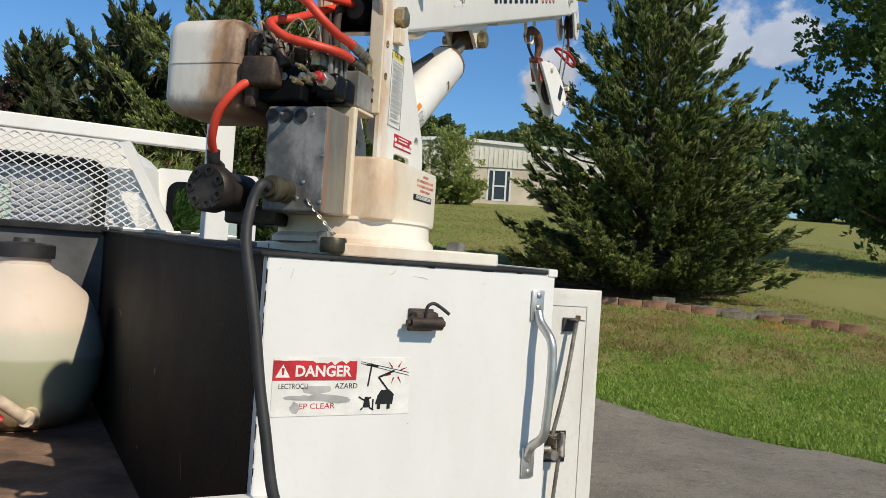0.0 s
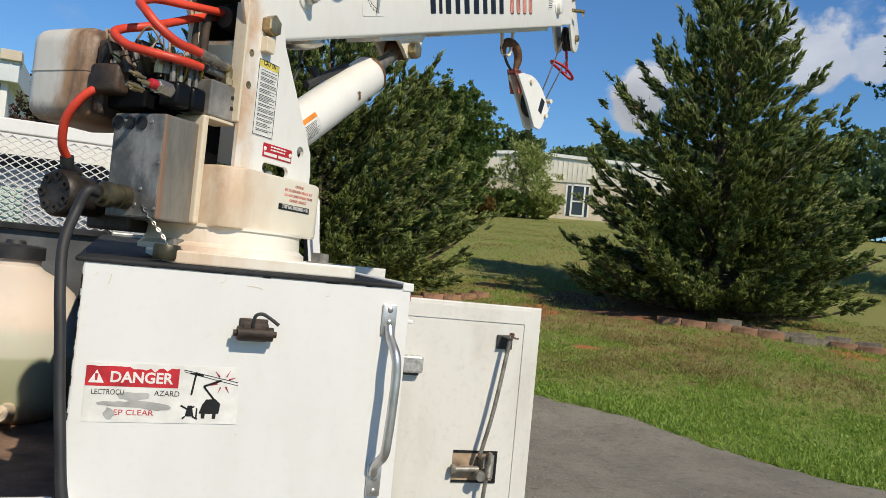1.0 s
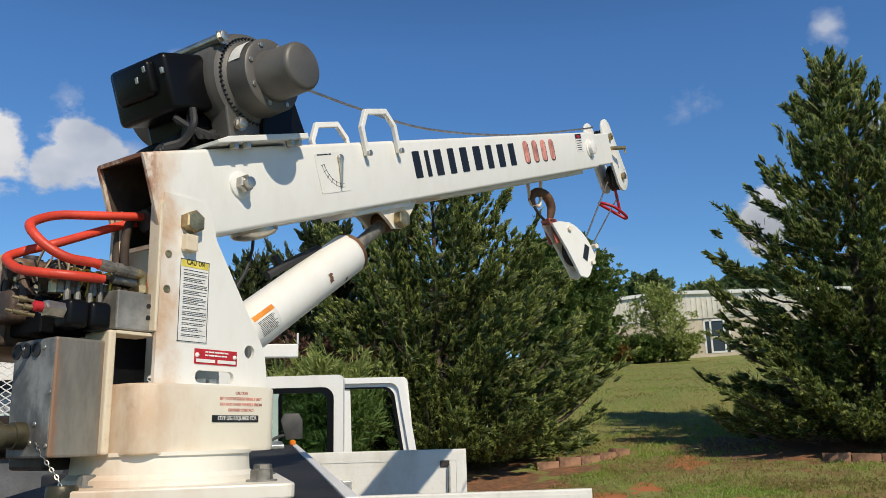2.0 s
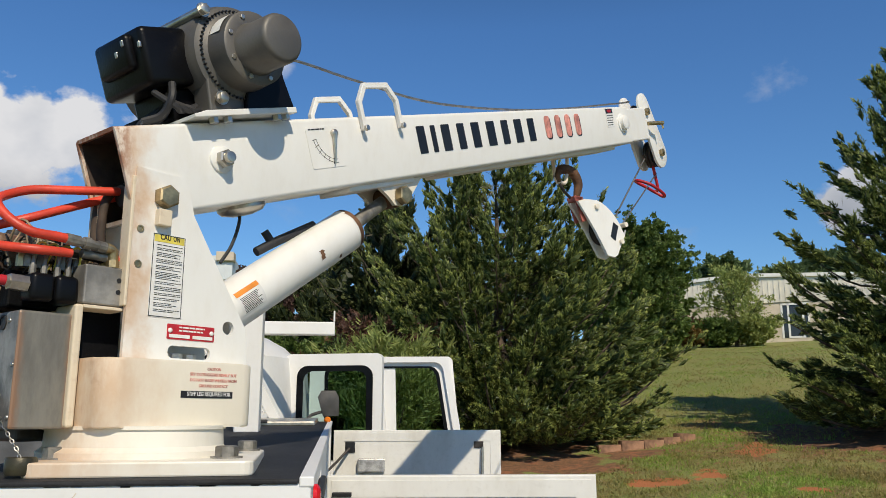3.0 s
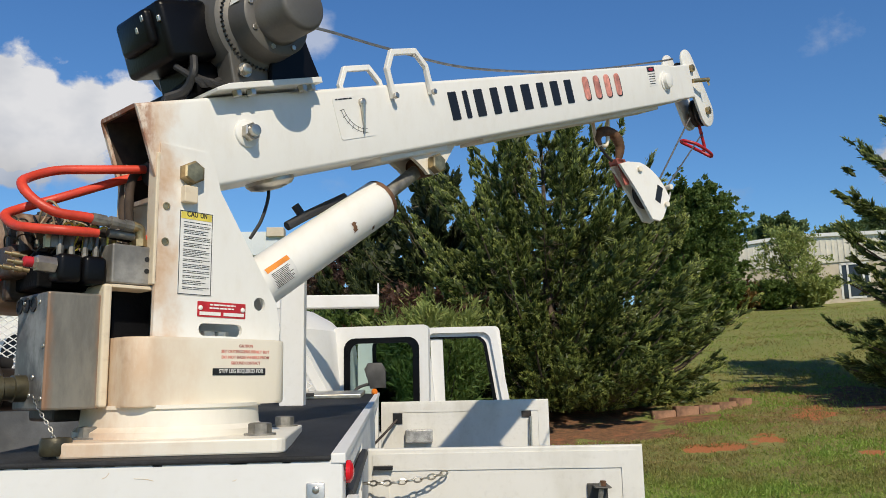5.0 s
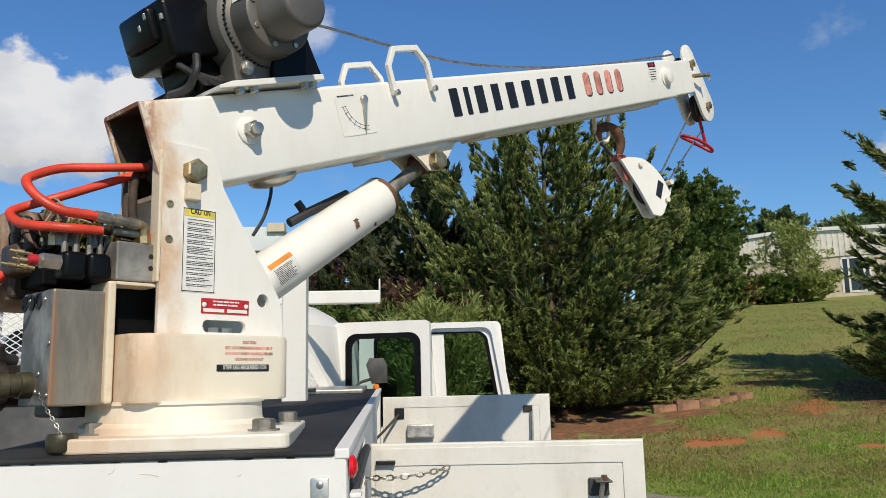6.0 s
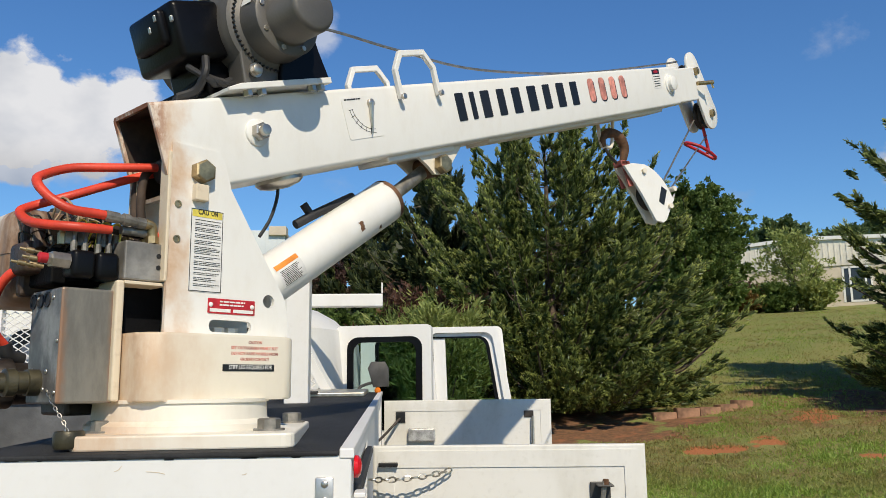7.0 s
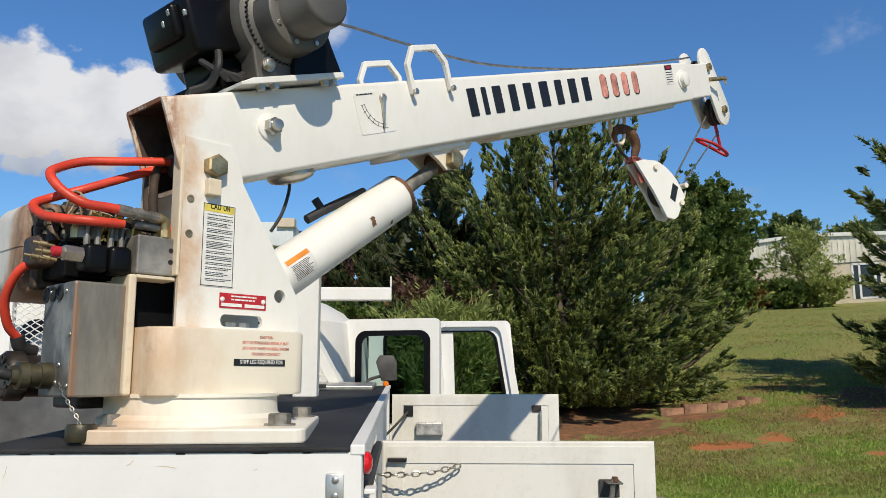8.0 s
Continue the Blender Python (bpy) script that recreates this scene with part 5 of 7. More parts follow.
lathe(bm, p, NEAR, [(0, 0.009), (0.008, 0.009), (0.010, 0.006)], 18)
drop = Vector((0.006, 0, -0.07))
tube(bm, [p + NEAR * 0.006, p + drop * 0.5 + NEAR * 0.006, p + drop + NEAR * 0.006], lambda f: 0.0065 * (1 - 0.8 * f), 8, 4)
part_s("gauge_pointer", bm, STEEL, boom, "grey hanging gauge pointer")
# lifting handles, one each side, and their bolts
for v, s0 in ((0.1385, 0.560), (0.2750, 0.535)):
    bm = bmesh.new()
    o = [(0, 0), (0.012, 0), (0.012, 0.065), (0.036, 0.098), (0.110, 0.098), (0.134, 0.065), (0.134, 0), (0.146, 0), (0.146, 0.070), (0.116, 0.112), (0.030, 0.112), (0, 0.070)]
    low = [bm.verts.new(B(s0 + a, 0.096 + b, v)) for a, b in o]
    top = [bm.verts.new(B(s0 + a, 0.096 + b, v - 0.012)) for a, b in o]
    for f in ((0, 1, 2, 11), (11, 2, 3, 10), (10, 3, 4, 9), (9, 4, 5, 8), (8, 5, 6, 7)):
        bm.faces.new([top[i] for i in f])
        bm.faces.new([low[i] for i in reversed(f)])
    for i in range(12):
        j = (i + 1) % 12
        bm.faces.new((low[i], low[j], top[j], top[i]))
    bmesh.ops.recalc_face_normals(bm, faces=bm.faces)
    bmesh.ops.bevel(bm, geom=[e for e in bm.edges if e.calc_face_angle(0) > 0.6], offset=0.002, segments=2, affect="EDGES", profile=0.5)
    handle = part("cable_guard", bm, CRANE_WHITE, boom, "white bent-bar guard loop")
    if v < 0.2:
        for a in (0.006, 0.140):
            bm = bmesh.new()
            hexagon(bm, B(s0 + a, 0.100, v - 0.012), NEAR, 0.0075, 0.008)
            part("guard_bolt", bm, STEEL, boom)
# wear pad, cylinder lug, work lamp and nose
bm = bmesh.new()
box(bm, (0.50, -0.040, -0.052), (0.74, -0.026, 0.052), 0.004)
bmesh.ops.transform(bm, matrix=Matrix.Translation(B(0, 0)) @ BOOM_TURN @ Matrix(((1, 0, 0, 0), (0, 0, 1, 0), (0, 1, 0, 0), (0, 0, 0, 1))), verts=bm.verts)
bmesh.ops.recalc_face_normals(bm, faces=bm.faces)
part("wear_pad", bm, CRANE_WHITE, boom)
for v in (0.168, 0.238):
    bm = bmesh.new()
    prism(bm, [(0.60, -0.03), (0.78, -0.03), (0.72, -0.075), (0.69, -0.092), (0.655, -0.088), (0.635, -0.06)], 0.010, lambda a, b, c: B(a, b, v + c - 0.005), 0.001)
    part("cylinder_lug", bm, CREAM, boom)
bm = bmesh.new()
rod(bm, B(0.680, -0.068, 0.148), B(0.680, -0.068, 0.266), 0.012)
hexagon(bm, B(0.680, -0.068, 0.160), NEAR, 0.024, 0.020)
part_s("rod_pin", bm, BRASS, boom, "rod-end pin with a tan hex nut", 25)
bm = bmesh.new()
lathe(bm, B(0.680, -0.068, 0.182), (0, 1, 0), [(0, 0.01), (0, 0.026), (0.05, 0.026), (0.05, 0.01)], 24)
part_s("rod_eye", bm, RUST, boom, "rusty rod eye with flaking paint")
bm = bmesh.new()
lathe(bm, B(0.225, -0.028, 0.207), (math.sin(TH), 0, -math.cos(TH)), [(0, 0.05), (0.008, 0.05), (0.016, 0.042), (0.022, 0.02)], 32)
part_s("work_lamp", bm, STEEL, boom, "round steel work lamp under the boom")
bm = bmesh.new()
tube(bm, [K(0.345, 0.207, 1.968), K(0.344, 0.205, 1.93), K(0.325, 0.20, 1.88), K(0.30, 0.20, 1.84)], 0.0035, 8)
part_s("lamp_wire", bm, RUBBER, boom)

# inner boom and nose with its two sheaves
bm = bmesh.new()
box(bm, (BL - 0.25, 0.152, -0.017), (2.262, 0.262, 0.111), 0.005)
for v in bm.verts:
    v.co = B(v.co.x, v.co.z, v.co.y)
bmesh.ops.recalc_face_normals(bm, faces=bm.faces)
nose = part("inner_boom", bm, CRANE_WHITE, crane, "white telescoping boom section")
bm = bmesh.new()
box(bm, (0.9, 0.165, -0.040), (1.95, 0.249, -0.022), 0.003)
for v in bm.verts:
    v.co = B(v.co.x, v.co.z + 0.004, v.co.y)
bmesh.ops.recalc_face_normals(bm, faces=bm.faces)
part("boom_skid", bm, CREAM, boom)


def capsule(x0, y0, r0, x1, y1, r1, n=12):
    """An outline round two circles."""
    a = math.atan2(y1 - y0, x1 - x0)
    out = [(x1 + r1 * math.cos(a + t), y1 + r1 * math.sin(a + t)) for t in (math.pi * (i / n - 0.5) for i in range(n + 1))]
    return out + [(x0 - r0 * math.cos(a + t), y0 - r0 * math.sin(a + t)) for t in (math.pi * (i / n - 0.5) for i in range(n + 1))]


for v in (0.166, 0.242):
    bm = bmesh.new()
    prism(bm, capsule(2.290, 0.122, 0.050, 2.372, -0.078, 0.062), 0.010, lambda a, b, c: B(a, b, v + c), 0.0015)
    part_s("nose_plate", bm, CRANE_WHITE, nose, "white rounded sheave plate", 50)
for s, h, r in ((2.300, 0.095, 0.038), (2.372, -0.078, 0.055)):
    bm = bmesh.new()
    lathe(bm, B(s, h, 0.190), (0, 1, 0), [(0, r), (0.006, r), (0.014, r * 0.85), (0.022, r), (0.028, r)], 32)
    part_s("sheave", bm, DARK_METAL, nose)
    bm = bmesh.new()
    rod(bm, B(s, h, 0.150), B(s, h, 0.262), 0.008)
    hexagon(bm, B(s, h, 0.166), NEAR, 0.016, 0.014)
    part_s("sheave_bolt", bm, BRASS, nose, "", 25)
bm = bmesh.new()
rod(bm, B(2.262, 0.045, 0.150), B(2.335, 0.038, 0.118), 0.008)
rod(bm, B(2.335, 0.045, 0.125), B(2.335, 0.015, 0.120), 0.004)
part_s("lock_pin", bm, BRASS, nose)
bm = bmesh.new()
lathe(bm, B(1.995, 0.055, 0.1395), NEAR, [(0, 0.036), (0.004, 0.035), (0.006, 0.028), (0.018, 0.026), (0.021, 0.020)], 28)
part_s("pin_boss", bm, CRANE_WHITE, boom)
lm = on_boom(1.868, 0.045, 0.1393)
sticker("hazard_sticker", lm, 0.062, 0.070, LABEL, boom)
bm = bmesh.new()
sheet(bm, lm, 0.003, 0.050, 0.059, 0.067, 0.0008, 0.0003)
part("hazard_heading", bm, INK, boom)
bm = bmesh.new()
prism(bm, [(0.031 + 0.018 * math.cos(radians(a)), 0.0585 + 0.0055 * math.sin(radians(a))) for a in range(0, 360, 20)], 0.0005, lambda a, b, c: lm @ Vector((a, b, c + 0.0011)))
part("hazard_oval", bm, RED, boom)
print_lines("hazard_print", lm @ Matrix.Translation((0.003, 0.004, 0)), 0.056, 0.042, 5, INK, boom, tall=0.35)

# winch on the boom
bm = bmesh.new()
prism(bm, [(0.085, 0.139), (0.340, 0.139), (0.340, 0.151), (0.115, 0.151), (0.085, 0.145)], 0.205, lambda a, b, c: B(a, b, 0.105 + c), 0.0015)
part("winch_mount", bm, CRANE_WHITE, winch, "white winch mounting plate")
for s, v in ((0.135, 0.120), (0.168, 0.120), (0.295, 0.120), (0.318, 0.120)):
    bm = bmesh.new()
    hexagon(bm, B(s, 0.139, v), (math.sin(TH), 0, -math.cos(TH)), 0.0095, 0.012)
    part("mount_bolt", bm, STEEL, winch)
WC = (0.240, 0.264)
bm = bmesh.new()
prism(bm, [(0.145, 0.151), (0.300, 0.151), (0.310, 0.20), (0.30, 0.27), (0.2, 0.27), (0.155, 0.24)], 0.05, lambda a, b, c: B(a, b, 0.135 + c), 0.004)
part("gear_case", bm, WINCH_GREY, winch, "grey cast gear case foot")
bm = bmesh.new()
prism(bm, [(0.225, 0.151), (0.352, 0.151), (0.340, 0.185), (0.338, 0.23), (0.27, 0.24), (0.235, 0.19)], 0.165, lambda a, b, c: B(a, b, 0.122 + c), 0.003)
part("winch_foot", bm, BLACK, winch, "black winch bracket")
for a in (125, 235):
    bm = bmesh.new()
    rod(bm, B(WC[0] + 0.12 * math.cos(radians(a)), WC[1] + 0.105 * math.sin(radians(a)), 0.125), B(WC[0] + 0.12 * math.cos(radians(a)), WC[1] + 0.105 * math.sin(radians(a)), 0.36), 0.009)
    hexagon(bm, B(WC[0] + 0.12 * math.cos(radians(a)), WC[1] + 0.105 * math.sin(radians(a)), 0.127), NEAR, 0.011, 0.012, 0.014)
    part_s("tie_rod", bm, STEEL, winch)
for i in range(60):
    a = 2 * math.pi * i / 60
    bm = bmesh.new()
    rod(bm, B(WC[0] + 0.089 * math.cos(a), WC[1] + 0.089 * math.sin(a), 0.1275), B(WC[0] + 0.089 * math.cos(a), WC[1] + 0.089 * math.sin(a), 0.138), 0.0023, segs=6)
    part("clutch_notch", bm, INK, winch)
for i in range(8):
    a = 2 * math.pi * i / 8 + 0.3
    bm = bmesh.new()
    hexagon(bm, B(WC[0] + 0.0635 * math.cos(a), WC[1] + 0.0635 * math.sin(a), 0.077), NEAR, 0.0055, 0.004)
    part("cap_screw", bm, STEEL, winch)
bm = bmesh.new()
lathe(bm, B(*WC, 0.235), (0, 1, 0), [(0, 0.062), (0.004, 0.062)] + [(0.006 + 0.0045 * i, 0.070 + 0.0022 * (i % 2)) for i in range(24)] + [(0.116, 0.062)], 32)
part_s("rope_drum", bm, CABLE, winch, "wire rope wound on the drum")
bm = bmesh.new()
lathe(bm, B(*WC, 0.35), (0, 1, 0), [(0, 0.098), (0.03, 0.098), (0.035, 0.08), (0.09, 0.075), (0.095, 0.05)], 40)
part_s("winch_motor", bm, WINCH_GREY, winch)
bm = bmesh.new()
rs = random.Random(3)
for i in range(6):
    s0 = 0.06 + 0.02 * i
    tube(bm, [B(s0, 0.205, 0.18 + 0.02 * i), B(s0 + 0.02, 0.17, 0.15 + 0.01 * i), B(s0 + 0.05, 0.165, 0.17), B(0.2, 0.19 + 0.004 * i, 0.19)], 0.006, 8, 5)
for i in range(7):
    v = 0.16 + 0.022 * i
    tube(bm, [B(0.09 + 0.012 * i, 0.215, v), B(0.075 + 0.01 * i, 0.185, v - 0.01), B(0.06 + 0.014 * (i % 3), 0.158, v + 0.01), B(0.03 + 0.012 * i, 0.151, v + 0.03)], 0.0075, 8, 5)
tagged(part_s("battery_lead", bm, RUBBER, winch), "black battery leads under the relay cover", kind="stuff")
# added block that blackens the gap behind the leads
bm = bmesh.new()
box(bm, (0.10, 0.19, 0.151), (0.215, 0.315, 0.216), 0.008, 2)
for q in bm.verts:
    q.co = B(q.co.x, q.co.z, q.co.y)
bmesh.ops.recalc_face_normals(bm, faces=bm.faces)
part("gap_block", bm, BLACK, winch, "black block added to fill the gap under the relay cover")
# maker's plate on the gear hub, clips on the relay cover
bm = bmesh.new()
rows = [[bm.verts.new(B(WC[0] + 0.0773 * math.cos(radians(a)), WC[1] + 0.0773 * math.sin(radians(a)), v)) for a in range(112, 157, 5)] for v in (0.124, 0.092)]
for i in range(len(rows[0]) - 1):
    bm.faces.new((rows[0][i], rows[0][i + 1], rows[1][i + 1], rows[1][i]))
part_s("maker_plate", bm, LABEL, winch, "pale curved sticker on the gear hub")
for s, h, v in ((0.028, 0.300, 0.20), (0.028, 0.285, 0.225), (0.040, 0.290, 0.166)):
    bm = bmesh.new()
    box(bm, (s, v - 0.004, h - 0.006), (s + 0.006, v + 0.004, h + 0.006), 0.002)
    for q in bm.verts:
        q.co = B(q.co.x, q.co.z, q.co.y)
    part("cover_clip", bm, STEEL, winch)
bm = bmesh.new()
tube(bm, [B(0.27, 0.338, 0.27), B(0.50, 0.296, 0.255), B(0.71, 0.240, 0.245), B(1.0, 0.172, 0.225), B(1.5, 0.135, 0.207), B(2.1, 0.142, 0.207), B(2.25, 0.147, 0.207)], 0.0035, 6, 8)
part_s("hoist_rope", bm, CABLE, winch, "grey wire hoist rope")

# lift cylinder: warning sticker, rust chips, hose elbow
cyl_side = Vector((0, -1, 0))
cyl_up = way.cross(cyl_side).normalized()
if cyl_up.z < 0:
    cyl_up = -cyl_up


def on_cyl(d, a, r=0.0504):
    """A place on the cylinder: d along it, a degrees up from the kerb side."""
    return CYL0 + way * d + r * (math.cos(radians(a)) * cyl_side + math.sin(radians(a)) * cyl_up)


def cyl_patch(name, d0, d1, a0, a1, mat, label="", r=0.0504, lift_by=0.0005, ragged=0.0):
    bm = bmesh.new()
    n = 8
    grid = [[bm.verts.new(on_cyl(d0 + (d1 - d0) * i / 4 + ragged * rs.uniform(-1, 1), a0 + (a1 - a0) * j / n + 300 * ragged * rs.uniform(-1, 1), r + lift_by)) for j in range(n + 1)] for i in range(5)]
    for i in range(4):
        for j in range(n):
            bm.faces.new((grid[i][j], grid[i + 1][j], grid[i + 1][j + 1], grid[i][j + 1]))
    return part_s(name, bm, mat, lift, label)


cyl_patch("cylinder_sticker", 0.045, 0.112, -22, 34, LABEL, "white warning sticker with an orange band")
cyl_patch("sticker_heading", 0.047, 0.110, 21, 33, ORANGE, lift_by=0.0008)
for i in range(11):
    cyl_patch("sticker_print", 0.052, 0.105 - 0.012 * rs.random(), -20 + i * 3.4, -18.6 + i * 3.4, INK, lift_by=0.0008)
cyl_patch("rust_chip", 0.292, 0.304, -16, 8, RUST, ragged=0.003)
cyl_patch("rust_chip", 0.352, 0.360, -45, -34, RUST, ragged=0.002)
cyl_patch("rust_chip", L - 0.016, L - 0.008, -50, 60, RUST, ragged=0.002)
bm = bmesh.new()
lathe(bm, CYL1 - way * 0.012, way, [(0, 0.0505), (0.008, 0.050), (0.014, 0.044), (0.016, 0.022)], 40)
part_s("cylinder_gland", bm, RUST, lift, "rusty cylinder gland")
bm = bmesh.new()
p = on_cyl(0.30, 100)
tube(bm, [on_cyl(0.36, 100), on_cyl(0.25, 104, 0.062), on_cyl(0.19, 108, 0.066)], 0.010, 10)
rod(bm, on_cyl(0.235, 104, 0.066), on_cyl(0.235, 104, 0.094), 0.009)
part_s("hose_elbow", bm, RUBBER, lift)

# control box: bracket, rings, screws, plug, cable and chain
bm = bmesh.new()
box(bm, K(-0.009, 0.149, 1.524), K(0.005, 0.29, 1.722), 0.004, 3)
box(bm, K(0.003, 0.148, 1.7165), K(0.078, 0.30, 1.722), 0.001)
part("bracket", bm, STAINED, crane, "cream bracket with rusty edges")
for i, v in enumerate((0.268, 0.240, 0.212)):
    bm = bmesh.new()
    lathe(bm, K(-0.0922, v, 1.688), (-1, 0, 0), [(0, 0.0125), (0.002, 0.0125), (0.002, 0.0095), (0.0004, 0.0095)], 24)
    part_s("switch_ring", bm, RUBBER, panel)
for v, z in ((0.25, 1.692), (0.19, 1.69), (0.166, 1.62), (0.255, 1.575), (0.20, 1.573), (0.21, 1.545), (0.166, 1.54)):
    bm = bmesh.new()
    lathe(bm, K(-0.092, v, z), (-1, 0, 0), [(0, 0.004), (0.0015, 0.0035), (0.0025, 0.0015)], 10)
    part_s("screw", bm, STEEL, panel)
OLIVE = plain("olive drab connector", (0.085, 0.075, 0.045), 0.45, 0.4, 0.3, 30, 120, 0.3)
bm = bmesh.new()
lathe(bm, K(-0.092, 0.232, 1.556), (-1, 0, 0), [(0, 0.021), (0.018, 0.021), (0.019, 0.018), (0.034, 0.018), (0.036, 0.022), (0.05, 0.022), (0.053, 0.016), (0.062, 0.015)], 28)
part_s("plug_connector", bm, OLIVE, panel, "olive threaded plug connector")
bm = bmesh.new()
hang = crane.matrix_world.inverted()
tube(bm, [K(-0.15, 0.232, 1.556), K(-0.172, 0.234, 1.557), *(hang @ Vector(p) for p in ((-0.300, 0.045, 1.525), (-0.312, 0.015, 1.47), (-0.308, -0.018, 1.40), (-0.30, -0.035, 1.33), (-0.292, -0.05, 1.25), (-0.283, -0.068, 1.18), (-0.272, -0.085, 1.10), (-0.252, -0.095, 1.03), (-0.245, -0.10, 0.9), (-0.265, -0.10, 0.6), (-0.28, -0.09, 0.35)))], 0.0088, 12)
part_s("control_cable", bm, RUBBER, panel, "thick black control cable hanging down")


bm = bmesh.new()
chain(bm, [K(-0.094, 0.19, 1.545), K(-0.088, 0.165, 1.515), K(-0.08, 0.148, 1.493), K(-0.077, 0.142, 1.478)], 0.0085, 0.0009)
part_s("cap_chain", bm, STEEL, panel, "small bright chain")
bm = bmesh.new()
lathe(bm, K(-0.074, 0.143, 1.4555), (0, 0, 1), [(0, 0.021), (0.004, 0.023), (0.022, 0.023), (0.026, 0.021), (0.026, 0.010)], 28)
part_s("dust_cap", bm, OLIVE, panel, "olive dust cap lying on the cabinet")

# valve stack
bm = bmesh.new()
box(bm, K(0.002, 0.150, 1.724), K(0.077, 0.215, 1.790), 0.003)
valve = part("valve_block", bm, VALVE_GREY, crane, "dirty grey hydraulic valve block")
for z in (1.768, 1.748):
    bm = bmesh.new()
    rod(bm, K(0.062, 0.1505, z), K(0.062, 0.149, z), 0.0042)
    part("port", bm, INK, valve)
bm = bmesh.new()
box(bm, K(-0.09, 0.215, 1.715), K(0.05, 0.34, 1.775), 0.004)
part("valve_bank", bm, SHADE_BLACK, valve, "near-black valve bank")
for u in (-0.0815, -0.0420):
    bm = bmesh.new()
    box(bm, K(u, 0.152, 1.720), K(u + 0.0385, 0.196, 1.766), 0.009, 4)
    part_s("solenoid", bm, BLACK, valve, "square black solenoid coil", 40)
    for du in (0.008, 0.026):
        bm = bmesh.new()
        rod(bm, K(u + du, 0.172, 1.764), K(u + du, 0.172, 1.780), 0.0052, segs=6)
        rod(bm, K(u + du, 0.172, 1.780), K(u + du + 0.002, 0.174, 1.803), 0.0034, segs=10)
        part("coil_stud", bm, DULL, valve, "dull metal coil stud")
        bm = bmesh.new()
        a = K(u + du + 0.002, 0.173, 1.802)
        tube(bm, [a, a + Vector((0.002, -0.004, 0.012)), a + Vector((0.014, -0.003, 0.014)), a + Vector((0.020, 0.006, -0.004)), a + Vector((0.020, 0.012, -0.026))], 0.0019, 6, 6)
        part_s("coil_wire", bm, YELLOW, valve, "short yellow coil wire")
bm = bmesh.new()
lathe(bm, K(-0.0035, 0.172, 1.742), (-1, 0, 0), [(0, 0.011), (0.006, 0.011), (0.007, 0.008)], 6)
part("nut", bm, STEEL, valve)
for i in range(1, 5):
    v = 0.180 + 0.036 * i
    bm = bmesh.new()
    lathe(bm, K(0.0, v, 1.757), (-1, 0, 0), [(0, 0.019), (0.004, 0.021), (0.056, 0.021), (0.058, 0.014), (0.062, 0.014)], 24)
    part_s("solenoid", bm, DARK_METAL, valve, "round black solenoid coil")
    bm = bmesh.new()
    lathe(bm, K(-0.062, v, 1.757), (-1, 0, 0), [(0, 0.012), (0.018, 0.012), (0.019, 0.008), (0.03, 0.0075)], 6)
    part("nut", bm, STEEL, valve)
bm = bmesh.new()
lathe(bm, K(-0.082, 0.168, 1.746), (-1, 0, 0.05), [(0, 0.0135), (0.028, 0.0135), (0.029, 0.010), (0.034, 0.010)], 6)
part("cartridge", bm, STEEL, valve, "bright hexagonal valve cartridge")
for u, v, z, r in ((-0.133, 0.170, 1.746, 0.0046), (-0.146, 0.178, 1.738, 0.0045), (-0.128, 0.196, 1.762, 0.005), (-0.118, 0.21, 1.742, 0.006)):
    bm = bmesh.new()
    lathe(bm, K(u, v, z), (-1, 0.2, 0.15), [(-0.014, r * 0.6), (-0.004, r * 0.6), (-0.003, r), (0.008, r), (0.009, r * 0.55), (0.018, r * 0.5)], 12)
    part_s("needle_valve", bm, BRASS, valve, "dull brass needle valve")
bm = bmesh.new()
lathe(bm, K(-0.114, 0.168, 1.748), (-1, 0, 0.05), [(0, 0.0085), (0.013, 0.0085), (0.015, 0.006)], 16)
part_s("red_button", bm, RED, valve, "red override button")
for i in range(24):
    u, v, h = rs.uniform(-0.09, 0.07), rs.uniform(0.165, 0.30), rs.uniform(0.02, 0.05)
    bm = bmesh.new()
    z = 1.778
    rod(bm, K(u, v, z), K(u, v, z + h * 0.5), 0.009, segs=6)
    rod(bm, K(u, v, z + h * 0.5), K(u, v, z + h), 0.0065, segs=12)
    part("fitting", bm, (BRASS, DULL, DULL)[i % 3], valve)
bm = bmesh.new()
for i in range(16):
    a, b = (K(rs.uniform(-0.11, 0.03), rs.uniform(0.17, 0.33), rs.uniform(1.765, 1.80)) for _ in range(2))
    tube(bm, [a, a.lerp(b, 0.35) + Vector((rs.uniform(-0.03, 0.01), rs.uniform(-0.02, 0.02), rs.uniform(0.015, 0.055))), a.lerp(b, 0.7) + Vector((0, 0, rs.uniform(0, 0.04))), b], 0.0016, 5, 6)
tagged(part_s("wire_tangle", bm, INK, valve), "tangle of thin black wires", kind="stuff")
bm = bmesh.new()
for i in range(7):
    a = K(rs.uniform(-0.08, 0.0), rs.uniform(0.17, 0.28), 1.78)
    tube(bm, [a, a + Vector((0.01, -0.012, 0.03)), a + Vector((0.03, -0.006, 0.022)), a + Vector((0.035, 0.004, -0.01))], 0.0017, 5, 6)
tagged(part_s("wire_tangle", bm, YELLOW, valve), "thin yellow wires", kind="stuff")
WIRE = plain("dirty tan wire", (0.36, 0.27, 0.17), 0.6, 0.0, 0.3, 40, 150)
bm = bmesh.new()
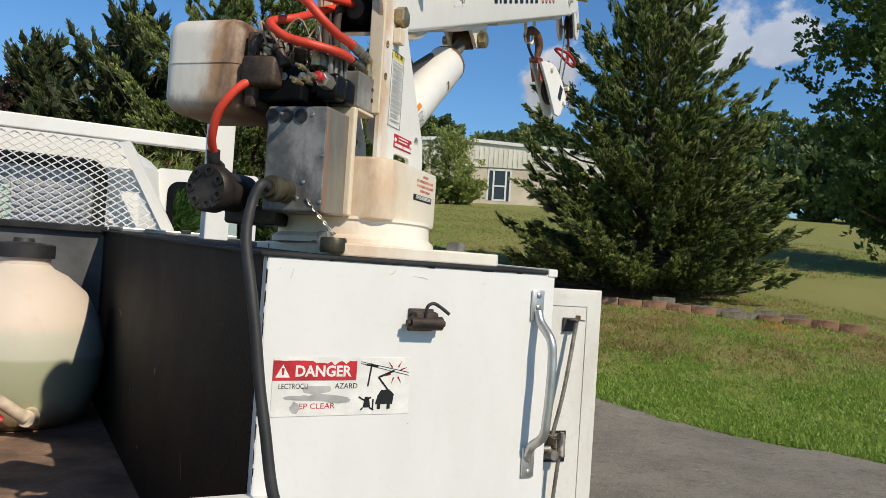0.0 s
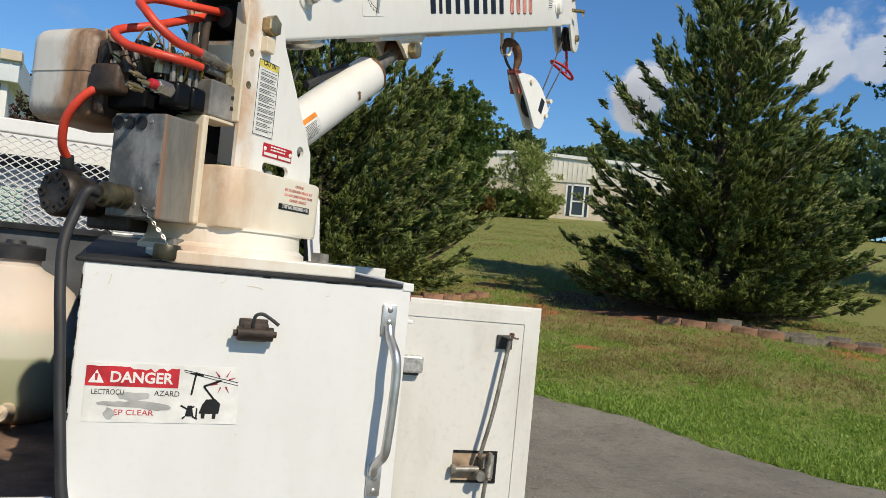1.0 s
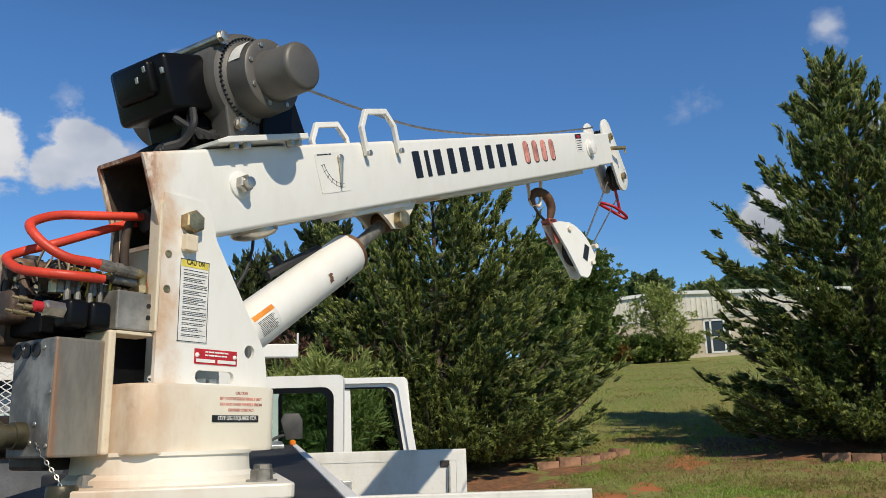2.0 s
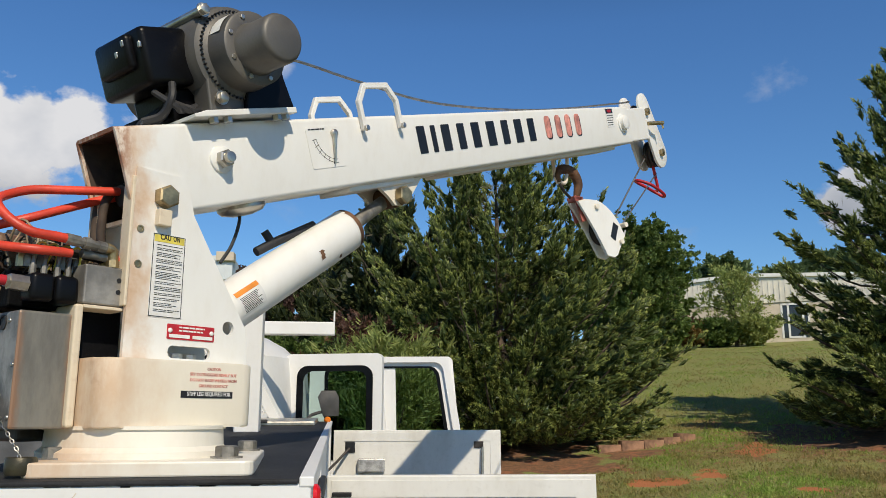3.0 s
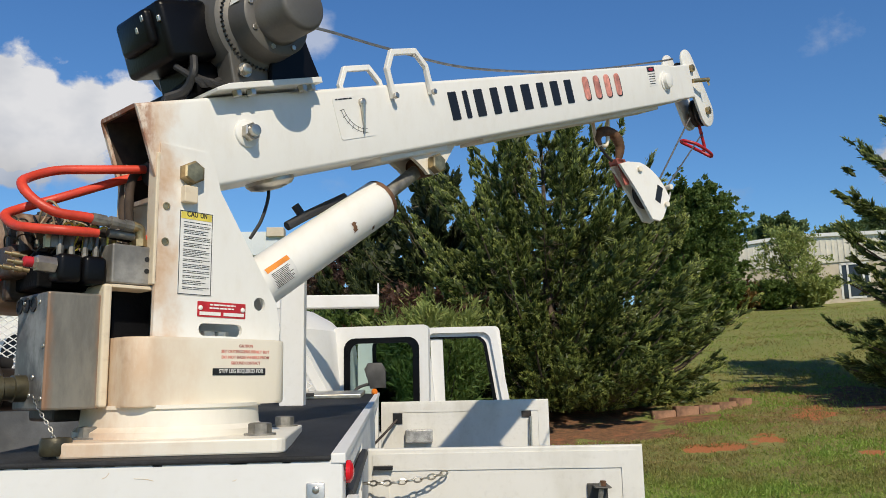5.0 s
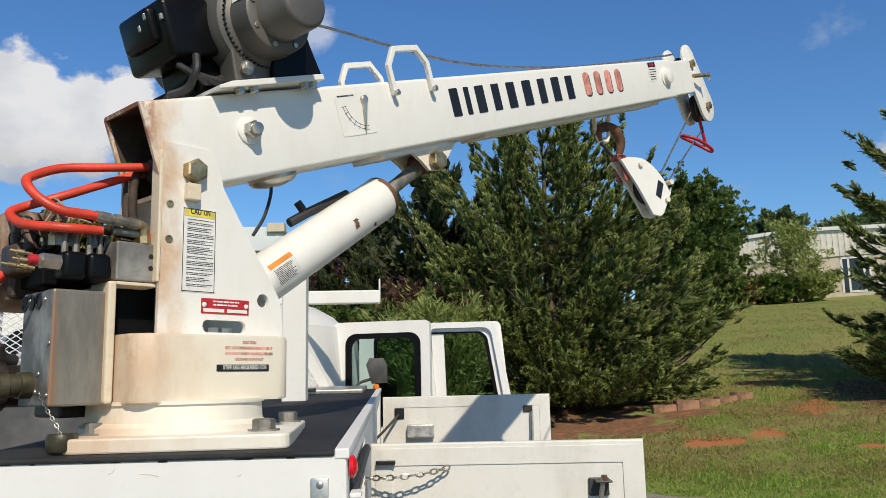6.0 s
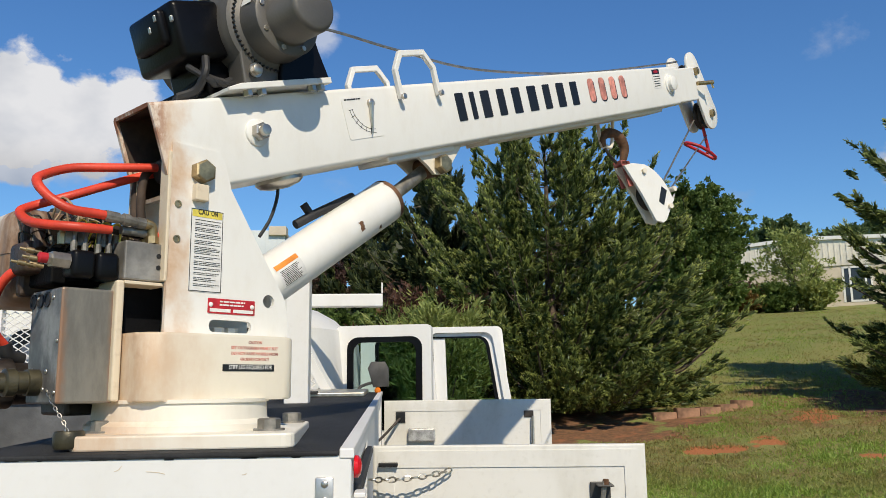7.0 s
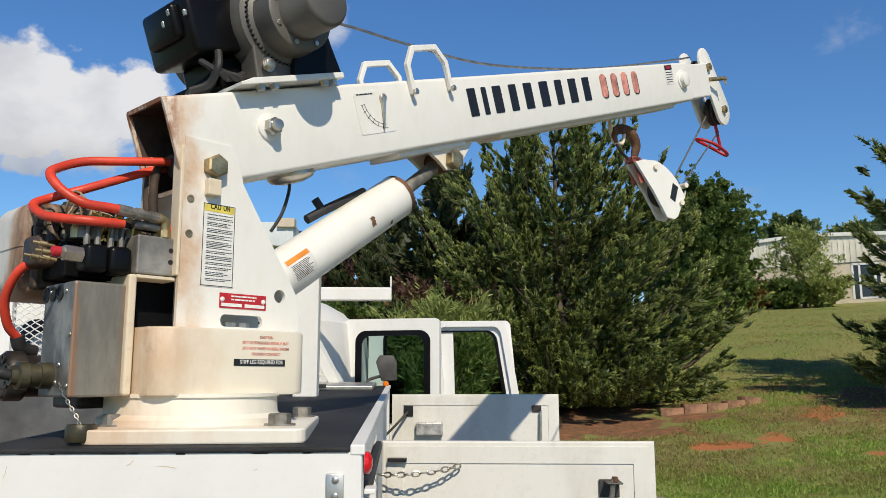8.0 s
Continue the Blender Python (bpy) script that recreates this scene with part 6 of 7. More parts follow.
for i in range(8):
    a, b = (K(rs.uniform(-0.12, 0.05), rs.uniform(0.20, 0.335), rs.uniform(1.77, 1.82)) for _ in range(2))
    tube(bm, [a, a.lerp(b, 0.3) + Vector((rs.uniform(-0.03, 0.0), rs.uniform(-0.02, 0.02), rs.uniform(0.03, 0.07))), a.lerp(b, 0.7) + Vector((0, 0, rs.uniform(0.0, 0.05))), b], rs.choice((0.0016, 0.0022)), 5, 6)
tagged(part_s("wire_tangle", bm, WIRE, valve), "tan wires looped over the valve bank", kind="stuff")
# grimy fittings between the valve bank and the tank
GRIME = plain("oily brown grime", (0.085, 0.055, 0.038), 0.55, 0.2, 0.45, 25, 110, 0.5)
for i in range(9):
    u, v, z = rs.uniform(-0.10, 0.02), rs.uniform(0.225, 0.318), rs.uniform(1.775, 1.80)
    r = rs.uniform(0.009, 0.016)
    bm = bmesh.new()
    lathe(bm, K(u, v, z - 0.01), (rs.uniform(-0.6, 0.2), rs.uniform(-0.5, 0.5), 1), [(0, r), (0.012, r), (0.013, r * 0.7), (0.03, r * 0.7), (0.031, r * 0.9), (0.04, r * 0.85)], rs.choice((6, 6, 14)))
    part("fitting", bm, rs.choice((GRIME, GRIME, RUST, STEEL)), valve)
bm = bmesh.new()
box(bm, K(-0.105, 0.300, 1.70), K(0.05, 0.322, 1.835), 0.006)
part("tank_plate", bm, GRIME, valve, "oily brown mounting plate beside the tank")
bm = bmesh.new()
box(bm, K(-0.118, 0.255, 1.735), K(-0.07, 0.325, 1.79), 0.010, 3)
part_s("hose_manifold", bm, GRIME, valve, "grimy hose manifold", 50)
# hose ends: sleeve, elbow and return line
bm = bmesh.new()
along = (K(0.036, 0.156, 1.822) - K(-0.035, 0.152, 1.826)).normalized()
lathe(bm, K(-0.035, 0.152, 1.826), along, [(0, 0.0095), (0.024, 0.0095), (0.0245, 0.0075), (0.031, 0.0075), (0.0315, 0.0105), (0.043, 0.0105), (0.0435, 0.008), (0.056, 0.008), (0.0565, 0.0098), (0.071, 0.0098)], 10)
hose_end = part_s("hose_end", bm, DULL, valve, "dull steel hose end with collars", 30)
bm = bmesh.new()
tube(bm, [K(0.036, 0.156, 1.823), K(0.05, 0.158, 1.820), K(0.053, 0.159, 1.806), K(0.053, 0.159, 1.799)], 0.0088, 12)
rod(bm, K(0.053, 0.159, 1.802), K(0.053, 0.159, 1.790), 0.0108, segs=6)
part_s("elbow", bm, BRASS, hose_end, "brass elbow", 30)
for pts, r, mat in (([K(0.0, 0.165, 1.808), K(0.03, 0.166, 1.808), K(0.06, 0.168, 1.807)], 0.0075, DULL), ([K(0.058, 0.168, 1.807), K(0.09, 0.17, 1.803), K(0.13, 0.18, 1.79)], 0.0078, RED_HOSE)):
    bm = bmesh.new()
    tube(bm, pts, r, 12)
    part_s("return_line", bm, mat, valve, "short return hose with a metal end")
for pts, r in (([K(-0.03, 0.185, 1.812), K(0.03, 0.19, 1.81), K(0.07, 0.195, 1.807)], 0.008), ([K(-0.06, 0.20, 1.80), K(0.02, 0.215, 1.797), K(0.075, 0.21, 1.792)], 0.009)):
    bm = bmesh.new()
    tube(bm, pts, r, 10)
    part_s("hard_line", bm, DARK_METAL, valve)
for name, pts in (("hose", [K(0.09, 0.215, 1.943), K(0.0, 0.235, 1.930), K(-0.055, 0.248, 1.921), K(-0.100, 0.238, 1.900), K(-0.128, 0.198, 1.876), K(-0.118, 0.172, 1.848), K(-0.09, 0.155, 1.829), K(-0.050, 0.152, 1.827), K(-0.033, 0.152, 1.826)]),
                  ("hose", [K(0.10, 0.242, 1.940), K(0.06, 0.253, 1.925), K(-0.05, 0.255, 1.874), K(-0.095, 0.277, 1.855), K(-0.127, 0.262, 1.836), K(-0.124, 0.232, 1.816), K(-0.112, 0.19, 1.806), K(-0.075, 0.158, 1.802), K(-0.02, 0.16, 1.805)]),
                  ("hose", [K(-0.088, 0.290, 1.755), K(-0.118, 0.318, 1.735), K(-0.128, 0.352, 1.69), K(-0.115, 0.372, 1.645), K(-0.092, 0.382, 1.62)])):
    bm = bmesh.new()
    tube(bm, pts, 0.0078, 14, 12)
    part_s(name, bm, RED_HOSE, crane, "orange-red sleeved hydraulic hose")
bm = bmesh.new()
tube(bm, [K(-0.094, 0.381, 1.624), K(-0.085, 0.385, 1.605), K(-0.06, 0.39, 1.598)], 0.012, 12)
part_s("elbow", bm, RUBBER, pump)

# what shows in the boom's open end
bm = bmesh.new()
lathe(bm, K(0.16, 0.21, 1.945), (-1, 0, -0.15), [(0, 0.026), (0.06, 0.028), (0.075, 0.02)], 24)
part_s("cylinder_end", bm, DARK_METAL, boom, "dirty cylinder end inside the boom")
bm = bmesh.new()
for dv in (0.0, 0.022):
    tube(bm, [K(0.10, 0.25 - dv, 1.955), K(0.074, 0.258 - dv, 1.93), K(0.068, 0.258 - dv, 1.87), K(0.075, 0.25 - dv, 1.80)], 0.008, 10)
part_s("inner_hose", bm, BOOM_INSIDE, boom)

# pump motor face bolts and reservoir neck
for i in range(7):
    a = 2 * math.pi * i / 7
    bm = bmesh.new()
    lathe(bm, K(-0.1145, 0.378 + 0.030 * math.cos(a), 1.556 + 0.030 * math.sin(a)), (-1, 0, 0), [(0, 0.0085), (0.004, 0.0085), (0.004, 0.005), (0.0008, 0.005)], 14)
    part_s("motor_bolt", bm, DARK_METAL, pump)
bm = bmesh.new()
box(bm, K(-0.02, 0.29, 1.50), K(0.05, 0.40, 1.535), 0.006)
part("pump_body", bm, DARK_METAL, pump)
bm = bmesh.new()
box(bm, K(0.0, 0.28, 1.535), K(0.05, 0.33, 1.72), 0.006)
part("pump_manifold", bm, DARK_METAL, pump)
# near-black block put in for the shade between the mast plates
bm = bmesh.new()
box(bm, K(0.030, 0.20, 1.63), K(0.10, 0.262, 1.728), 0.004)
part("mast_shade", bm, SHADE_BLACK, crane, "near-black block standing for the mast's shaded hollow")
bm = bmesh.new()
lathe(bm, K(-0.01, 0.40, 1.86), (0, 0, 1), [(0, 0.02), (0.012, 0.02), (0.013, 0.016), (0.018, 0.015)], 24)
part_s("filler_cap", bm, RUBBER, reservoir, "black filler cap")
bm = bmesh.new()
o = round_rect(-0.1165, 0.3235, 0.0565, 0.4915, 0.034, 8)
i_ = round_rect(-0.113, 0.327, 0.053, 0.488, 0.031, 8)
frame_prism(bm, o, i_, 0.003, lambda a, b, c: K(a, b, 1.777 + c))
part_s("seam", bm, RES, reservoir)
bm = bmesh.new()
box(bm, K(-0.02, 0.305, 1.66), K(0.05, 0.326, 1.86), 0.004)
part("tank_bracket", bm, DARK_METAL, reservoir)

# ---- hook block hanging from the boom ----
hp = Vector((1.116, 1.367, 2.392))
block = thing("hook_block", Matrix.Translation(hp) @ Matrix.Rotation(radians(26.0), 4, "Z") @ Matrix.Scale(0.9, 4), "white double-cheek hook block with a rusty hook, hanging from the boom", "hook block")
bm = bmesh.new()
tube(bm, [(-0.122, 0, 0.075), (-0.100, 0, -0.055), (-0.075, 0, -0.066), (-0.048, 0, -0.052), (-0.036, 0, 0.090)], 0.007, 10, 8)
part_s("hanger", bm, CREAM, block, "cream bent-bar hanger")
bm = bmesh.new()
tube(bm, [(-0.088, 0, -0.070), (-0.094, 0, -0.036), (-0.062, 0, -0.012), (-0.012, 0, -0.020), (0.012, 0, -0.058), (0.006, 0, -0.098), (-0.004, 0, -0.125)], lambda f: 0.010 + 0.0095 * math.sin(math.pi * min(1, f * 1.05)) ** 0.8, 14, 8)
part_s("hook", bm, RUST, block, "rusty brown forged hook")
bm = bmesh.new()
tube(bm, [(-0.084, 0, -0.072), (-0.06, 0, -0.10), (-0.03, 0, -0.122)], 0.006, 8)
part_s("hook_latch", bm, DARK_METAL, block)
PINK = plain("faded red clevis paint", (0.42, 0.12, 0.09), 0.6, 0.1, 0.3, 30, 120)
bm = bmesh.new()
for dy in (-0.022, 0.016):
    prism(bm, [(-0.03, -0.12), (0.014, -0.115), (0.034, -0.17), (0.028, -0.21), (0.008, -0.215), (-0.012, -0.16)], 0.006, lambda a, b, c: Vector((a, dy + c, b)), 0.001)
box(bm, (-0.026, -0.022, -0.135), (0.012, 0.022, -0.115), 0.003)
part("clevis", bm, PINK, block, "faded red clevis")
fan = [(-0.028, -0.142), (0.012, -0.128)] + [(0.030 + 0.20 * math.cos(radians(a)), -0.345 + 0.225 * math.sin(radians(a))) for a in range(78, 21, -6)] + [(0.222, -0.222), (0.205, -0.262), (0.172, -0.330), (0.155, -0.342), (0.118, -0.338), (0.052, -0.240)]
for dy in (-0.040, 0.008):
    bm = bmesh.new()
    prism(bm, fan, 0.012, lambda a, b, c: Vector((a, dy + c, b)), 0.002)
    part("cheek_plate", bm, CREAM if dy > 0 else CRANE_WHITE, block, "white cheek plate")
bm = bmesh.new()
lathe(bm, (0.125, -0.026, -0.232), (0, 1, 0), [(0, 0.060), (0.006, 0.060), (0.016, 0.050), (0.026, 0.060), (0.032, 0.060)], 32)
part_s("block_sheave", bm, DARK_METAL, block)
for a, b in ((0.065, -0.152), (0.214, -0.205), (0.19, -0.275)):
    bm = bmesh.new()
    rod(bm, (a, -0.050, b), (a, 0.030, b), 0.010, segs=14)
    part_s("block_bolt", bm, CREAM, block)
bm = bmesh.new()
prism(bm, [(0.135, -0.262), (0.160, -0.275), (0.178, -0.215), (0.152, -0.202)], 0.0012, lambda a, b, c: Vector((a, -0.0402 - c, b)))
part("block_sticker", bm, INK, block)
bm = bmesh.new()
turn_in = block.matrix_world.inverted() @ crane.matrix_world
tube(bm, [(0.205, 0.0, -0.165), turn_in @ B(2.295, -0.09)], 0.0035, 6, smooth=False)
tube(bm, [(0.205, 0.0, -0.235), (0.225, 0.0, -0.21), turn_in @ B(2.385, -0.16)], 0.0035, 6, smooth=False)
part_s("hoist_line", bm, CABLE, block, "thin steel hoist lines up to the boom tip")
# red pull handle at the tip
hand = thing("limit_switch_bail", crane.matrix_world @ Matrix.Translation(B(2.36, -0.13)), "red dipped wire bail hanging at the boom tip", "bail")
bm = bmesh.new()
tube(bm, [(0.0, 0, 0.02), (0.03, 0.0, -0.05), (0.05, 0.0, -0.10), (0.03, 0, -0.125)], 0.008, 10)
tube(bm, [(0.03, 0.01, -0.125), (-0.03, 0.03, -0.108), (-0.10, 0.05, -0.092), (-0.125, 0.02, -0.098), (-0.09, -0.03, -0.122), (0.0, -0.05, -0.150), (0.045, -0.03, -0.154), (0.03, 0.01, -0.125)], 0.008, 10)
bmesh.ops.scale(bm, vec=(0.8, 0.8, 0.8), verts=bm.verts)
part_s("bail", bm, RED, hand)

# ---- trees ----
def leaf_material(name, dark, light, tip, through=0.3, scale=1.1, pale=None, lit_tip=None):
    m, nt = material(name)
    k = Nodes(nt)
    one = k.island()
    broad = k.noise(k.position(), scale, 3)
    col = k.mix(one, dark, light)
    col = k.mix(k.math("MULTIPLY", k.step(broad, 0.4, 0.7), 0.5), col, tip)
    # lit look painted in: colour lightens from a branchlet's root to its point
    if lit_tip:
        lit_attr = k.n.new("ShaderNodeAttribute")
        lit_attr.attribute_name = "lit_tip"
        col = k.mix(k.step(lit_attr.outputs["Fac"], 0.25, 0.8), col, lit_tip)
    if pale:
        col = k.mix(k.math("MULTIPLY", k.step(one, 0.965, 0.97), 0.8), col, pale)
    # cores, marked -1, carry the crown's inner shade as a dark colour
    if lit_tip:
        col = k.mix(k.step(lit_attr.outputs["Fac"], -0.4, -0.6), col, tuple(0.7 * c for c in dark))
    diff = k.surface(col, 0.55, 0.0, None, Specular_IOR_Level=0.35)
    tr = k.n.new("ShaderNodeBsdfTranslucent")
    k.put(tr.inputs["Color"], col)
    mixer = k.n.new("ShaderNodeMixShader")
    mixer.inputs[0].default_value = through
    k.l.new(diff, mixer.inputs[1])
    k.l.new(tr.outputs[0], mixer.inputs[2])
    k.done(mixer.outputs[0])
    return m


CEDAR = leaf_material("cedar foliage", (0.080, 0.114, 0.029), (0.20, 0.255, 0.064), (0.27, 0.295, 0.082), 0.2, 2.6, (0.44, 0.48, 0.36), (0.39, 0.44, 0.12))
BROAD = leaf_material("broad leaf foliage", (0.060, 0.105, 0.028), (0.150, 0.225, 0.055), (0.19, 0.26, 0.075), 0.34, 1.1)
PALE = leaf_material("pale shrub foliage", (0.21, 0.27, 0.07), (0.39, 0.45, 0.15), (0.36, 0.37, 0.14), 0.4, 1.1)
THICKET = leaf_material("dark thicket foliage", (0.026, 0.042, 0.014), (0.075, 0.10, 0.03), (0.105, 0.105, 0.045), 0.12, 1.2, None, (0.11, 0.13, 0.042))
# haze of distance mixed into the greens: bluer than BROAD
FAR_LEAF = leaf_material("far foliage, haze in the colour", (0.075, 0.125, 0.05), (0.15, 0.215, 0.085), (0.19, 0.25, 0.10), 0.35, 0.5)
BROWN = leaf_material("red-brown shrub foliage", (0.07, 0.035, 0.03), (0.16, 0.08, 0.05), (0.2, 0.13, 0.05), 0.3, 1.1)
DRY = leaf_material("dead cedar twigs", (0.10, 0.07, 0.045), (0.22, 0.16, 0.10), (0.26, 0.20, 0.13), 0.1, 1.5)
BARK = plain("grey-brown bark", (0.13, 0.095, 0.07), 0.9, 0.0, 0.4, 8, 60, 0.8, 0.02)


def sprays(rng, tips, ways, count, length, width, spread):
    """Leaf blades in tufts at the tips."""
    n = len(tips)
    ways = ways / (np.linalg.norm(ways, axis=1, keepdims=True) + 1e-9)
    axis = np.repeat(ways, count, 0)
    base = np.repeat(tips, count, 0) + rng.normal(0, length * 0.35, (n * count, 3))
    axis = axis + rng.normal(0, spread, (n * count, 3))
    axis /= np.linalg.norm(axis, axis=1, keepdims=True) + 1e-9
    side = np.cross(axis, rng.normal(0, 1, (n * count, 3)))
    side /= np.linalg.norm(side, axis=1, keepdims=True) + 1e-9
    ln = length * rng.uniform(0.6, 1.4, (n * count, 1))
    wd = width * rng.uniform(0.6, 1.4, (n * count, 1))
    m = base + axis * ln * 0.45
    vs = np.stack([base, m + side * wd, base + axis * ln, m - side * wd], 1).reshape(-1, 3)
    i = np.arange(n * count)[:, None] * 4
    return vs, np.concatenate([i + [0, 1, 2], i + [0, 2, 3]], 1).reshape(-1, 3)


def tree(name, label, x, y, height, radius, seed, mat, shape, branches=120, twigs=14, blades=14, blade=(0.13, 0.022), up=0.45, low=0.06, spread=0.55, group=""):
    """A trunk with limbs, and a crown of leaf tufts along them. shape(f) gives the crown's reach at the fraction f of its height."""
    rng = np.random.default_rng(seed)
    z0 = ground_at(x, y)
    ob = thing(name, pose(x, y, z0 - 0.05), label, "tree" if "tree" in name or "cedar" in name else "shrub", group)
    bm = bmesh.new()
    lean = rng.normal(0, 0.02, 2)
    r0 = height * 0.022 + 0.03
    tube(bm, [(lean[0] * height * f, lean[1] * height * f, height * f * 0.93) for f in (0, 0.25, 0.5, 0.75, 1.0)], lambda f: r0 * (1 - 0.93 * f) + 0.006, 8, 4)
    tips, ways = [], []
    for b in range(branches):
        f = low + (0.985 - low) * ((b + rng.uniform(0, 1)) / branches) ** 0.9
        az = b * 2.39996 + rng.normal(0, 0.35)
        reach = radius * shape(f) * rng.choice([rng.uniform(0.55, 0.9), rng.uniform(0.85, 1.12)], p=[0.45, 0.55])
        out = np.array([math.cos(az), math.sin(az), 0.0])
        z = height * f * 0.93
        rise_to = up * reach * rng.uniform(0.5, 1.3)
        p0 = np.array([lean[0] * z, lean[1] * z, z])
        p1 = p0 + out * reach * 0.55 + np.array([0, 0, rise_to * 0.3])
        p2 = p0 + out * reach + np.array([0, 0, rise_to])
        if b % 3 == 0:
            rb = max(0.007, r0 * 0.35 * (1 - f))
            tube(bm, [p0, p1, p2], lambda q: rb * (1 - 0.8 * q) + 0.004, 5, 4)
        t = 1 - rng.uniform(0, 1, twigs) ** 1.35 * 0.82
        t = t[:, None]
        c = (1 - t) ** 2 * p0 + 2 * t * (1 - t) * p1 + t**2 * p2
        c += rng.normal(0, 0.16 * radius * 0.45, (twigs, 3)) * (0.35 + 0.65 * t) * np.array([1, 1, 0.8])
        w = 0.5 * out[None] + np.array([0, 0, 0.62]) + rng.normal(0, 0.33, (twigs, 3))
        tips.append(c)
        ways.append(w)
    part_s("trunk", bm, BARK, ob)
    tips, ways = np.concatenate(tips), np.concatenate(ways)
    keep = tips[:, 2] > 0.05
    vs, fs = sprays(rng, tips[keep], ways[keep], blades, blade[0], blade[1], spread)
    me = bpy.data.meshes.new("crown")
    me.from_pydata(vs.tolist(), [], fs.tolist())
    mesh_part("crown", me, mat, ob)
    return ob


def plumes(rng, at, way, size, fingers, blade):
    """Sprays of a cedar: each carries slim cord-like branchlets, three-sided and pointed. Returns the mesh and how lit
    each part is coloured.
    """
    n = len(at)
    way = way / np.linalg.norm(way, axis=1, keepdims=True)
    ln = np.repeat(size * rng.uniform(0.6, 1.4, (n, 1)), fingers, 0)
    axis = np.repeat(way, fingers, 0)
    m = n * fingers
    t = rng.uniform(0, 1, (m, 1)) ** 0.8
    radial = np.cross(axis, rng.normal(0, 1, (m, 3)))
    radial /= np.linalg.norm(radial, axis=1, keepdims=True) + 1e-9
    root = np.repeat(at, fingers, 0) + axis * ln * (t - 0.45) + radial * ln * 0.30 * (1.15 - t) * rng.uniform(0, 1, (m, 1)) ** 0.6
    to = axis * (0.75 + 0.4 * t) + radial * (0.95 - 0.7 * t) + np.array([0, 0, 0.10]) + rng.normal(0, 0.16, (m, 3))
    to /= np.linalg.norm(to, axis=1, keepdims=True)
    fl = blade[0] * rng.uniform(0.55, 1.5, (m, 1)) * (1.15 - 0.35 * t)
    wide = blade[1] * rng.uniform(0.7, 1.4, (m, 1))
    side = np.cross(to, rng.normal(0, 1, (m, 3)))
    side /= np.linalg.norm(side, axis=1, keepdims=True) + 1e-9
    other = np.cross(to, side)
    low = root + to * fl * 0.12
    ring = [low + wide * (math.cos(a) * side + math.sin(a) * other) for a in (0, 2.094, 4.189)]
    vs = np.stack([*ring, root + to * fl], 1).reshape(-1, 3)
    i = np.arange(m)[:, None] * 4
    fs = np.concatenate([i + [0, 1, 3], i + [1, 2, 3], i + [2, 0, 3]], 1).reshape(-1, 3)
    lit_tip = np.concatenate([0.55 * t, 0.55 * t, 0.55 * t, 0.35 + 0.65 * t], 1).reshape(-1)
    return vs, fs, lit_tip


def dense_cores(rng, at, way, length, girth, sides=4):
    """The close-packed foliage inside each spray, coloured as shaded: ragged four-sided spindles."""
    n = len(at)
    way = way / np.linalg.norm(way, axis=1, keepdims=True)
    side = np.cross(way, rng.normal(0, 1, (n, 3)))
    side /= np.linalg.norm(side, axis=1, keepdims=True) + 1e-9
    other = np.cross(way, side)
    wide = girth * rng.uniform(0.7, 1.3, (n, 1))
    ring = []
    for i in range(sides):
        a = 2 * math.pi * i / sides
        r = wide * rng.uniform(0.55, 1.25, (n, 1))
        ring.append(at + way * length * rng.uniform(-0.30, 0.15, (n, 1)) + r * (math.cos(a) * side + math.sin(a) * other))
    vs = np.stack([*ring, at - way * length * 0.6, at + way * length * 0.55], 1).reshape(-1, 3)
    base = np.arange(n)[:, None] * (sides + 2)
    fs = [base + f for i in range(sides) for f in ([i, (i + 1) % sides, sides + 1], [(i + 1) % sides, i, sides])]
    return vs, np.concatenate(fs, 1).reshape(-1, 3)


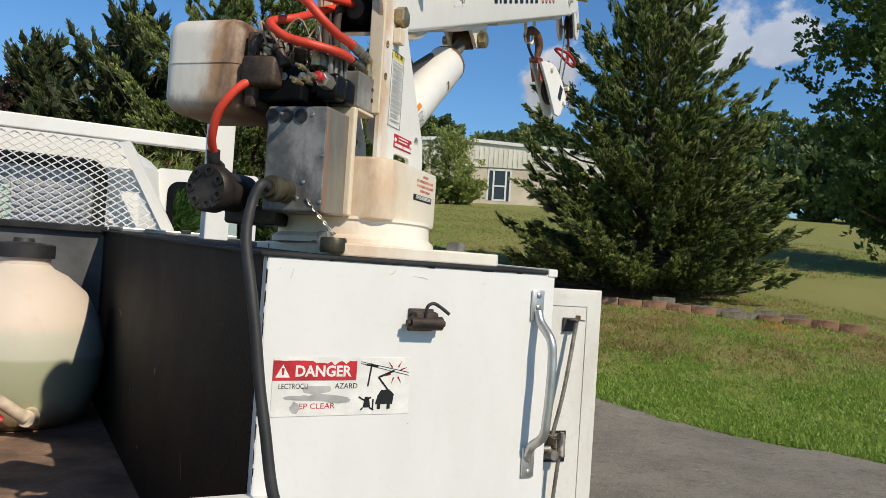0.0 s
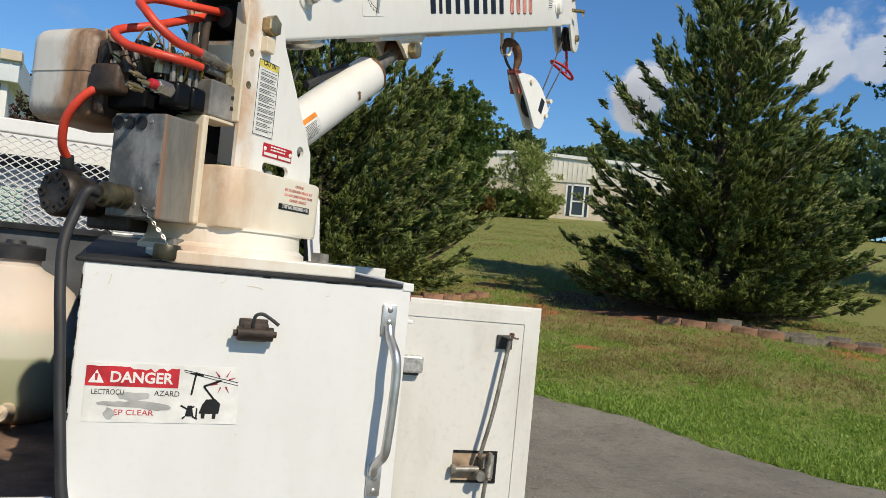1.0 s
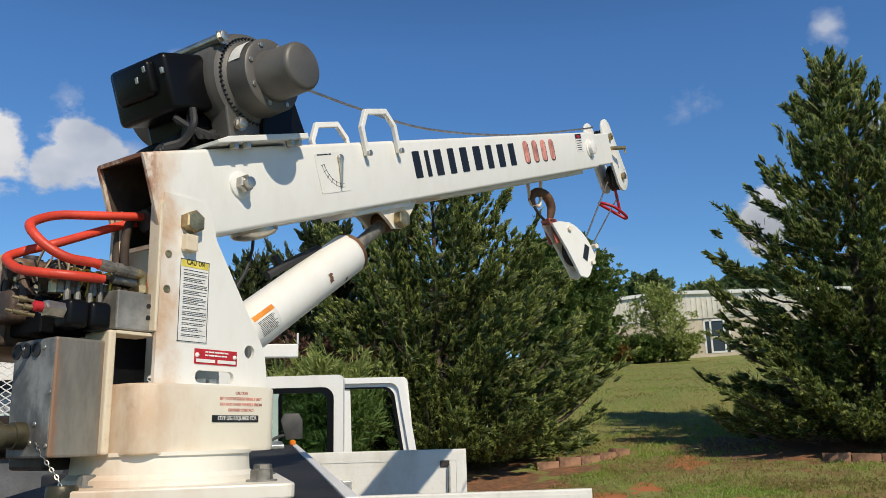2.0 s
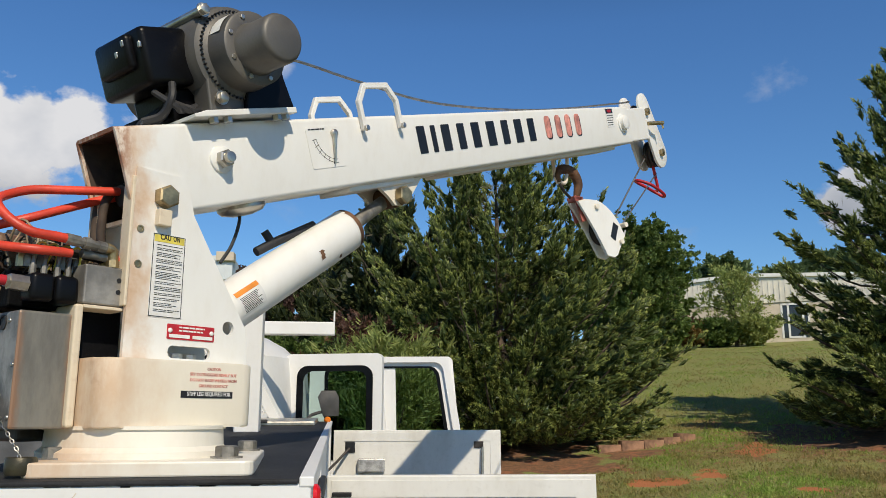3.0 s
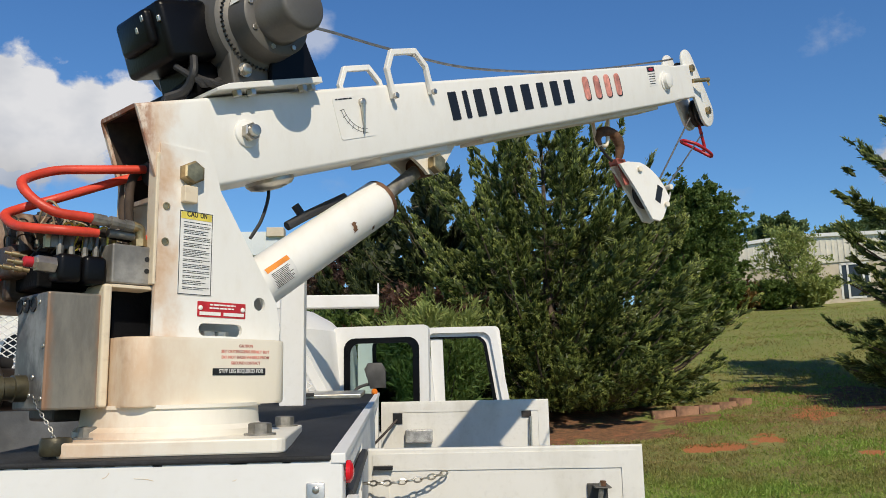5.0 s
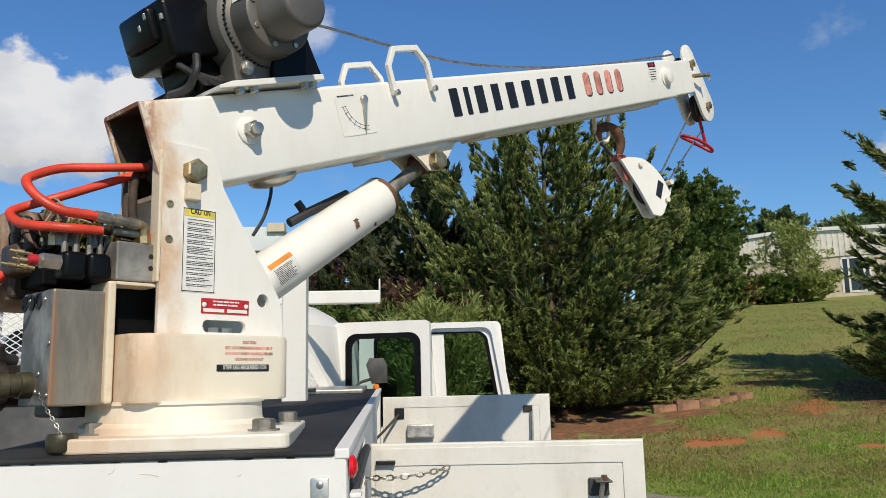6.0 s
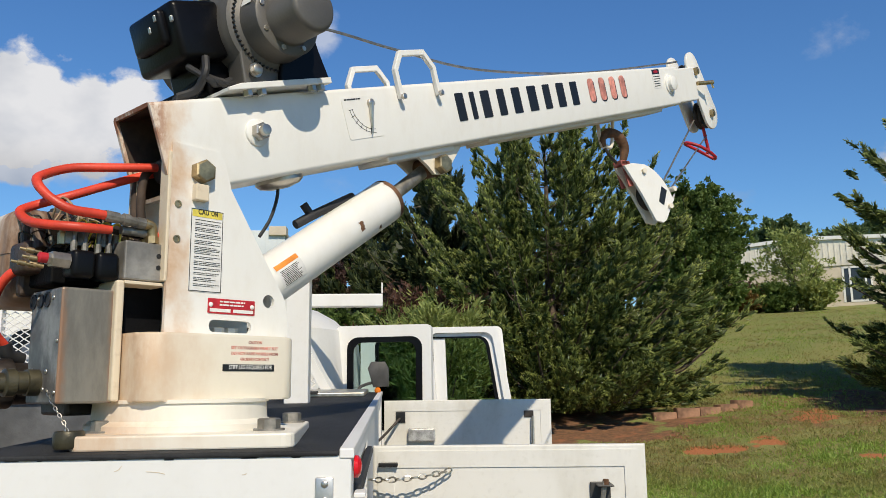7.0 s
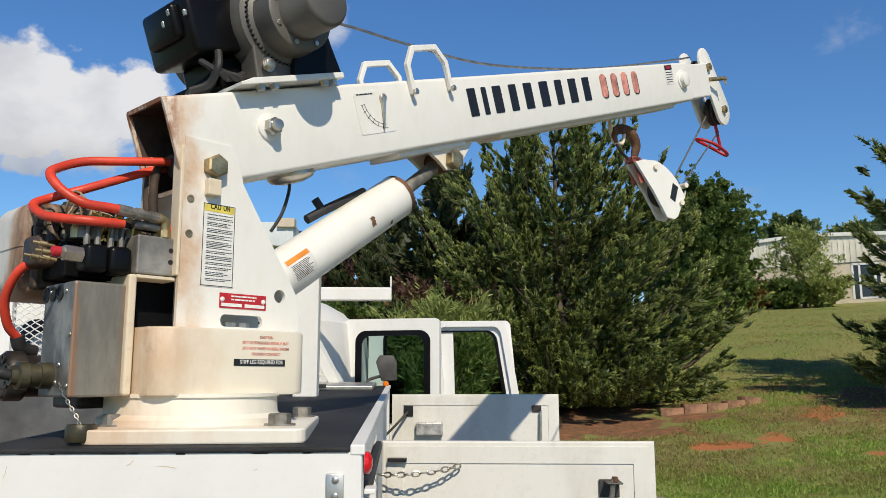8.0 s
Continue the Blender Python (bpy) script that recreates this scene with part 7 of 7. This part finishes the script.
def cedar(label, x, y, height, profile, seed, boughs=190, fingers=23, size=0.21, blade=(0.066, 0.011), tail=0.30, group="", steep=(0.16, 0.8), leaf=None):
    """A cedar: trunk, upswept boughs from the ground up, plumes along them. profile gives the crown's radius by height fraction."""
    rng = np.random.default_rng(seed)
    fs_, rs_ = [q[0] for q in profile], [q[1] for q in profile]
    ob = thing("cedar_tree", pose(x, y, ground_at(x, y) - 0.05), label, "tree", group)
    wood = bmesh.new()
    r0 = height * 0.02 + 0.04
    lean = rng.normal(0, 0.015, 2)
    tube(wood, [(lean[0] * height * f, lean[1] * height * f, height * f * 0.95) for f in (0, 0.25, 0.5, 0.75, 1.0)], lambda f: r0 * (1 - 0.94 * f) + 0.006, 8, 4)
    at, way, dead_at, dead_way = [], [], [], []
    skirt = boughs // 3
    for b in range(boughs + skirt):
        f = 0.03 + 0.96 * ((b + rng.uniform(0, 1)) / boughs) ** 1.2 if b < boughs else 0.03 + 0.3 * rng.uniform()
        az = b * 2.39996 + rng.normal(0, 0.25)
        reach = float(np.interp(f, fs_, rs_)) * (rng.uniform(0.5, 0.88) if rng.uniform() < 0.45 else rng.uniform(0.88, 1.06) if rng.uniform() < 0.7 else rng.uniform(1.08, 1.26))
        out = np.array([math.cos(az), math.sin(az), 0.0])
        ztip = height * f
        slope = steep[0] + (steep[1] - steep[0]) * f
        zb = max(0.12 + 0.1 * rng.uniform(), ztip - slope * reach)
        p0 = np.array([lean[0] * zb, lean[1] * zb, zb])
        p2 = np.array([lean[0] * zb, lean[1] * zb, ztip]) + out * reach
        p1 = p0 + out * reach * 0.6 + np.array([0, 0, (ztip - zb) * 0.28 - 0.05 * reach])
        p1[2] = max(p1[2], 0.08)
        rb = max(0.008, r0 * 0.32 * (1 - f))
        if b % 2 == 0:
            tube(wood, [p0, p1, p2], lambda q: rb * (1 - 0.8 * q) + 0.003, 5, 4)
        pads = int(3.2 + 3.1 * reach)
        t = 1 - rng.uniform(0, 1, (pads, 1)) ** 1.2 * (0.72 if reach > 1 else 0.85)
        t[0] = 1.0
        c = (1 - t) ** 2 * p0 + 2 * t * (1 - t) * p1 + t**2 * p2
        lateral = np.array([-out[1], out[0], 0.0])
        off = rng.normal(0, 0.22, (pads, 1)) * (0.25 + reach * 0.34 * (1.15 - t))
        c = c + lateral * off + np.array([0, 0, 0.05]) * rng.normal(0.4, 1, (pads, 1))
        w = out * (0.9 - 0.5 * f) + lateral * np.clip(off * 2.4, -0.8, 0.8) + np.array([0, 0, 0.22 + 0.6 * f]) + rng.normal(0, 0.12, (pads, 3))
        # each pad is a dense tail of sprays behind one another
        each = 4
        step_at = np.tile(np.linspace(-0.95, 0.55, each)[:, None], (pads, 1)) + rng.normal(0, 0.1, (pads * each, 1))
        w = np.repeat(w, each, 0)
        flat_way = w / np.linalg.norm(w, axis=1, keepdims=True)
        c = np.repeat(c, each, 0) + flat_way * tail * step_at + np.array([0, 0, 0.10]) * np.maximum(step_at, 0) + rng.normal(0, 0.16 * tail, (pads * each, 3)) * (0.7 - 0.6 * step_at)
        w = flat_way + np.array([0, 0, 0.25]) * step_at + rng.normal(0, 0.22, (pads * each, 3))
        at.append(c)
        way.append(w)
        if b % 4 == 0:
            t = rng.uniform(0.15, 0.75, (5, 1))
            dead_at.append((1 - t) ** 2 * p0 + 2 * t * (1 - t) * p1 + t**2 * p2)
            dead_way.append(out + rng.normal(0, 0.5, (5, 3)))
    part_s("trunk", wood, BARK, ob)
    at, way = np.concatenate(at), np.concatenate(way)
    at[:, 2] = np.maximum(at[:, 2], 0.16)
    # thinner on the side towards the hill
    keep = (at[:, 0] * 0.35 + at[:, 1] * 0.94 < 0.5) | (rng.uniform(0, 1, len(at)) < 0.4)
    at, way = at[keep], way[keep]
    vs, fs, lit_tip = plumes(rng, at, way, size, fingers, blade)
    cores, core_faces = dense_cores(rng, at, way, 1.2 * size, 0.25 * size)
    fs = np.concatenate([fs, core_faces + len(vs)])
    vs, lit_tip = np.concatenate([vs, cores]), np.concatenate([lit_tip, np.full(len(cores), -1.0)])
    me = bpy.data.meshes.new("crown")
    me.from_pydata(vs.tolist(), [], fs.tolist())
    me.attributes.new("lit_tip", "FLOAT", "POINT").data.foreach_set("value", lit_tip.astype(np.float32))
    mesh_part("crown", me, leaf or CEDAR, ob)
    vs, fs = sprays(rng, np.concatenate(dead_at), np.concatenate(dead_way), 9, 0.32, 0.006, 0.6)
    me = bpy.data.meshes.new("dead_twig")
    me.from_pydata(vs.tolist(), [], fs.tolist())
    tagged(mesh_part("dead_twig", me, DRY, ob), "bare dry twigs", kind="stuff")
    return ob


def broad_cone(f):
    return (0.85 + 0.75 * f if f < 0.2 else 1.0 - 0.22 * (f - 0.2) / 0.45 if f < 0.65 else 0.78 * (1 - (f - 0.65) / 0.35) ** 0.55) + 0.03


def rounded(f):
    return max(0.1, math.sqrt(max(0.0, 1 - ((f - 0.55) / 0.52) ** 2)))


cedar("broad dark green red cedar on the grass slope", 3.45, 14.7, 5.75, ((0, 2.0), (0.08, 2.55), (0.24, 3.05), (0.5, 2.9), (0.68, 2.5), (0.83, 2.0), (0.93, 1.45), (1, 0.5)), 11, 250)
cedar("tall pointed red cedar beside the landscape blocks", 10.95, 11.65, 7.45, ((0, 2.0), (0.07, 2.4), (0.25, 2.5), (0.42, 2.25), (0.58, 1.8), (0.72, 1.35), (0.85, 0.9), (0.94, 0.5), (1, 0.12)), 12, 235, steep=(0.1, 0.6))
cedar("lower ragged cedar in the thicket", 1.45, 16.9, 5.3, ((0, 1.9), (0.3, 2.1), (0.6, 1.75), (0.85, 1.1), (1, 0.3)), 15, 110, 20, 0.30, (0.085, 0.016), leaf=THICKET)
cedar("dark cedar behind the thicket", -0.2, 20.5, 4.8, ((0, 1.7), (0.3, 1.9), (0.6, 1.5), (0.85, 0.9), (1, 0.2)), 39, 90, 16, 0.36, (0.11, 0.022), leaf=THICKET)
tree("oak_tree", "dark leafy tree on the grass slope", 21.3, 12.2, 11.5, 3.7, 13, BROAD, rounded, 190, 30, 14, (0.15, 0.05), 0.35, 0.06)
tree("oak_tree", "dark leafy tree behind the cedar", 12.4, 31.5, 6.4, 2.45, 14, BROAD, rounded, 170, 28, 20, (0.12, 0.042), 0.3, 0.03)
tree("oak_tree", "dark leafy tree behind the cedar", 15.2, 36.5, 4.8, 1.9, 24, BROAD, rounded, 100, 22, 14, (0.2, 0.07), 0.3, 0.03)
# shrubs, thicket and the wood behind
tree("shrub", "pale green feathery shrub before the building", 23.3, 43.75, 4.6, 2.2, 31, PALE, broad_cone, 70, 14, 8, (0.20, 0.045), 0.7, 0.03)
tree("shrub", "low green brush at the building's foot", 24.1, 43.2, 1.3, 1.2, 32, PALE, rounded, 60, 16, 12, (0.24, 0.05), 0.4, 0.03)
tree("shrub", "low green brush at the building's foot", 22.2, 44.0, 1.3, 1.4, 42, BROAD, rounded, 50, 16, 12, (0.24, 0.06), 0.4, 0.03)
tree("shrub", "red-brown shrub by the building", 19.6, 45.6, 1.5, 2.0, 33, BROWN, rounded, 60, 16, 12, (0.25, 0.06), 0.4, 0.03)
RUSSET = leaf_material("orange-brown grass clump", (0.13, 0.075, 0.025), (0.24, 0.14, 0.05), (0.28, 0.19, 0.06))
tree("shrub", "orange-brown weed clump by the building", 21.2, 45.0, 1.1, 1.7, 34, RUSSET, rounded, 60, 16, 12, (0.25, 0.05), 0.4, 0.03)
tree("shrub", "dry brown brush beside the cedar", 0.95, 13.6, 2.6, 1.3, 35, BROWN, rounded, 90, 16, 12, (0.11, 0.018), 0.4, 0.03, 0.9)
tree("shrub", "light green weeds beside the cedar", 1.1, 12.6, 1.9, 1.1, 36, PALE, rounded, 90, 18, 14, (0.16, 0.014), 0.9, 0.02, 0.4)
tree("shrub", "dark green brush at the drive's end", -0.5, 14.5, 2.3, 1.6, 37, BROAD, rounded, 90, 20, 14, (0.09, 0.035), 0.4, 0.03)
PURPLE = leaf_material("purple-leaved tree foliage", (0.05, 0.03, 0.03), (0.12, 0.06, 0.055), (0.10, 0.11, 0.05))
tree("plum_tree", "small tree with purplish red leaves", -1.75, 20.6, 3.7, 1.4, 38, PURPLE, rounded, 90, 20, 12, (0.10, 0.035), 0.5, 0.05)
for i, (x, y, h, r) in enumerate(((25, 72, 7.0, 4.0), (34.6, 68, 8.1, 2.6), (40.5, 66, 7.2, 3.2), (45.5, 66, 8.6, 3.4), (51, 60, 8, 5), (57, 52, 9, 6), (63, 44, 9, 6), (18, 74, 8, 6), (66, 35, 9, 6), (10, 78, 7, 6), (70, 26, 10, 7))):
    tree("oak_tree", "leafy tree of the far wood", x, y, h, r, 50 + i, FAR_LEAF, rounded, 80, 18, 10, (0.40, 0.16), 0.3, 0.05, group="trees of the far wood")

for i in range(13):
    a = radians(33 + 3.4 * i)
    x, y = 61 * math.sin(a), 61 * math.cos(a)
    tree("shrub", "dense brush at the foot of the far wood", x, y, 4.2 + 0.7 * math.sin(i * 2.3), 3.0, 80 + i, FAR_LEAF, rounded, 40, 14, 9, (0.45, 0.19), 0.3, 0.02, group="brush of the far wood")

# ---- building on the hill ----
SIDING = plain("cream ribbed steel siding", (0.74, 0.70, 0.60), 0.5, 0.1, 0.08, 0.6, 12, 0.1)
STUCCO = plain("tan stucco wall", (0.62, 0.54, 0.43), 0.85, 0.0, 0.1, 0.8, 20, 0.3)
ROOF_TRIM = plain("white roof trim", (0.78, 0.78, 0.76), 0.5, 0.0, 0.06, 1.0, 20)
BX, BY = 28.3, 46.2
ang = math.degrees(math.atan2(-0.53, 0.85))
BZ = ground_at(BX, BY) + 0.15
hall = thing("metal_building", pose(BX, BY, BZ, 0, 0, ang), "low cream metal building with white roof edge and glass door", "building")


def hall_part(name, lo, hi, mat, parent=None, label="", bevel=0.0):
    bm = bmesh.new()
    box(bm, lo, hi, bevel)
    return part(name, bm, mat, parent or hall, label)


PX = -3.0  # ridge


def eave(x):
    return 4.05 - 0.055 * abs(x - PX)


bm = bmesh.new()
prism(bm, [(-9.5, -1.6), (-0.62, -1.6), (-0.62, 2.30), (-9.5, 2.30)], 0.25, lambda a, b, c: Vector((a, c, b)))
prism(bm, [(1.02, -1.6), (8.0, -1.6), (8.0, 2.30), (1.02, 2.30)], 0.25, lambda a, b, c: Vector((a, c, b)))
prism(bm, [(-0.62, 2.22), (1.02, 2.22), (1.02, 2.30), (-0.62, 2.30)], 0.25, lambda a, b, c: Vector((a, c, b)))
prism(bm, [(-0.62, -1.6), (1.02, -1.6), (1.02, 0.02), (-0.62, 0.02)], 0.25, lambda a, b, c: Vector((a, c, b)))
part("wall", bm, STUCCO, hall, "tan lower wall")
bm = bmesh.new()
prism(bm, [(-9.6, 2.30), (8.1, 2.30), (8.1, eave(8.1)), (PX, eave(PX)), (-9.6, eave(-9.6))], 0.3, lambda a, b, c: Vector((a, c - 0.08, b)))
upper = part("gable_siding", bm, SIDING, hall, "cream ribbed siding")
x = -9.5
while x < 8.0:
    bm = bmesh.new()
    box(bm, (x, -0.11, 2.31), (x + 0.06, -0.08, eave(x) - 0.05))
    part("rib", bm, SIDING, upper)
    x += 0.33
bm = bmesh.new()
prism(bm, [(-9.8, eave(-9.8)), (PX, eave(PX)), (8.3, eave(8.3)), (8.3, eave(8.3) + 0.22), (PX, eave(PX) + 0.22), (-9.8, eave(-9.8) + 0.22)], 0.35, lambda a, b, c: Vector((a, c - 0.25, b)))
part("roof_edge", bm, ROOF_TRIM, hall, "white roof edge")
bm = bmesh.new()
prism(bm, [(-9.7, eave(-9.7)), (PX, eave(PX)), (8.2, eave(8.2)), (8.2, eave(8.2) + 0.15), (PX, eave(PX) + 0.15), (-9.7, eave(-9.7) + 0.15)], 12, lambda a, b, c: Vector((a, c + 0.1, b)))
part("roof", bm, ROOF_TRIM, hall)
bm = bmesh.new()
box(bm, (-9.5, 0.25, -1.6), (-9.25, 12, 3.4))
box(bm, (7.75, 0.25, -1.6), (8.0, 12, 2.9))
box(bm, (-9.5, 11.8, -1.6), (8.0, 12, 3.2))
part("side_walls", bm, STUCCO, hall)
bm = bmesh.new()
for a, b, c, d in ((-0.62, 0.02, -0.50, 2.22), (-0.24, 0.02, -0.12, 2.22), (0.60, 0.02, 0.72, 2.22), (0.92, 0.02, 1.02, 2.22), (-0.62, 2.10, 1.02, 2.22), (-0.12, 1.0, 0.60, 1.1), (-0.12, 0.02, 0.60, 0.14)):
    box(bm, (a, -0.03, b), (c, 0.06, d))
door = part("door", bm, ROOF_TRIM, hall, "white framed glass door")
bm = bmesh.new()
box(bm, (-0.5, 0.02, 0.05), (0.95, 0.035, 2.15))
part("door_glass", bm, REAR_GLASS, door, "dark door glass")

# second building beyond the drive
STEEL_BLUE = plain("pale grey roof panel", (0.62, 0.66, 0.68), 0.5, 0.1, 0.06, 0.5, 10)
shed = thing("long_building", pose(-7.1, 27.3, ground_at(-4, 27.3) - 0.3), "long pale building with dark strip windows", "building")
bm = bmesh.new()
box(bm, (-12, 0, 0), (3.3, 8, 4.45))
part("wall", bm, ROOF_TRIM, shed)
bm = bmesh.new()
box(bm, (-12.3, -0.3, 4.45), (3.6, 8.3, 5.3), 0.02)
fascia = part("roof", bm, STEEL_BLUE, shed, "pale ribbed roof fascia")
for n in range(38):
    bm = bmesh.new()
    box(bm, (-12.2 + 0.42 * n, -0.325, 4.47), (-12.15 + 0.42 * n, -0.3, 5.28))
    part("rib", bm, STEEL_BLUE, fascia)
for x in (-11.5, -7.7, -3.9, -0.1):
    bm = bmesh.new()
    box(bm, (x, -0.03, 3.65), (x + 3.2, 0.02, 4.40))
    part("strip_window", bm, REAR_GLASS, shed, "dark strip window")
bm = bmesh.new()
box(bm, (3.05, -0.45, 5.1), (3.65, 0.1, 5.42), 0.02)
part("roof_vent", bm, STUCCO, shed, "tan box at the roof's corner")

# landscape blocks half sunk along the beds
BLOCK = plain("weathered tan landscape block", (0.30, 0.165, 0.10), 0.9, 0.0, 0.35, 5, 40, 0.6, 0.01)
br = random.Random(21)
one = thing("landscape_block", pose(5.45, 12.95, ground_at(5.45, 12.95), 0, 0, 6), "weathered tan landscape block edging the planting bed", "block", "edging blocks")
bm = bmesh.new()
box(bm, (-0.208, -0.09, -0.16), (0.208, 0.09, 0.15), 0.007, 2)
for v in bm.verts:
    v.co += 0.012 * Vector((noise.noise(v.co * 9), noise.noise(v.co * 9 + Vector((5, 0, 0))), noise.noise(v.co * 9 + Vector((0, 7, 0)))))
part_s("block_body", bm, BLOCK, one, "", 60)
spots = [(5.04, 12.95, 2), (5.86, 13.02, 14), (6.25, 13.17, 24), (6.62, 13.36, 28)]
for i in range(5):
    spots.append((9.14 + 0.300 * i, 10.56 - 0.305 * i, -45.5 + br.uniform(-2, 2)))
for i in range(4):
    spots.append((11.15 + 0.26 * i, 8.55 - 0.34 * i, -52 + br.uniform(-4, 4)))
for x, y, a in spots:
    copy_thing(one, pose(x, y, ground_at(x, y) + br.uniform(-0.05, 0.0), br.uniform(-4, 4), br.uniform(-2, 2), a))
GREY_BLOCK = plain("pale grey concrete block", (0.26, 0.22, 0.17), 0.9, 0.0, 0.3, 7, 50, 0.6, 0.01)
hollow = thing("concrete_block", pose(10.05, 10.05, ground_at(10.05, 10.05) + 0.05, 0, 0, -45), "grey hollow concrete block with weeds in its cells", "block", "hollow edging blocks")
bm = bmesh.new()
for a, b in (((-0.2, -0.1, -0.1), (0.2, -0.068, 0.13)), ((-0.2, 0.068, -0.1), (0.2, 0.1, 0.13)), ((-0.2, -0.068, -0.1), (-0.165, 0.068, 0.13)), ((-0.017, -0.068, -0.1), (0.017, 0.068, 0.13)), ((0.165, -0.068, -0.1), (0.2, 0.068, 0.13))):
    box(bm, a, b, 0.005)
part("block_body", bm, GREY_BLOCK, hollow)
for x, y, a in ((10.33, 9.77, -45), (10.61, 9.48, -43), (10.89, 9.20, -46), (10.70, 8.98, -45), (10.98, 8.85, -42), (11.30, 8.80, -50), (11.6, 8.45, -52)):
    copy_thing(hollow, pose(x, y, ground_at(x, y) + br.uniform(-0.03, 0.02), br.uniform(-4, 4), br.uniform(-3, 3), a))

# ---- grass ----
GRASS, nt = material("lawn grass blades")
k = Nodes(nt)
one_blade, broad, mid = k.island(), k.noise(k.position(), 0.7, 4), k.noise(k.position(), 3.0, 4)
up = k.math("ADD", k.math("MULTIPLY", k.axis(k.position(), 0), 0.53), k.math("MULTIPLY", k.axis(k.position(), 1), 0.85))
dry = k.math("MULTIPLY", k.step(up, 8.2, 10.5, 0.0, 1.0), k.step(k.math("ADD", broad, k.math("MULTIPLY", mid, 0.5)), 0.62, 0.85))
col = k.mix(one_blade, (0.19, 0.31, 0.045), (0.38, 0.51, 0.105))
col = k.mix(k.math("MULTIPLY", dry, 0.8), col, k.mix(one_blade, (0.22, 0.15, 0.06), (0.42, 0.31, 0.14)))
through_shader = k.n.new("ShaderNodeBsdfTranslucent")
k.put(through_shader.inputs["Color"], col)
mixer = k.n.new("ShaderNodeMixShader")
mixer.inputs[0].default_value = 0.45
k.l.new(k.surface(col, 0.5, 0.0, None), mixer.inputs[1])
k.l.new(through_shader.outputs[0], mixer.inputs[2])
k.done(mixer.outputs[0])
gr = np.random.default_rng(9)
pts = []
edge_xy = np.array([(p.x, p.y) for p in EDGE])
while len(pts) < 60000:
    x, y = gr.uniform(0.5, 13.5), gr.uniform(2.0, 15.5)
    if x > 9.5 and y < 3:
        continue
    d = np.hypot(edge_xy[:, 0] - x, edge_xy[:, 1] - y)
    i = int(d.argmin())
    out = x * 0.6 + y * 0.8 > edge_xy[i, 0] * 0.6 + edge_xy[i, 1] * 0.8
    if not out and d[i] > 0.03:
        continue
    far = math.hypot(x + 0.2, y + 1.4)
    if gr.uniform() > min(1, (8.5 / far) ** 2):
        continue
    if any((x - a) ** 2 + (y - b) ** 2 < (0.8 * r) ** 2 for a, b, r in ((4.72, 10.33, 0.36), (5.10, 10.18, 0.3), (5.65, 10.33, 0.36), (6.49, 9.07, 0.25), (3.9, 12.3, 1.3), (2.6, 12.4, 1.4), (5.3, 12.5, 0.7), (8.9, 13.0, 1.2), (9.4, 11.9, 1.7), (3.4, 14.6, 2.6))):
        continue
    patch = noise.noise((x * 0.9, y * 0.9, 3)) + 0.6 * noise.noise((x * 2.3, y * 2.3, 7)) - 0.09 * max(0, 0.53 * x + 0.85 * y - 7.5)
    if gr.uniform() > max(0.3, 0.85 + 1.3 * patch):
        continue
    pts.append((x, y, ground_at(x, y) + 0.0))
pts = np.array(pts)
ways = np.tile([0.0, 0.0, 1.0], (len(pts), 1)) + gr.normal(0, 0.12, (len(pts), 3))
vs, fs = sprays(gr, pts, ways, 4, 0.05, 0.006, 0.8)
me = bpy.data.meshes.new("grass")
me.from_pydata(vs.tolist(), [], fs.tolist())
me.materials.append(GRASS)
tagged(new("grass", me), "short uneven green lawn grass along the drive", "grass", kind="stuff")

# rougher grass of the upper lawn
pts = []
while len(pts) < 26000:
    x, y = gr.uniform(4, 26), gr.uniform(12, 42)
    if y < 11 + 0.25 * (14 - x) or (x - 3.45) ** 2 + (y - 14.7) ** 2 < 5 or (x - 11.1) ** 2 + (y - 11.5) ** 2 < 3.5:
        continue
    if gr.uniform() > (0.75 + 0.7 * noise.noise((x * 0.5, y * 0.9, 5))) * min(1.0, (20.0 / math.hypot(x, y)) ** 1.2):
        continue
    pts.append((x, y, ground_at(x, y)))
pts = np.array(pts)
ways = np.tile([0.0, 0.0, 1.0], (len(pts), 1)) + gr.normal(0, 0.2, (len(pts), 3))
vs, fs = sprays(gr, pts, ways, 3, 0.065, 0.009, 0.8)
me = bpy.data.meshes.new("meadow_grass")
me.from_pydata(vs.tolist(), [], fs.tolist())
me.materials.append(GRASS)
tagged(new("meadow_grass", me), "rougher yellow-green grass of the upper lawn", "grass", kind="stuff")
